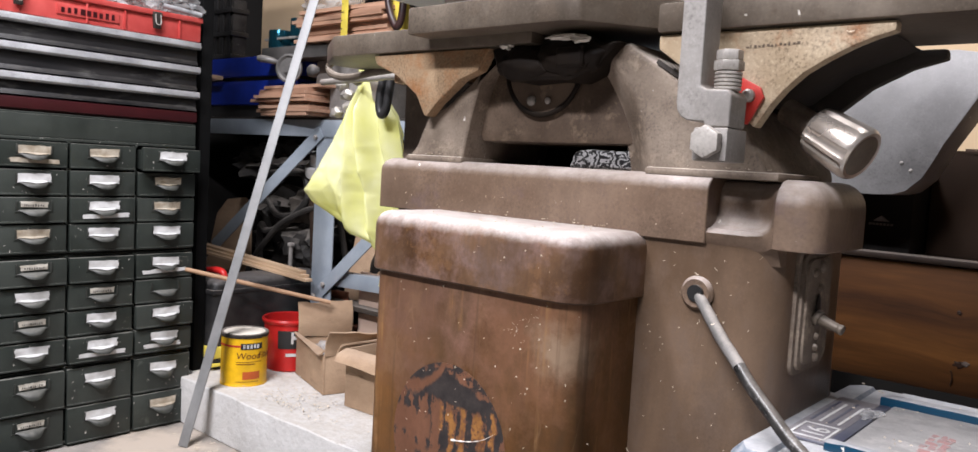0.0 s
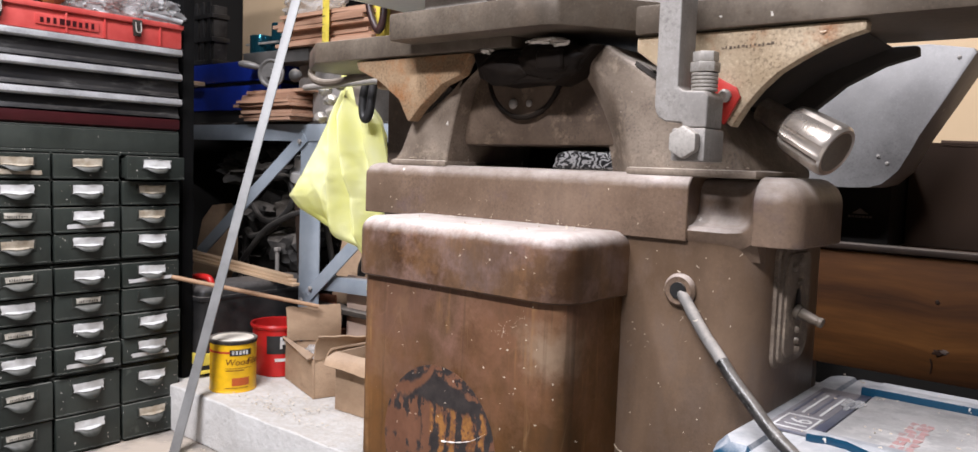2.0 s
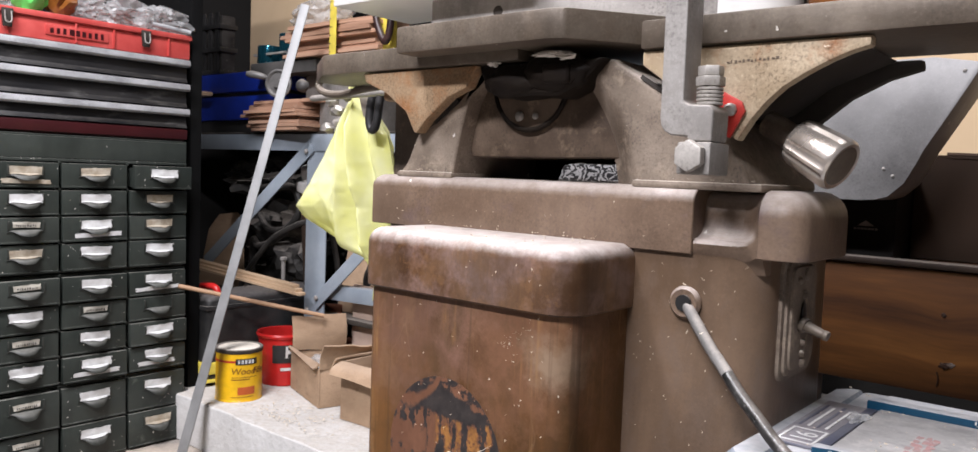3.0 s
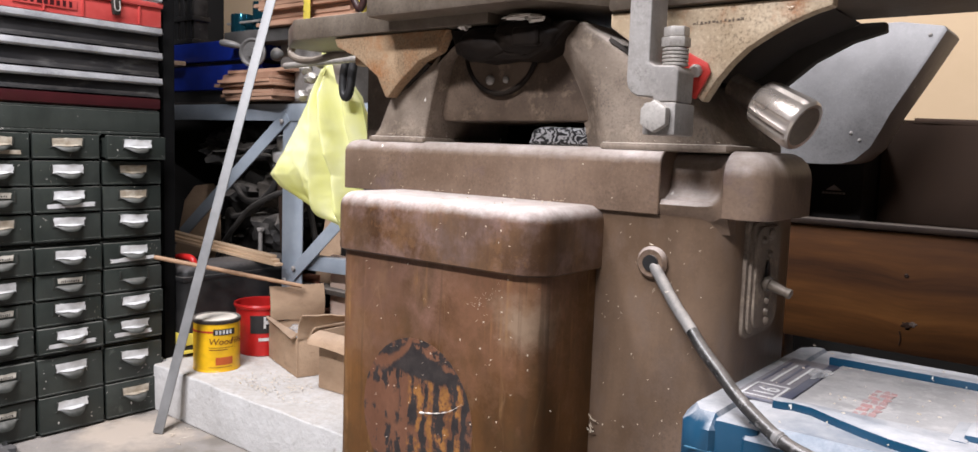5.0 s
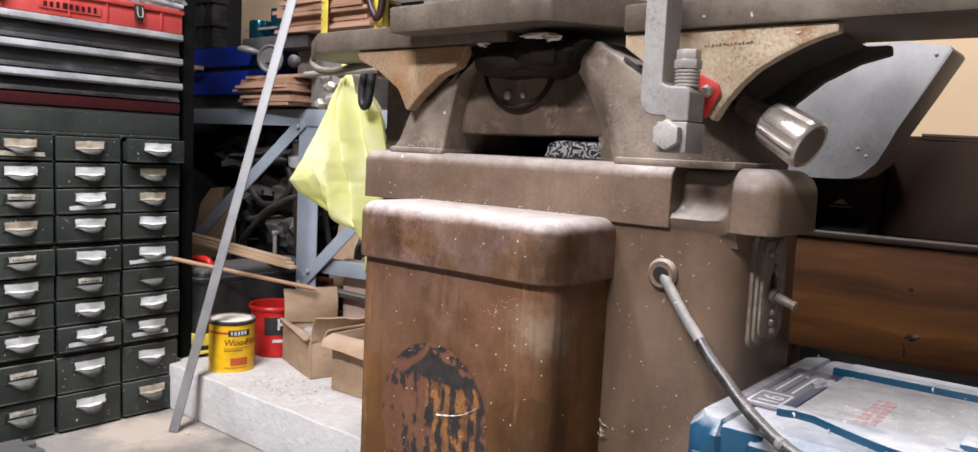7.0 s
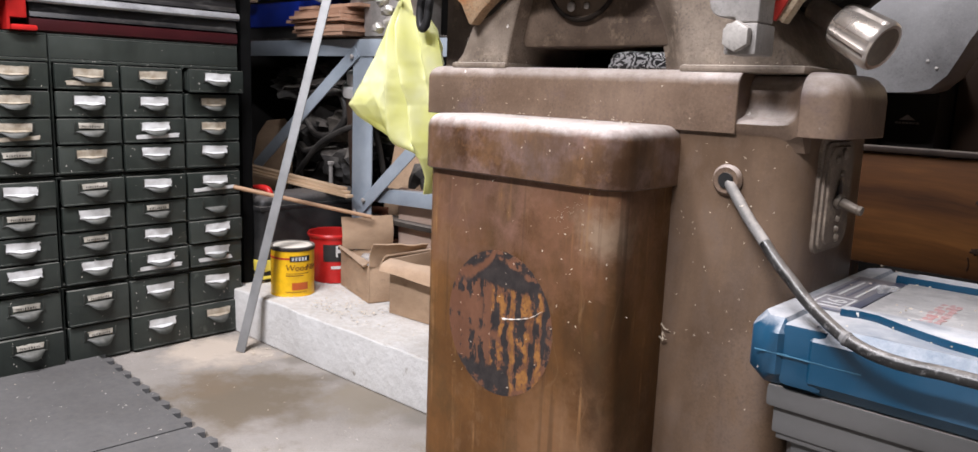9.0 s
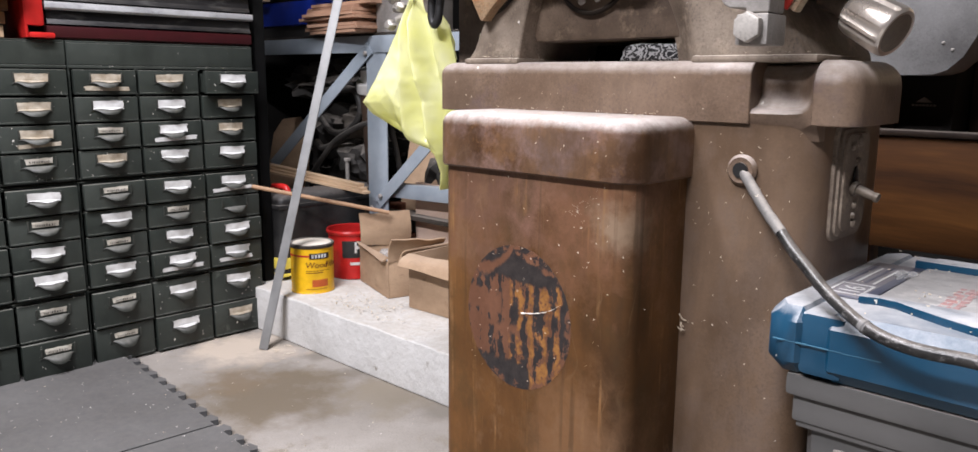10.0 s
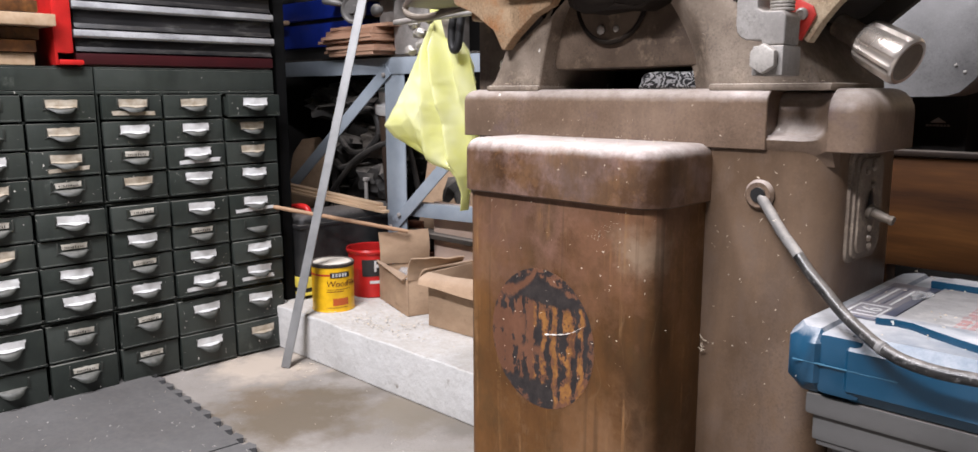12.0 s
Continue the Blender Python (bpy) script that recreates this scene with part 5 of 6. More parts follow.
    for x0, x1, y0, y1 in ((1.5600, 1.5865, -0.3830, -0.3810), (1.5600, 1.5865, -0.3470, -0.3450), (1.5600, 1.5618, -0.3810, -0.3470), (1.5847, 1.5865, -0.3810, -0.3470)):
        box(b, x0, x1, y0, y1, 0.4717, 0.4720, 0)
    part("print", b, M_CARD, lab)
    for k in range(4):
        part("text_bar", box(bmesh.new(), 1.5600 + k * 0.0068, 1.5622 + k * 0.0068, -0.336, -0.262 - 0.008 * (k % 2), 0.4717, 0.4720, 0), M_CARD if k % 2 else M_LABEL, lab)
    cu = bpy.data.curves.new("number", "FONT")
    cu.body, cu.size, cu.extrude = "16", 0.024, 0.0001
    t = new("number", cu)
    bpy.context.view_layer.update()
    me = bpy.data.meshes.new_from_object(t)
    bpy.data.objects.remove(t)
    me.materials.clear()
    me.materials.append(M_CARD)
    o = new("number", me)
    o.parent = lab
    o.matrix_basis = cs.matrix_basis.inverted() @ pose(1.5825, -0.3780, 0.4719, 0, 0, 90)
    b = box(bmesh.new(), 1.712, 1.80, -0.398, -0.362, 0.4725, 0.4815, 0.004)
    box(b, 1.704, 1.716, -0.404, -0.356, 0.4715, 0.478, 0.003)
    part("carry_handle", b, M_CASE, cs)


M_SEAM = plain("pale_blue_seam", (0.05, 0.14, 0.21), 0.6)
M_PALERED = surface("faded_red_print", (0.46, 0.24, 0.225), (0.36, 0.27, 0.26), 0.6, big=60, fine=200)
M_LABELPALE = surface("dusty_label", (0.20, 0.20, 0.225), (0.085, 0.085, 0.115), 0.5, big=30, fine=160, dust=0.3, grit=0.4)
M_LABEL = surface("navy_label", (0.15, 0.155, 0.18), (0.045, 0.05, 0.085), 0.45, big=16, fine=120)
tool_case()


def storage_bin():
    bn = thing("storage_bin", "grey translucent plastic storage bin with rim under the blue case", "storage bin", (1.73, -0.31, 0.0))
    b = bmesh.new()
    t = bmesh.new()
    bmesh.ops.create_cube(t, size=1.0)
    for v in t.verts:
        k = 0.93 if v.co.z < 0 else 1.0
        v.co = Vector((1.727 + v.co.x * 0.318 * k, -0.315 + v.co.y * 0.232 * k, 0.198 + v.co.z * 0.392))
    soften(t, 0.014, 3)
    merge(b, t)
    part("body", b, M_BIN, bn)
    b = bmesh.new()
    box(b, 1.556, 1.897, -0.443, -0.190, 0.398, 0.4165, 0.004)
    box(b, 1.561, 1.890, -0.438, -0.196, 0.376, 0.400, 0.003)
    box(b, 1.564, 1.888, -0.4355, -0.198, 0.371, 0.377, 0.002)
    part("rim", b, M_BIN, bn)
    for x in (1.592, 1.695, 1.80):
        part("panel", box(bmesh.new(), x, x + 0.085, -0.4345, -0.42, 0.20, 0.360, 0.005), M_BIN, bn)


storage_bin()


# ---- behind the jointer ----
def timber_box():
    tb = thing("wooden_crate", "orange-stained pine crate with a knot behind the jointer", "crate", (1.9, 0.25, 0.112))
    plank = part("plank", box(bmesh.new(), 1.25, 2.7, -0.012, 0.010, 0.441, 0.5755, 0.002), M_ORANGE, tb)
    # Added strip that draws the shade line over the plank.
    part("rim", box(bmesh.new(), 1.25, 2.7, -0.0155, 0.0105, 0.5765, 0.5835, 0.002), M_RIMSHADE, tb, "added narrow rim, the shade line above the plank in its dark colour")
    part("knot", lump(bmesh.new(), (1.604, -0.0120, 0.4735), (0.0050, 0.0009, 0.0036), 3, 0.7, 3), M_KNOT, plank, "dark split knot")
    part("knot", lump(bmesh.new(), (1.600, -0.0120, 0.528), (0.0026, 0.0008, 0.0020), 5, 0.7, 3), M_KNOT, plank)
    part("split", tube(bmesh.new(), [(1.597, -0.0122, 0.466), (1.599, -0.0122, 0.459), (1.598, -0.0122, 0.450)], 0.0009, 6, 4), M_KNOT, plank)
    part("chip", lump(bmesh.new(), (1.609, -0.0121, 0.4755), (0.0040, 0.0007, 0.0022), 8, 0.9, 3), M_SCUFF, plank, "grey scuff beside the knot")
    for x in (1.27, 2.0, 2.62):
        part("post", box(bmesh.new(), x, x + 0.06, 0.012, 0.06, 0.113, 0.557, 0.003), M_ORANGE, tb)
        part("post", box(bmesh.new(), x, x + 0.06, 0.44, 0.49, 0.113, 0.557, 0.003), M_ORANGE, tb)
    b = box(bmesh.new(), 1.25, 2.7, 0.011, 0.52, 0.5575, 0.572, 0.002)
    part("top_board", b, M_ORANGE, tb)


M_SCUFF = plain("grey_scuff", (0.16, 0.12, 0.10), 0.8)
M_KNOT = plain("dark_knot", (0.035, 0.014, 0.006), 0.6)
timber_box()


def carton(name, label, x0, x1, y0, y1, z0, z1, mat, turn=0.0, flaps=()):
    """A cardboard carton of four walls and a bottom; flaps are (side, length, angle)."""
    cx, cy = (x0 + x1) / 2, (y0 + y1) / 2
    c = thing(name, label, "cardboard box", (cx, cy, z0), turn=turn)
    w, d, h, t = (x1 - x0) / 2, (y1 - y0) / 2, z1 - z0, 0.004
    for nm, q in (("side", (-w, w, -d, -d + t, 0, h)), ("side", (-w, w, d - t, d, 0, h)), ("side", (-w, -w + t, -d + t, d - t, 0, h)), ("side", (w - t, w, -d + t, d - t, 0, h)), ("bottom", (-w + t, w - t, -d + t, d - t, 0, t))):
        b = box(bmesh.new(), *q, 0.0012)
        b.transform(c.matrix_basis)
        part(nm, b, mat, c)
    for side, length, angle in flaps:
        half = w if side in "fb" else d
        b = bmesh.new()

        def sheet(s, u):
            return Vector(((2 * s - 1) * half * (1 - 0.05 * u), 0.012 * math.sin(u * 2.5 + s), u * length + 0.006 * noise.noise(Vector((s * 3, u * 2, half * 90)))))
        grid_sheet(b, sheet, 8, 5, 0.0035)
        m = {"f": pose(0, -d, h), "b": pose(0, d, h, 0, 0, 180), "l": pose(-w, 0, h, 0, 0, -90), "r": pose(w, 0, h, 0, 0, 90)}[side]
        b.transform(c.matrix_basis @ m @ pose(0, 0, 0, angle, 0, 0))
        part("flap", b, mat, c)
    return c


# The shadow over this carton comes from its dark material.
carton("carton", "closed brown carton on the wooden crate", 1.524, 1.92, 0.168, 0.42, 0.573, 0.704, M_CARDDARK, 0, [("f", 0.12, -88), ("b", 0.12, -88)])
solo("leaning_board", box(bmesh.new(), 1.40, 2.05, 0.47, 0.482, 0.573, 1.15, 0.002), M_BEIGE, "tall beige board standing behind the cartons", "board")


def belt_guard():
    g = thing("belt_guard", "grey sheet-metal guard with a slanted edge and rivets", "guard", (1.50, 0.03, 0.573))
    b = bmesh.new()
    prism(b, [(1.40, 0.648), (1.488, 0.647), (1.508, 0.648), (1.522, 0.6525), (1.538, 0.668), (1.549, 0.690), (1.556, 0.706), (1.582, 0.752), (1.606, 0.796), (1.603, 0.801), (1.560, 0.808), (1.40, 0.806)], 0.080, 0.001, Matrix.Translation((0.008, 0.012, 0)))
    sh = part("sheet", b, M_SHEET, g)
    part("foot", box(bmesh.new(), 1.41, 1.458, 0.030, 0.085, 0.5725, 0.66, 0.002), M_WALL, g)
    for x, z in ((1.598, 0.792), (1.524, 0.684), (1.534, 0.676)):
        part("rivet", lathe(bmesh.new(), [(0.0022, 0), (0.002, 0.001), (0.001, 0.0018)], (x, 0.012, z), 12, pose(0, 0, 0, 90)), M_GREYBAR, sh)


belt_guard()
b = prism(bmesh.new(), [(1.331, 0.6575), (1.338, 0.6725), (1.352, 0.6745), (1.380, 0.6738), (1.409, 0.6750), (1.415, 0.664), (1.416, 0.6575)], 0.030, 0.004, Matrix.Translation((0, -0.362, 0)), 3)
bmesh.ops.subdivide_edges(b, edges=[e for e in b.edges if e.calc_length() > 0.008], cuts=7, use_grid_fill=True)
for v in b.verts:
    v.co += 0.0022 * Vector((noise.noise(v.co * 90), noise.noise(v.co * 130 + Vector((3, 1, 0))), 0.5 * noise.noise(v.co * 110))) * min(1.0, max(0.0, (v.co.z - 0.6575) / 0.006))
solo("foil_packet", b, M_FOIL, "crumpled black and silver foil packet on the jointer stand", "packet")
bb = thing("black_box", "low black box with small grey print on the wooden crate", "box", (1.36, 0.27, 0.573))
part("carcass", box(bmesh.new(), 1.20, 1.521, 0.10, 0.44, 0.5735, 0.70, 0.004), M_WALL, bb)
b = prism(bmesh.new(), [(1.476, 0.6135), (1.496, 0.6135), (1.486, 0.6205)], 0.001, 0, Matrix.Translation((0, 0.0994, 0)))
part("emblem", b, M_GREYBAR, bb, "small grey emblem")
b = bmesh.new()
for k in range(7):
    box(b, 1.472 + k * 0.0042, 1.475 + k * 0.0042, 0.0994, 0.1004, 0.6085, 0.6112, 0)
part("print", b, M_GREYBAR, bb, "row of grey print")


# ---- on the ledge ----
def paint_can():
    c = thing("wood_filler_can", "yellow wood filler can with a dusty lid on the ledge", "can", (0.137, 0.070, 0.1125))
    x, y, z = 0.137, 0.070, 0.1125
    R = 0.0525
    part("tin", lathe(bmesh.new(), [(R - 0.002, 0), (R + 0.001, 0.001), (R + 0.001, 0.0035), (R, 0.0045), (R, 0.113), (R + 0.001, 0.114)], (x, y, z), 40), M_YELLOW, c)
    part("rim", lathe(bmesh.new(), [(R + 0.0012, 0.113), (R + 0.002, 0.1145), (R + 0.002, 0.121), (R, 0.123), (R - 0.004, 0.122), (R - 0.006, 0.119)], (x, y, z), 40), M_DARKIRON, c, "tarnished steel rim")
    part("lid", lathe(bmesh.new(), [(R - 0.005, 0.1195), (R - 0.006, 0.1215), (R - 0.010, 0.1225), (R - 0.012, 0.1205), (0.02, 0.1208), (0.002, 0.1212)], (x, y, z), 40), M_LIDDUST, c, "lid pale with dust")

    def band(name, a0, a1, z0, z1, mat, rr=0.0006, label=""):
        b = bmesh.new()
        grid_sheet(b, lambda s, t: Vector((x + (R + rr) * math.cos(a0 + (a1 - a0) * s), y + (R + rr) * math.sin(a0 + (a1 - a0) * s), z + z0 + (z1 - z0) * t)), 16, 1, 0.0003)
        return part(name, b, mat, c, label)
    f = math.radians(-40)
    band("red_line", f - 1.5, f + 0.25, 0.093, 0.0975, M_RED, label="red printed line")
    bd = band("brand_panel", f - 0.02, f + 0.95, 0.088, 0.102, M_BLACK, 0.0008, "black lozenge panel")
    b = bmesh.new()
    for k in range(5):
        a = f + 0.10 + k * 0.15
        for da in (0.0, 0.05):
            cyl(b, (x + (R + 0.0012) * math.cos(a + da), y + (R + 0.0012) * math.sin(a + da), z + 0.0905), (x + (R + 0.0012) * math.cos(a + da), y + (R + 0.0012) * math.sin(a + da), z + 0.0995), 0.0011, seg=6)
    part("brand_mark", b, M_CARD, bd)
    band("red_panel", f + 0.08, f + 0.85, 0.018, 0.036, M_TERRA2, label="red-brown panel")
    for txt, size, zz, mat, a0 in (("Wood", 0.021, 0.066, M_TITLE, -0.22), ("Filler", 0.021, 0.066, M_TITLE, 0.72)):
        cu = bpy.data.curves.new("title", "FONT")
        cu.body, cu.size, cu.extrude, cu.shear = txt, size, 0.0002, 0.15
        t = new("title", cu)
        bpy.context.view_layer.update()
        me = bpy.data.meshes.new_from_object(t)
        bpy.data.objects.remove(t)
        for v in me.vertices:
            a = f + a0 + v.co.x / R
            rr = R + 0.0009 + v.co.z
            v.co = Vector((x + rr * math.cos(a), y + rr * math.sin(a), z + zz + v.co.y)) - c.matrix_basis.translation
        me.materials.clear()
        me.materials.append(mat)
        o = new("title", me)
        o.parent = c
    for k, (za, w) in enumerate(((0.058, 1.15), (0.0525, 0.8), (0.012, 1.0))):
        band("small_print", f - 0.2, f - 0.2 + w, za, za + (0.0012 if k != 1 else 0.002), M_TITLE, 0.0005)


M_LIDDUST = surface("dusty_tin_lid", (0.78, 0.73, 0.64), (0.62, 0.56, 0.47), 0.9, big=20, fine=150)
M_TERRA2 = plain("label_red_brown", (0.50, 0.10, 0.02), 0.4)
M_TITLE = plain("title_brown", (0.16, 0.05, 0.01), 0.5)
paint_can()


def bucket():
    k = thing("bucket", "red plastic bucket with black printed label on the ledge", "bucket", (0.089, 0.226, 0.1125))
    c = (0.089, 0.226, 0.1125)
    part("pail", lathe(bmesh.new(), [(0.050, 0), (0.053, 0.003), (0.060, 0.118), (0.064, 0.120), (0.066, 0.126), (0.064, 0.131), (0.060, 0.130), (0.050, 0.006), (0.0, 0.005)], c, 40), M_REDP, k)
    f = math.radians(-26)

    def wrap(s0, s1, t0, t1, lift):
        b = bmesh.new()
        rr = lambda t: 0.0535 + 0.0062 * (t * 0.065 + 0.040) / 0.115 + lift
        grid_sheet(b, lambda s, t: Vector((c[0] + rr(t0 + (t1 - t0) * t) * math.cos(f - 0.6 + 1.4 * (s0 + (s1 - s0) * s)), c[1] + rr(t0 + (t1 - t0) * t) * math.sin(f - 0.6 + 1.4 * (s0 + (s1 - s0) * s)), c[2] + 0.040 + 0.065 * (t0 + (t1 - t0) * t))), 10, 1, 0.0004)
        return b
    lab = part("label", wrap(0, 1, 0.3, 1, 0.0008), M_BLACK, k, "black label with pale bars")
    for t0, t1, s0, s1 in ((0.5, 0.95, 0.40, 0.47), (0.5, 0.95, 0.58, 0.65), (0.66, 0.80, 0.47, 0.58)):
        part("label_bar", wrap(s0, s1, t0, t1, 0.0016), M_CARD, lab)
    part("low_label", wrap(0.25, 0.9, 0.0, 0.12, 0.0010), M_CARD, k, "small pale label")


bucket()
carton("open_carton", "small open cardboard box with raised flaps on the ledge", 0.166, 0.366, 0.174, 0.318, 0.1125, 0.203, M_CARDBOARD, -18, [("l", 0.086, 3), ("r", 0.060, 24), ("f", 0.014, 64)])
carton("torn_carton", "torn cardboard box beside the open carton", 0.425, 0.66, 0.140, 0.33, 0.1125, 0.240, M_CARDBOARD, 2, [("f", 0.045, 128), ("l", 0.05, 118), ("b", 0.07, 20), ("r", 0.09, -86)])
b = lump(bmesh.new(), (0.255, 0.235, 0.185), (0.07, 0.035, 0.02), 6, 0.4, 3)
solo("paper_wad", b, M_FILM, "crumpled clear plastic in the open carton", "packaging")


M_TOOLBOX = surface("dusty_black_plastic", (0.028, 0.027, 0.026), (0.010, 0.010, 0.010), 0.45, big=14, fine=120, dust=0.35, relief=0.5, dust_colour=(0.30, 0.27, 0.25), grit=0.4)


def tool_bag():
    tb = thing("tool_box", "black plastic toolbox with yellow stripe standing on the ledge", "toolbox", (0.0, 0.2, 0.1125))
    b = bmesh.new()
    box(b, -0.115, 0.018, 0.055, 0.42, 0.1125, 0.335, 0.028, 4)
    bd = part("body", b, M_TOOLBOX, tb, "black plastic dulled by grey dust")
    part("stripe", box(bmesh.new(), -0.1175, 0.0205, 0.0525, 0.4225, 0.142, 0.172, 0.004), M_TAPE, tb, "yellow stripe")
    part("foot_band", box(bmesh.new(), -0.1165, 0.0195, 0.0535, 0.4215, 0.122, 0.130, 0.002), M_TAPE, tb)
    part("lid_edge", box(bmesh.new(), -0.117, 0.020, 0.053, 0.422, 0.300, 0.312, 0.004), M_BLACK, bd)
    b = tube(bmesh.new(), [(-0.082, 0.085, 0.328), (-0.072, 0.088, 0.347), (-0.045, 0.094, 0.353), (-0.018, 0.100, 0.350), (-0.008, 0.102, 0.330)], 0.0085, 12, 6)
    part("handle", b, M_REDP, tb, "red carrying handle")


tool_bag()
b = box(bmesh.new(), -0.33, -0.10, 0.45, 0.60, 0.1125, 0.285, 0.006)
solo("black_crate", b, M_BLACK, "plain black plastic box on the ledge", "box")
b = prism(bmesh.new(), [(-0.03, 0.0), (0.085, 0.0), (0.06, 0.10), (-0.02, 0.095)], 0.006, 0.001, Matrix.Translation((0.06, 0.365, 0.20)) @ pose(0, 0, 0, -12, 0, 0))
box(b, 0.05, 0.13, 0.36, 0.44, 0.1125, 0.205, 0.003)
solo("terracotta_panel", b, M_TERRA, "red-brown panel leaning behind the open carton", "panel")


def leaning_strip():
    p, q = Vector((0.168, -0.095, 0.002)), Vector((0.180, 0.205, 1.045))
    d = q - p
    web = box(bmesh.new(), -0.0105, 0.0105, -0.0022, 0.0022, 0, d.length, 0.0006)
    flange = box(bmesh.new(), -0.0105, -0.0085, 0.0023, 0.009, 0, d.length, 0.0005)
    z = d.normalized()
    face = Vector((0.62, -0.78, 0.0))
    yv = -(face - z * face.dot(z)).normalized()
    xv = yv.cross(z)
    st = thing("metal_strip", "long grey aluminium angle strip leaning on the workbench", "strip", tuple(p))
    for nm, b in (("web", web), ("flange", flange)):
        b.transform(Matrix.Translation(p) @ Matrix((xv, yv, z)).transposed().to_4x4())
        part(nm, b, M_STRIP, st)
    b = cyl(bmesh.new(), (-0.06, -0.125, 0.398), (0.190, 0.275, 0.290), 0.0052, seg=10)
    solo("dowel", b, M_DOWEL, "thin wooden dowel sticking out of a drawer", "dowel")


leaning_strip()


# ---- workbench ----
def workbench():
    wb = thing("workbench", "blue-grey steel workbench frame with diagonal braces", "workbench", (0.0, 0.55, 0.1125))

    def angle_bar(name, p, q, w, face=Vector((0, -1, 0)), label=""):
        p, q = Vector(p), Vector(q)
        d = q - p
        b = box(bmesh.new(), -w / 2, w / 2, 0, 0.004, 0, d.length, 0.0008)
        box(b, -w / 2, -w / 2 + 0.004, 0.003, w * 0.7, 0, d.length, 0.0008)
        z = d.normalized()
        yv = -(face - z * face.dot(z)).normalized()
        xv = yv.cross(z)
        b.transform(Matrix.Translation(p) @ Matrix((xv, yv, z)).transposed().to_4x4())
        return part(name, b, M_BENCH, wb, label)
    for x in (0.083, 1.05):
        angle_bar("leg", (x, 0.325, 0.113), (x, 0.325, 0.735), 0.082)
        angle_bar("leg", (x, 0.95, 0.113), (x, 0.95, 0.735), 0.07)
    angle_bar("top_rail", (-0.8, 0.322, 0.724), (1.1, 0.322, 0.724), 0.044)
    angle_bar("bottom_rail", (0.06, 0.332, 0.335), (1.1, 0.332, 0.372), 0.038)
    b1 = angle_bar("brace", (-0.44, 0.318, 0.36), (0.065, 0.318, 0.715), 0.036)
    b2 = angle_bar("brace", (0.09, 0.318, 0.300), (0.34, 0.318, 0.51), 0.034)
    for x, z in ((0.067, 0.285), (0.105, 0.32), (0.05, 0.70)):
        part("bolt", lathe(bmesh.new(), [(0.007, 0), (0.007, 0.004), (0.004, 0.006)], (x, 0.316, z), 6, pose(0, 0, 0, 90)), M_GREYBAR, wb)
    part("worktop", box(bmesh.new(), -0.8, 1.1, 0.33, 0.98, 0.736, 0.752, 0.002), M_DARKIRON, wb, "dark steel worktop")
    part("shelf", box(bmesh.new(), -0.8, 1.1, 0.345, 0.95, 0.262, 0.275, 0.002), M_DARKIRON, wb, "dark lower shelf")


workbench()


def slat(x0, length, width, thick, cx, cy, z, turn, tilt, group, label, mat=M_OAK):
    b = box(bmesh.new(), -length / 2, length / 2, -width / 2, width / 2, 0, thick, 0.0008, 1)
    b.transform(pose(0, 0, 0, 0, tilt, 0))
    o = solo("oak_board", b, mat, label, "board", group)
    o.matrix_basis = pose(cx, cy, z, 0, 0, turn)
    return o


rnd = random.Random(21)
for k in range(9):
    slat(0, rnd.uniform(0.24, 0.30), rnd.uniform(0.10, 0.13), 0.0085, -0.055 + rnd.uniform(-0.025, 0.02), 0.345 + rnd.uniform(-0.01, 0.01), 0.754 + k * 0.0092, rnd.uniform(-9, -1), 0, "lower slat stack", "thin pinkish oak slat in a loose stack on the workbench")
for k in range(8):
    slat(0, rnd.uniform(0.33, 0.39), rnd.uniform(0.09, 0.12), 0.0095, 0.155 + rnd.uniform(-0.02, 0.02), 0.345 + rnd.uniform(-0.008, 0.008), 0.941 + k * 0.0101, rnd.uniform(-4, 3), 0, "upper slat stack", "thin pinkish oak slat in a stack on the machine table")
for k in range(3):
    slat(0, 0.56, 0.022, 0.0075, -0.175 - 0.016 * k, 0.268 + 0.006 * k, 0.3400 + k * 0.0084, 0.6 - 0.8 * k, 2.0, "long slats", "long pale pine slat lying across the black toolbox", M_PINE)


# Added sheet: fills the gap by the cabinets with painted shade.
solo("black_post", box(bmesh.new(), -0.285, -0.012, 0.024, 0.052, 0.1125, 1.35, 0.002), M_GAPSHADE, "added black sheet standing in for the dark gap beside the cabinets", "board")


def blue_box():
    bx = thing("blue_tool_box", "deep blue steel box with a seam on the workbench", "tool box", (-0.35, 0.50, 0.7525))
    part("body", box(bmesh.new(), -0.68, -0.10, 0.36, 0.62, 0.7905, 0.862, 0.004), M_BLUEP, bx)
    part("lid", box(bmesh.new(), -0.685, -0.055, 0.352, 0.625, 0.872, 0.930, 0.005), M_BLUEP, bx)
    part("plinth", box(bmesh.new(), -0.67, -0.11, 0.37, 0.61, 0.753, 0.79, 0.002), M_BLACK, bx)
    part("gap_strip", box(bmesh.new(), -0.675, -0.11, 0.366, 0.615, 0.862, 0.872, 0), M_BLACK, bx)
    part("rivet", lathe(bmesh.new(), [(0.004, 0), (0.003, 0.002)], (-0.262, 0.36, 0.822), 10, pose(0, 0, 0, 90)), M_STEEL, bx)


blue_box()


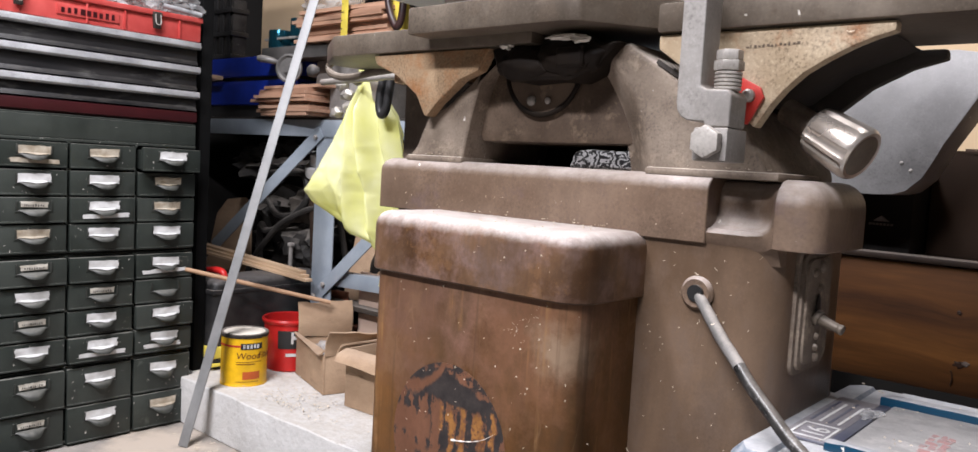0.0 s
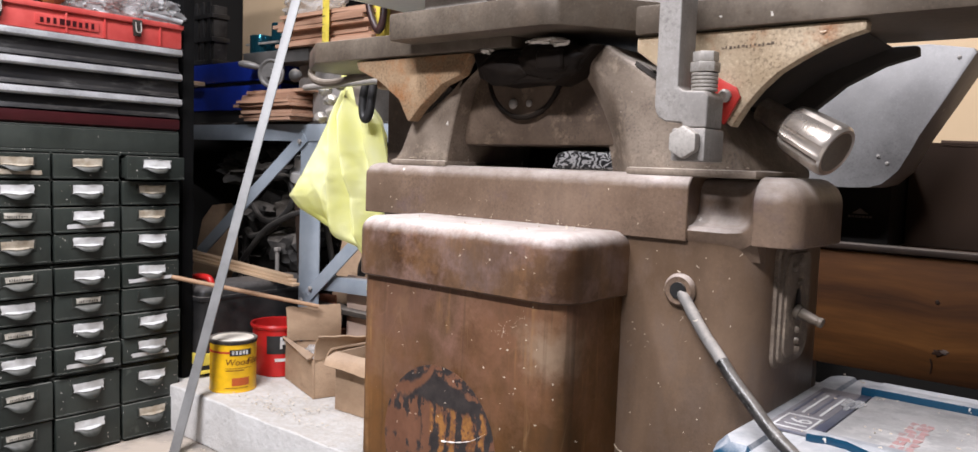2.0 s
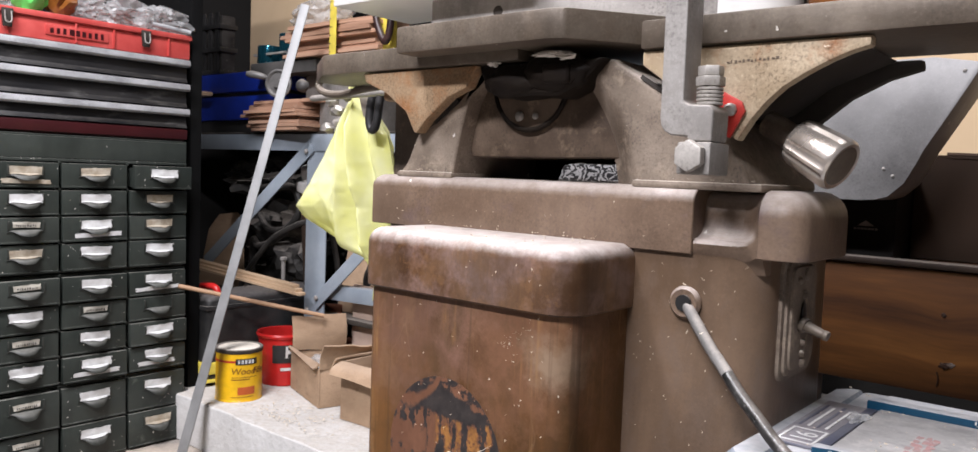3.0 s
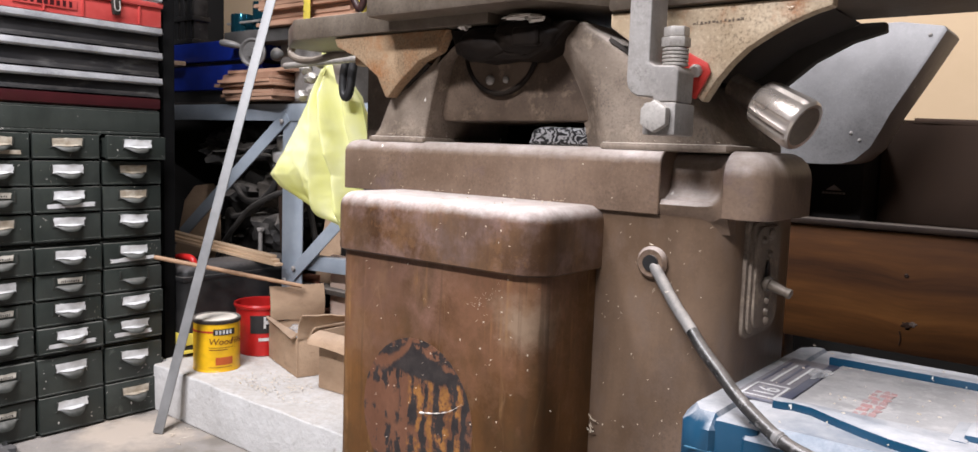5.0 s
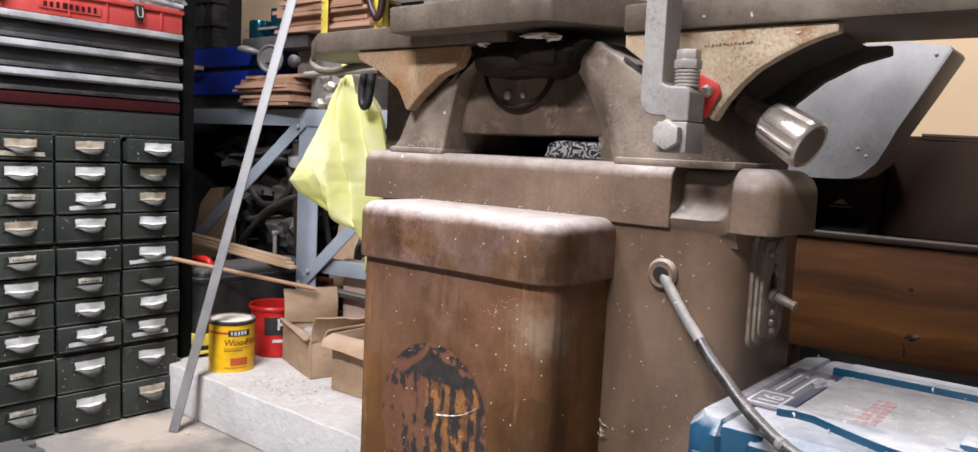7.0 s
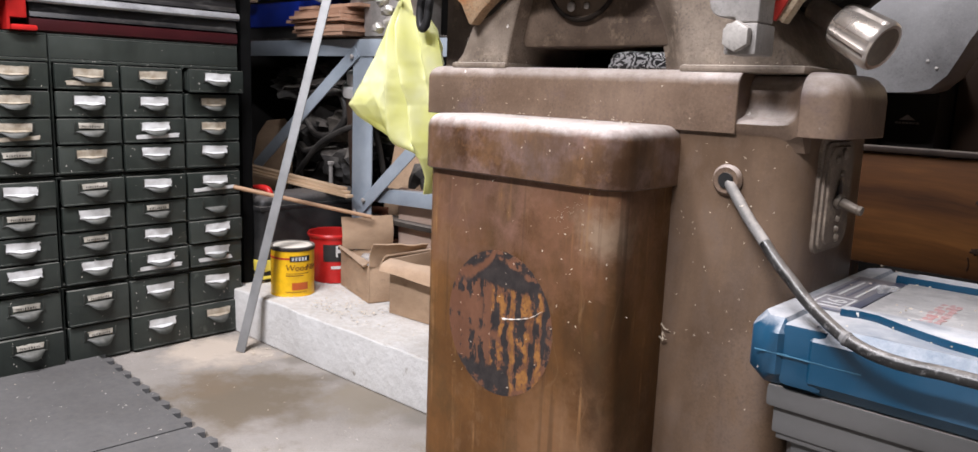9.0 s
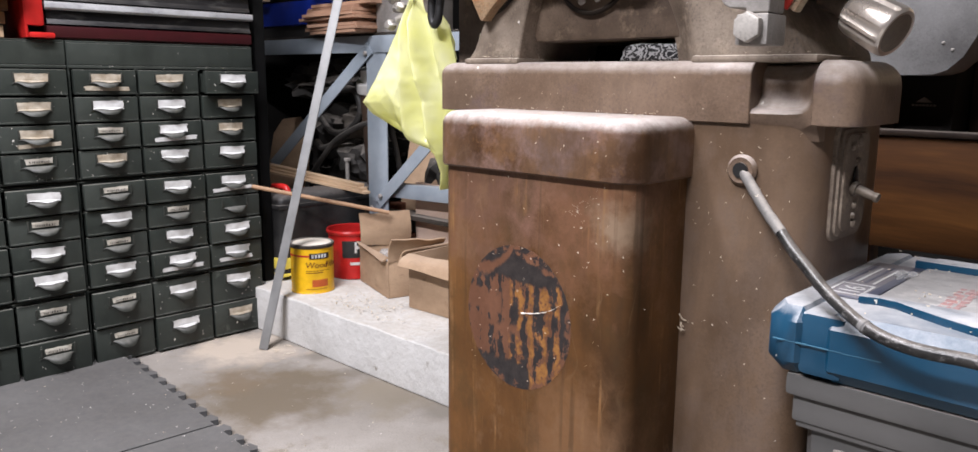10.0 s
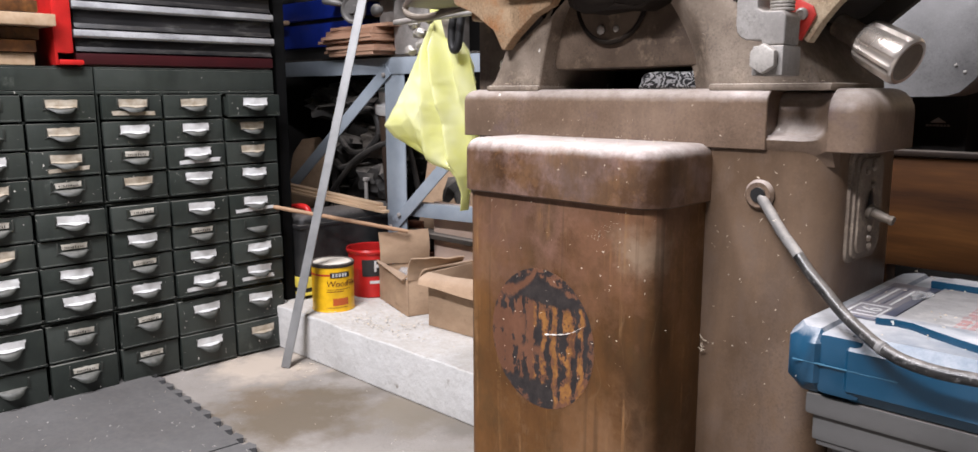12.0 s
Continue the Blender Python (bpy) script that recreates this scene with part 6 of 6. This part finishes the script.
def black_basket():
    bk = thing("black_basket", "black plastic basket with slatted sides on the blue box", "basket", (-0.56, 0.46, 0.931))
    for k in range(6):
        x = -0.665 + k * 0.037
        part("slat", box(bmesh.new(), x, x + 0.02, 0.362, 0.367, 0.935, 1.12, 0.002), M_BLACK, bk)
    for z in (0.9315, 1.0, 1.07):
        part("band", box(bmesh.new(), -0.668, -0.444, 0.358, 0.42, z, z + 0.014, 0.002), M_BLACK, bk)
    part("lining", box(bmesh.new(), -0.662, -0.450, 0.368, 0.415, 0.934, 1.11, 0.004), M_CLUTTER, bk)


black_basket()
solo("beige_panel", box(bmesh.new(), -0.60, -0.09, 0.565, 0.577, 0.931, 1.5, 0.002), M_BEIGE, "beige board standing behind the machine", "board")


def small_machine():
    mc = thing("drill_vise", "grey machine table with handwheel and slide on the workbench", "machine", (0.0, 0.4, 0.7525))
    b = box(bmesh.new(), -0.19, 0.10, 0.30, 0.46, 0.905, 0.939, 0.003)
    part("table", b, M_GREYDARK, mc, "dark grey machine table")
    b = box(bmesh.new(), 0.08, 0.22, 0.33, 0.48, 0.753, 0.90, 0.006)
    box(b, -0.02, 0.10, 0.36, 0.44, 0.84, 0.906, 0.006)
    part("body", b, M_GREYBAR, mc)
    b = lathe(bmesh.new(), [(0.034, 0), (0.038, 0.003), (0.038, 0.009), (0.033, 0.011), (0.028, 0.006), (0.012, 0.006), (0.012, 0.018)], (-0.045, 0.295, 0.878), 32, pose(0, 0, 0, 90, 0, 25))
    wh = part("handwheel", b, M_WHEEL, mc, "dull aluminium handwheel")
    b = tube(bmesh.new(), [(-0.075, 0.285, 0.892), (-0.09, 0.268, 0.897), (-0.11, 0.255, 0.901), (-0.125, 0.248, 0.902)], lambda u: 0.004 + 0.006 * math.sin(u * 2.6), 12, 6)
    part("grip", b, M_WHEEL, wh, "pale crank grip")
    part("stop_knob", lump(bmesh.new(), (0.058, 0.292, 0.868), (0.02, 0.016, 0.017), 5, 0.1, 2), M_GREYDARK, mc)
    b = cyl(bmesh.new(), (-0.16, 0.34, 0.94), (-0.16, 0.34, 0.99), 0.032, seg=28, bev=0.003)
    cyl(b, (-0.085, 0.36, 0.94), (-0.085, 0.36, 1.02), 0.034, seg=28, bev=0.003)
    part("chuck", b, M_TEALMETAL, mc, "glossy teal cylinders")
    part("chuck_band", box(bmesh.new(), -0.20, -0.05, 0.315, 0.322, 0.962, 0.968, 0.001), M_STEEL, mc)


M_GREYDARK = surface("dark_grey_iron", (0.10, 0.095, 0.09), (0.06, 0.057, 0.053), 0.55, metal=0.2, big=12, fine=120, dust=0.5)
M_WHEEL = surface("dull_aluminium", (0.21, 0.20, 0.19), (0.12, 0.115, 0.108), 0.45, metal=0.3, big=20, fine=150, dust=0.4, grit=0.4)
M_TEALMETAL = plain("teal_metal", (0.02, 0.12, 0.17), 0.15, 0.8)
small_machine()


def tape_measure():
    b = box(bmesh.new(), 0.188, 0.2125, 0.272, 0.2735, 0.915, 1.25, 0.0004)
    tp = thing("measuring_tape", "yellow steel measuring tape hanging before the slats", "tape measure", (0.2, 0.272, 0.915))
    bl = part("blade", b, M_TAPE, tp)
    b = bmesh.new()
    for k in range(16):
        w = 0.010 if k % 4 == 0 else 0.005
        box(b, 0.1885, 0.1885 + w, 0.2712, 0.2719, 0.922 + k * 0.02, 0.9235 + k * 0.02, 0)
    part("graduation", b, M_INK, bl)


tape_measure()
b = tube(bmesh.new(), [(0.335, 0.285, 1.16), (0.336, 0.284, 1.06), (0.346, 0.282, 1.010), (0.362, 0.281, 0.975), (0.380, 0.280, 0.955), (0.392, 0.281, 0.975), (0.394, 0.283, 1.02), (0.388, 0.285, 1.16)], 0.0085, 12, 6)
solo("dark_cord", b, M_AMBERDARK, "dark maroon looped cord hanging over the yellow level", "cord")
b = bmesh.new()
lump(b, (0.055, 0.345, 1.055), (0.105, 0.05, 0.040), 14, 0.35, 4)
solo("clear_bag", b, M_FILM, "crumpled clear plastic bag lying on the slat stack", "plastic bag")
b = box(bmesh.new(), -0.56, -0.462, 0.300, 0.348, 0.8635, 0.8765, 0.002)
box(b, -0.548, -0.53, 0.346, 0.362, 0.8645, 0.8755, 0.001)
solo("wooden_stick", b, M_PINE, "short pale wooden stick wedged in the blue box", "stick")
b = box(bmesh.new(), 0.338, 0.385, 0.30, 0.312, 0.905, 1.2, 0.002)
solo("yellow_level", b, M_TAPE, "yellow spirit level standing behind the slats", "level")


# ---- under the bench ----
rnd = random.Random(12)
heap = [(-0.36, 0.48, 0.62, 0.13, 0.12, 0.06), (-0.20, 0.50, 0.64, 0.12, 0.1, 0.05), (-0.05, 0.52, 0.60, 0.10, 0.1, 0.06), (-0.28, 0.55, 0.48, 0.16, 0.12, 0.11), (-0.08, 0.50, 0.40, 0.11, 0.11, 0.10), (-0.40, 0.58, 0.36, 0.10, 0.12, 0.08), (0.25, 0.55, 0.42, 0.16, 0.14, 0.14), (0.45, 0.6, 0.40, 0.15, 0.14, 0.12)]
for k, (x, y, z, a, c, d) in enumerate(heap):
    b = lump(bmesh.new(), (x, y, z), (a, c, d), k + 3, 0.5, 4)
    zl = min(v.co.z for v in b.verts)
    box(b, x - a * 0.7, x + a * 0.7, y, y + c * 0.6, 0.276, max(zl + 0.03, 0.29), 0.01)
    solo("crumpled_sack", b, M_CLUTTER, "dark crumpled sack of cloth on the bench shelf", "sack", "sacks on the shelf")
b = lump(bmesh.new(), (-0.150, 0.475, 0.500), (0.095, 0.070, 0.060), 21, 0.35, 4)
box(b, -0.21, -0.09, 0.47, 0.52, 0.276, 0.48, 0.01)
solo("crumpled_sack", b, M_SACKING, "grey-brown crumpled sacking on the bench shelf", "sack", "sacks on the shelf")
HOSES = (
    ((-0.30, 0.40, 0.590), (-0.168, 0.385, 0.600), (-0.085, 0.380, 0.598), (-0.058, 0.378, 0.536), (-0.111, 0.372, 0.480), (-0.173, 0.368, 0.442), (-0.238, 0.370, 0.425), (-0.278, 0.378, 0.440), (-0.295, 0.385, 0.400), (-0.290, 0.385, 0.2865)),
    ((-0.275, 0.395, 0.515), (-0.241, 0.390, 0.488), (-0.204, 0.386, 0.474), (-0.152, 0.386, 0.477), (-0.100, 0.392, 0.504), (-0.069, 0.398, 0.547), (-0.02, 0.41, 0.53), (0.0, 0.42, 0.2865)),
    ((-0.335, 0.372, 0.2865), (-0.297, 0.368, 0.340), (-0.217, 0.360, 0.404), (-0.152, 0.358, 0.453), (-0.081, 0.362, 0.487), (-0.022, 0.372, 0.508), (0.04, 0.40, 0.515), (0.09, 0.42, 0.2865)))
for k, pts in enumerate(HOSES):
    solo("hose", tube(bmesh.new(), pts, (0.0105, 0.009, 0.0085)[k], 10, 6), M_HOSE, "grey rubber hose coiled under the workbench", "hose", "hoses")
ct = thing("canister", "brown canister with a white cap on the bench shelf", "canister", (-0.045, 0.392, 0.276))
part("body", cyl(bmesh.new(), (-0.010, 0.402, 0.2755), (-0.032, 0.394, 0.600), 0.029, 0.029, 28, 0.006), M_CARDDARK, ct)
lean = Matrix.Translation((-0.034, 0.392, 0.597)) @ pose(0, 0, 0, 14, 12, 0)
part("cap", lathe(bmesh.new(), [(0.033, 0), (0.0345, 0.003), (0.0345, 0.028), (0.032, 0.031), (0.021, 0.033), (0.020, 0.064), (0.017, 0.068), (0.001, 0.069)], (0, 0, 0), 28, lean), M_WHITE, ct, "white stepped plastic cap")
b = box(bmesh.new(), 0.085, 0.30, 0.0, 0.004, 0.0, 0.235, 0.001)
b.transform(Matrix.Translation((0, 0.40, 0.276)) @ pose(0, 0, 0, -12))
solo("cardboard_sheet", b, M_CARDBOARD, "brown cardboard sheet leaning behind the bench leg", "cardboard")
b = prism(bmesh.new(), [(-0.62, 0.276), (-0.36, 0.276), (-0.37, 0.49), (-0.40, 0.512), (-0.50, 0.50), (-0.56, 0.45)], 0.004, 0.0, Matrix.Translation((0, 0.40, 0)))
solo("cardboard_sheet", b, M_CARDBOARD, "brown cardboard sheet standing on the shelf", "cardboard")
b = cyl(bmesh.new(), (-0.102, 0.36, 0.2755), (-0.102, 0.36, 0.397), 0.006, seg=12)
cyl(b, (-0.102, 0.36, 0.396), (-0.102, 0.36, 0.405), 0.0105, seg=6, bev=0.001)
solo("bolt_rod", b, M_GREYBAR, "upright steel rod on the bench shelf", "rod")


# ---- yellow bag ----
def yellow_bag():
    b = bmesh.new()

    def outline(t):
        """Left and right edge of the bag from its neck (0) to its bottom tip (1)."""
        L = [(0.0, 0.785), (0.1, 0.765), (0.3, 0.725), (0.55, 0.649), (0.61, 0.676), (0.68, 0.730), (0.75, 0.792), (0.81, 0.846), (0.9, 0.852), (1.0, 0.852)]
        R = [(0.0, 0.815), (0.1, 0.835), (0.2, 0.866), (0.4, 0.884), (0.6, 0.882), (0.8, 0.868), (1.0, 0.854)]
        g = lambda T: next((a[1] + (c[1] - a[1]) * (t - a[0]) / (c[0] - a[0])) for a, c in zip(T, T[1:]) if t <= c[0] + 1e-9)
        return g(L), g(R)

    # folds that fan out from the neck: spread at the tip, half width, depth
    FOLDS = ((-0.150, 0.045, 0.014), (-0.060, 0.030, -0.010), (0.008, 0.012, 0.018), (0.040, 0.011, -0.016), (0.070, 0.011, 0.024), (0.100, 0.012, -0.014))

    def make(front):
        side = -1.0 if front else 1.0

        def f(s, t):
            l, r = outline(t)
            x = l + (r - l) * s
            z = 0.778 - t * 0.318 - 0.03 * (1 - s) * t * (1 - t)
            inner = min(1.0, math.sin(math.pi * min(0.98, max(0.02, s))) * 1.6) * min(1.0, (r - l) / 0.10)
            y = math.sin(math.pi * s) ** 0.7 * (0.010 + 0.030 * math.sin(math.pi * min(1, t * 1.1)))
            for spread, wide, deep in FOLDS:
                mid = 0.797 + spread * (t + 0.05) ** 0.75 + 0.004 * noise.noise(Vector((spread * 90, t * 4, 1.0)))
                y += deep * math.exp(-2.2 * ((x - mid) / (wide * (0.5 + t))) ** 2) * min(1.0, 3.0 * (1.05 - t)) * inner
            q = Vector((x, z, 0.3 if front else 0.8))
            y += (0.007 * noise.noise(q * 13) - 0.005 * abs(noise.noise(q * 22)) - 0.0025 * abs(noise.noise(q * 55))) * inner
            return Vector((x, -0.150 + side * y, z))
        return f
    grid_sheet(b, make(True), 150, 120, 0)
    grid_sheet(b, make(False), 24, 24, 0)
    bag = thing("plastic_bag", "bright yellow plastic bag hanging from a hook beside the jointer", "plastic bag", (0.80, -0.15, 0.78))
    part("film", b, M_BAG, bag, sharp=1.2)
    b = bmesh.new()
    grid_sheet(b, lambda s, t: Vector((0.788 + 0.022 * s + 0.01 * t, -0.158 - 0.012 * math.sin(3 * s + 2 * t), 0.776 + 0.05 * t)), 8, 6, 0.0008)
    part("neck", b, M_BAG, bag, sharp=1.2)
    hk = thing("clamp", "steel clamp with black grip holding up the yellow bag", "clamp", (0.85, -0.17, 0.70))
    part("bar", cyl(bmesh.new(), (0.70, -0.165, 0.772), (1.03, -0.24, 0.768), 0.005, seg=12), M_STEEL, hk)
    part("ball", lump(bmesh.new(), (0.808, -0.182, 0.770), (0.008, 0.008, 0.008), 1, 0.02, 2), M_GREYBAR, hk)
    part("jaw", prism(bmesh.new(), [(0.835, 0.775), (0.868, 0.775), (0.862, 0.735), (0.848, 0.738)], 0.016, 0.003, Matrix.Translation((0, -0.185, 0))), M_CHROME, hk)
    part("grip", tube(bmesh.new(), [(0.865, -0.18, 0.775), (0.861, -0.182, 0.75), (0.862, -0.183, 0.728), (0.868, -0.183, 0.719), (0.875, -0.182, 0.728), (0.878, -0.18, 0.755), (0.880, -0.178, 0.778)], 0.0065, 12, 6), M_BLACK, hk, "black rubber grip")
    for k, (x, z) in enumerate(((0.733, 0.768), (0.747, 0.752), (0.755, 0.735), (0.722, 0.725))):
        part("fitting", lump(bmesh.new(), (x, -0.15, z), (0.013, 0.010, 0.009), k, 0.4, 2), M_STEEL, hk)


yellow_bag()


# ---- on the chest and the tables ----
def loose_clutter():
    rnd = random.Random(4)
    for k, (y, z, s) in enumerate(((-0.02, 0.985, 0.05), (-0.10, 0.99, 0.06), (-0.20, 0.985, 0.05), (-0.33, 0.985, 0.055))):
        b = lump(bmesh.new(), (-0.06 - 0.02 * k, y, z), (0.055, s, 0.032), k + 2, 0.6, 4)
        solo("plastic_pouch", b, M_FILM, "crumpled clear plastic pouch on the red chest", "pouch", "pouches on the chest")
    b = lump(bmesh.new(), (-0.05, -0.318, 0.985), (0.04, 0.032, 0.028), 9, 0.3, 3)
    solo("green_pouch", b, M_GREENBAG, "green plastic pouch on the red chest", "pouch")
    b = lump(bmesh.new(), (-0.04, -0.258, 0.984), (0.035, 0.030, 0.027), 5, 0.4, 3)
    solo("amber_pouch", b, M_AMBER, "glossy amber plastic pouch on the red chest", "pouch")
    solo("steel_bar", cyl(bmesh.new(), (-0.02, -0.07, 0.972), (0.006, 0.01, 0.962), 0.006, seg=12), M_TRIM, "short grey tube on the chest", "tube")
    for k in range(5):
        b = box(bmesh.new(), -0.22, 0.02 + rnd.uniform(-0.03, 0.02), -0.93, -0.515 + rnd.uniform(-0.02, 0.03), 0.7095 + k * 0.0255, 0.733 + k * 0.0255, 0.002)
        solo("offcut_board", b, M_PINE if k in (0, 3) else M_ORANGE, "rough-ended board stacked on the green cabinet", "board", "boards on the cabinet")
    b = bmesh.new()
    box(b, 0.96, 1.26, -0.335, -0.20, 0.862, 0.96, 0.003)
    solo("white_box", b, M_WHITE, "white cardboard box lying on top of the jointer fence", "box")
    b = lathe(bmesh.new(), [(0.030, 0), (0.033, 0.003), (0.033, 0.15), (0.026, 0.17), (0.013, 0.185), (0.013, 0.21)], (1.512, -0.345, 0.7895), 28)
    solo("white_bottle", b, M_WHITE, "white plastic bottle on the outfeed table", "bottle")
    b = lathe(bmesh.new(), [(0.027, 0), (0.029, 0.003), (0.029, 0.12), (0.022, 0.14), (0.022, 0.16)], (1.580, -0.345, 0.7895), 28)
    solo("amber_jar", b, M_AMBER, "amber brown jar on the outfeed table", "jar")


M_PALE = surface("pale_board_face", (0.62, 0.47, 0.38), (0.50, 0.36, 0.28), 0.7, big=4, fine=90)
M_GREENBAG = plain("green_film", (0.10, 0.50, 0.10), 0.3)
loose_clutter()


b = box(bmesh.new(), 0.18, 0.50, 0.375, 0.387, 0.1125, 0.36, 0.002)
solo("pale_board", b, M_PALE, "pale pinkish board standing behind the cartons", "board")


# ---- shavings ----
def shavings():
    """Curled chips and flecks of wood on the machine, its ledges and the drawers."""
    rnd = random.Random(77)
    b = bmesh.new()

    def fleck(c, n, size):
        n = Vector(n)
        a = n.orthogonal().normalized()
        a = (a * math.cos(rnd.uniform(0, 6.3)) + n.cross(a) * math.sin(rnd.uniform(0, 6.3))).normalized()
        c2 = n.cross(a)
        k = rnd.randint(3, 5)
        p = [Vector(c) + (a * math.cos(6.283 * i / k) * rnd.uniform(0.5, 1.4) + c2 * math.sin(6.283 * i / k) * rnd.uniform(0.3, 0.8)) * size for i in range(k)]
        lo = [b.verts.new(q) for q in p]
        hi = [b.verts.new(q + n * (0.0004 + 0.3 * size)) for q in p]
        b.faces.new(hi)
        for i in range(k):
            b.faces.new((lo[i], lo[(i + 1) % k], hi[(i + 1) % k], hi[i]))

    def curl(c, n, size):
        n = Vector(n)
        a = n.orthogonal().normalized()
        t = rnd.uniform(0, 6.3)
        a, c2 = a * math.cos(t) + n.cross(a) * math.sin(t), n.cross(a) * math.cos(t) - a * math.sin(t)
        pts = [Vector(c) + a * size * (i - 2) * 0.5 + n * (0.0006 + size * 0.35 * abs(math.sin(i * 1.3 + t))) + c2 * size * 0.3 * math.sin(i + t) for i in range(5)]
        row = [(b.verts.new(q - c2 * size * 0.14), b.verts.new(q + c2 * size * 0.14 + n * 0.0003)) for q in pts]
        for r0, r1 in zip(row, row[1:]):
            b.faces.new((r0[0], r1[0], r1[1], r0[1]))
    U = rnd.uniform
    for k in range(46):
        z = 0.553 - 0.2 * U(0, 1) ** 1.2
        fleck((U(1.24, 1.41), -0.4792, z), (0, -1, 0), U(0.0003, 0.0009))
    for k in range(16):
        fleck((U(1.37, 1.415), -0.4792, U(0.40, 0.53)), (0, -1, 0), U(0.0003, 0.0010))
    for k in range(7):
        fleck((U(1.33, 1.415), -0.4862, U(0.562, 0.594)), (0, -1, 0), U(0.0003, 0.0012))
    for k in range(36):
        t = U(0, 1)
        fleck((1.360 + 0.036 * t + rnd.gauss(0, 0.0035), -0.4792, 0.523 + 0.026 * t * t + rnd.gauss(0, 0.003)), (0, -1, 0), U(0.0002, 0.0004))
    for k in range(50):
        fleck((U(1.44, 1.535), -0.3921, U(0.36, 0.60)), (0, -1, 0), U(0.0003, 0.0009))
    for k in range(18):
        fleck((U(1.13, 1.48), -0.3963, U(0.61, 0.642)), (0, -1, 0), U(0.0003, 0.0008))
    for k in range(26):
        fleck((U(1.22, 1.41), U(-0.475, -0.40), 0.6082), (0, 0, 1), U(0.0004, 0.0012))
    for k in range(14):
        curl((U(1.20, 1.41), U(-0.402, -0.392), 0.6085), (0, 0, 1), U(0.0012, 0.003))
    for k in range(12):
        curl((U(1.16, 1.225) if k % 2 else U(1.44, 1.54), U(-0.392, -0.386), 0.6622), (0, 0, 1), U(0.001, 0.0022))
    for x, y, z, s in ((1.432, -0.4535, 0.4435, 0.005), (1.484, -0.394, 0.5795, 0.004), (1.472, -0.394, 0.563, 0.003), (1.515, -0.426, 0.549, 0.004), (1.497, -0.412, 0.5455, 0.004), (1.499, -0.3930, 0.585, 0.004), (1.535, -0.3965, 0.598, 0.003), (1.585, -0.4022, 0.7585, 0.006), (1.43, -0.3930, 0.44, 0.005)):
        curl((x, y, z), (0, -1, 0.4), s * 0.4)
    for y0, z0, n in ((-0.03, 0.385, 26), (-0.02, 0.62, 14), (-0.17, 0.50, 12), (-0.24, 0.55, 10), (-0.45, 0.25, 12), (-0.16, 0.26, 12)):
        for k in range(n):
            fleck((0.0125, y0 + rnd.gauss(0, 0.014), z0 + rnd.gauss(0, 0.014)), (1, 0, 0), U(0.0003, 0.0009))
    for k in range(150):
        fleck((rnd.gauss(0.30, 0.10), 0.02 + abs(rnd.gauss(0, 0.09)), 0.1155), (0, 0, 1), U(0.0008, 0.0026))
    for k in range(60):
        curl((rnd.gauss(0.36, 0.09), 0.02 + abs(rnd.gauss(0, 0.07)), 0.1155), (0, 0, 1), U(0.003, 0.008))
    for k in range(36):
        curl((rnd.gauss(0.20, 0.06), -0.06 + rnd.gauss(0, 0.02), 0.0008), (0, 0, 1), U(0.002, 0.006))
    for k in range(95):
        x, y = U(0.05, 0.95), U(-0.95, -0.03)
        fleck((x, y, 0.0112 if y < -0.345 - 0.07 * x else 0.0004), (0, 0, 1), U(0.0006, 0.0018))
    for k in range(60):
        fleck((U(1.56, 1.72), U(-0.44, -0.20), 0.4768 if k % 2 else 0.4725), (0, 0, 1), U(0.0004, 0.0014))
    for k in range(6):
        curl((1.4365, -0.3950 + rnd.gauss(0, 0.0015), 0.417 + rnd.gauss(0, 0.003)), (0.4, -1, 0.3), U(0.002, 0.004))
    solo("wood_shavings", b, M_CHIP, "pale curled shavings and flecks of wood on the machine", "shavings", kind="stuff")


M_CHIP = surface("pale_wood_chip", (0.70, 0.62, 0.50), (0.52, 0.43, 0.32), 0.8, big=60, fine=200)
shavings()
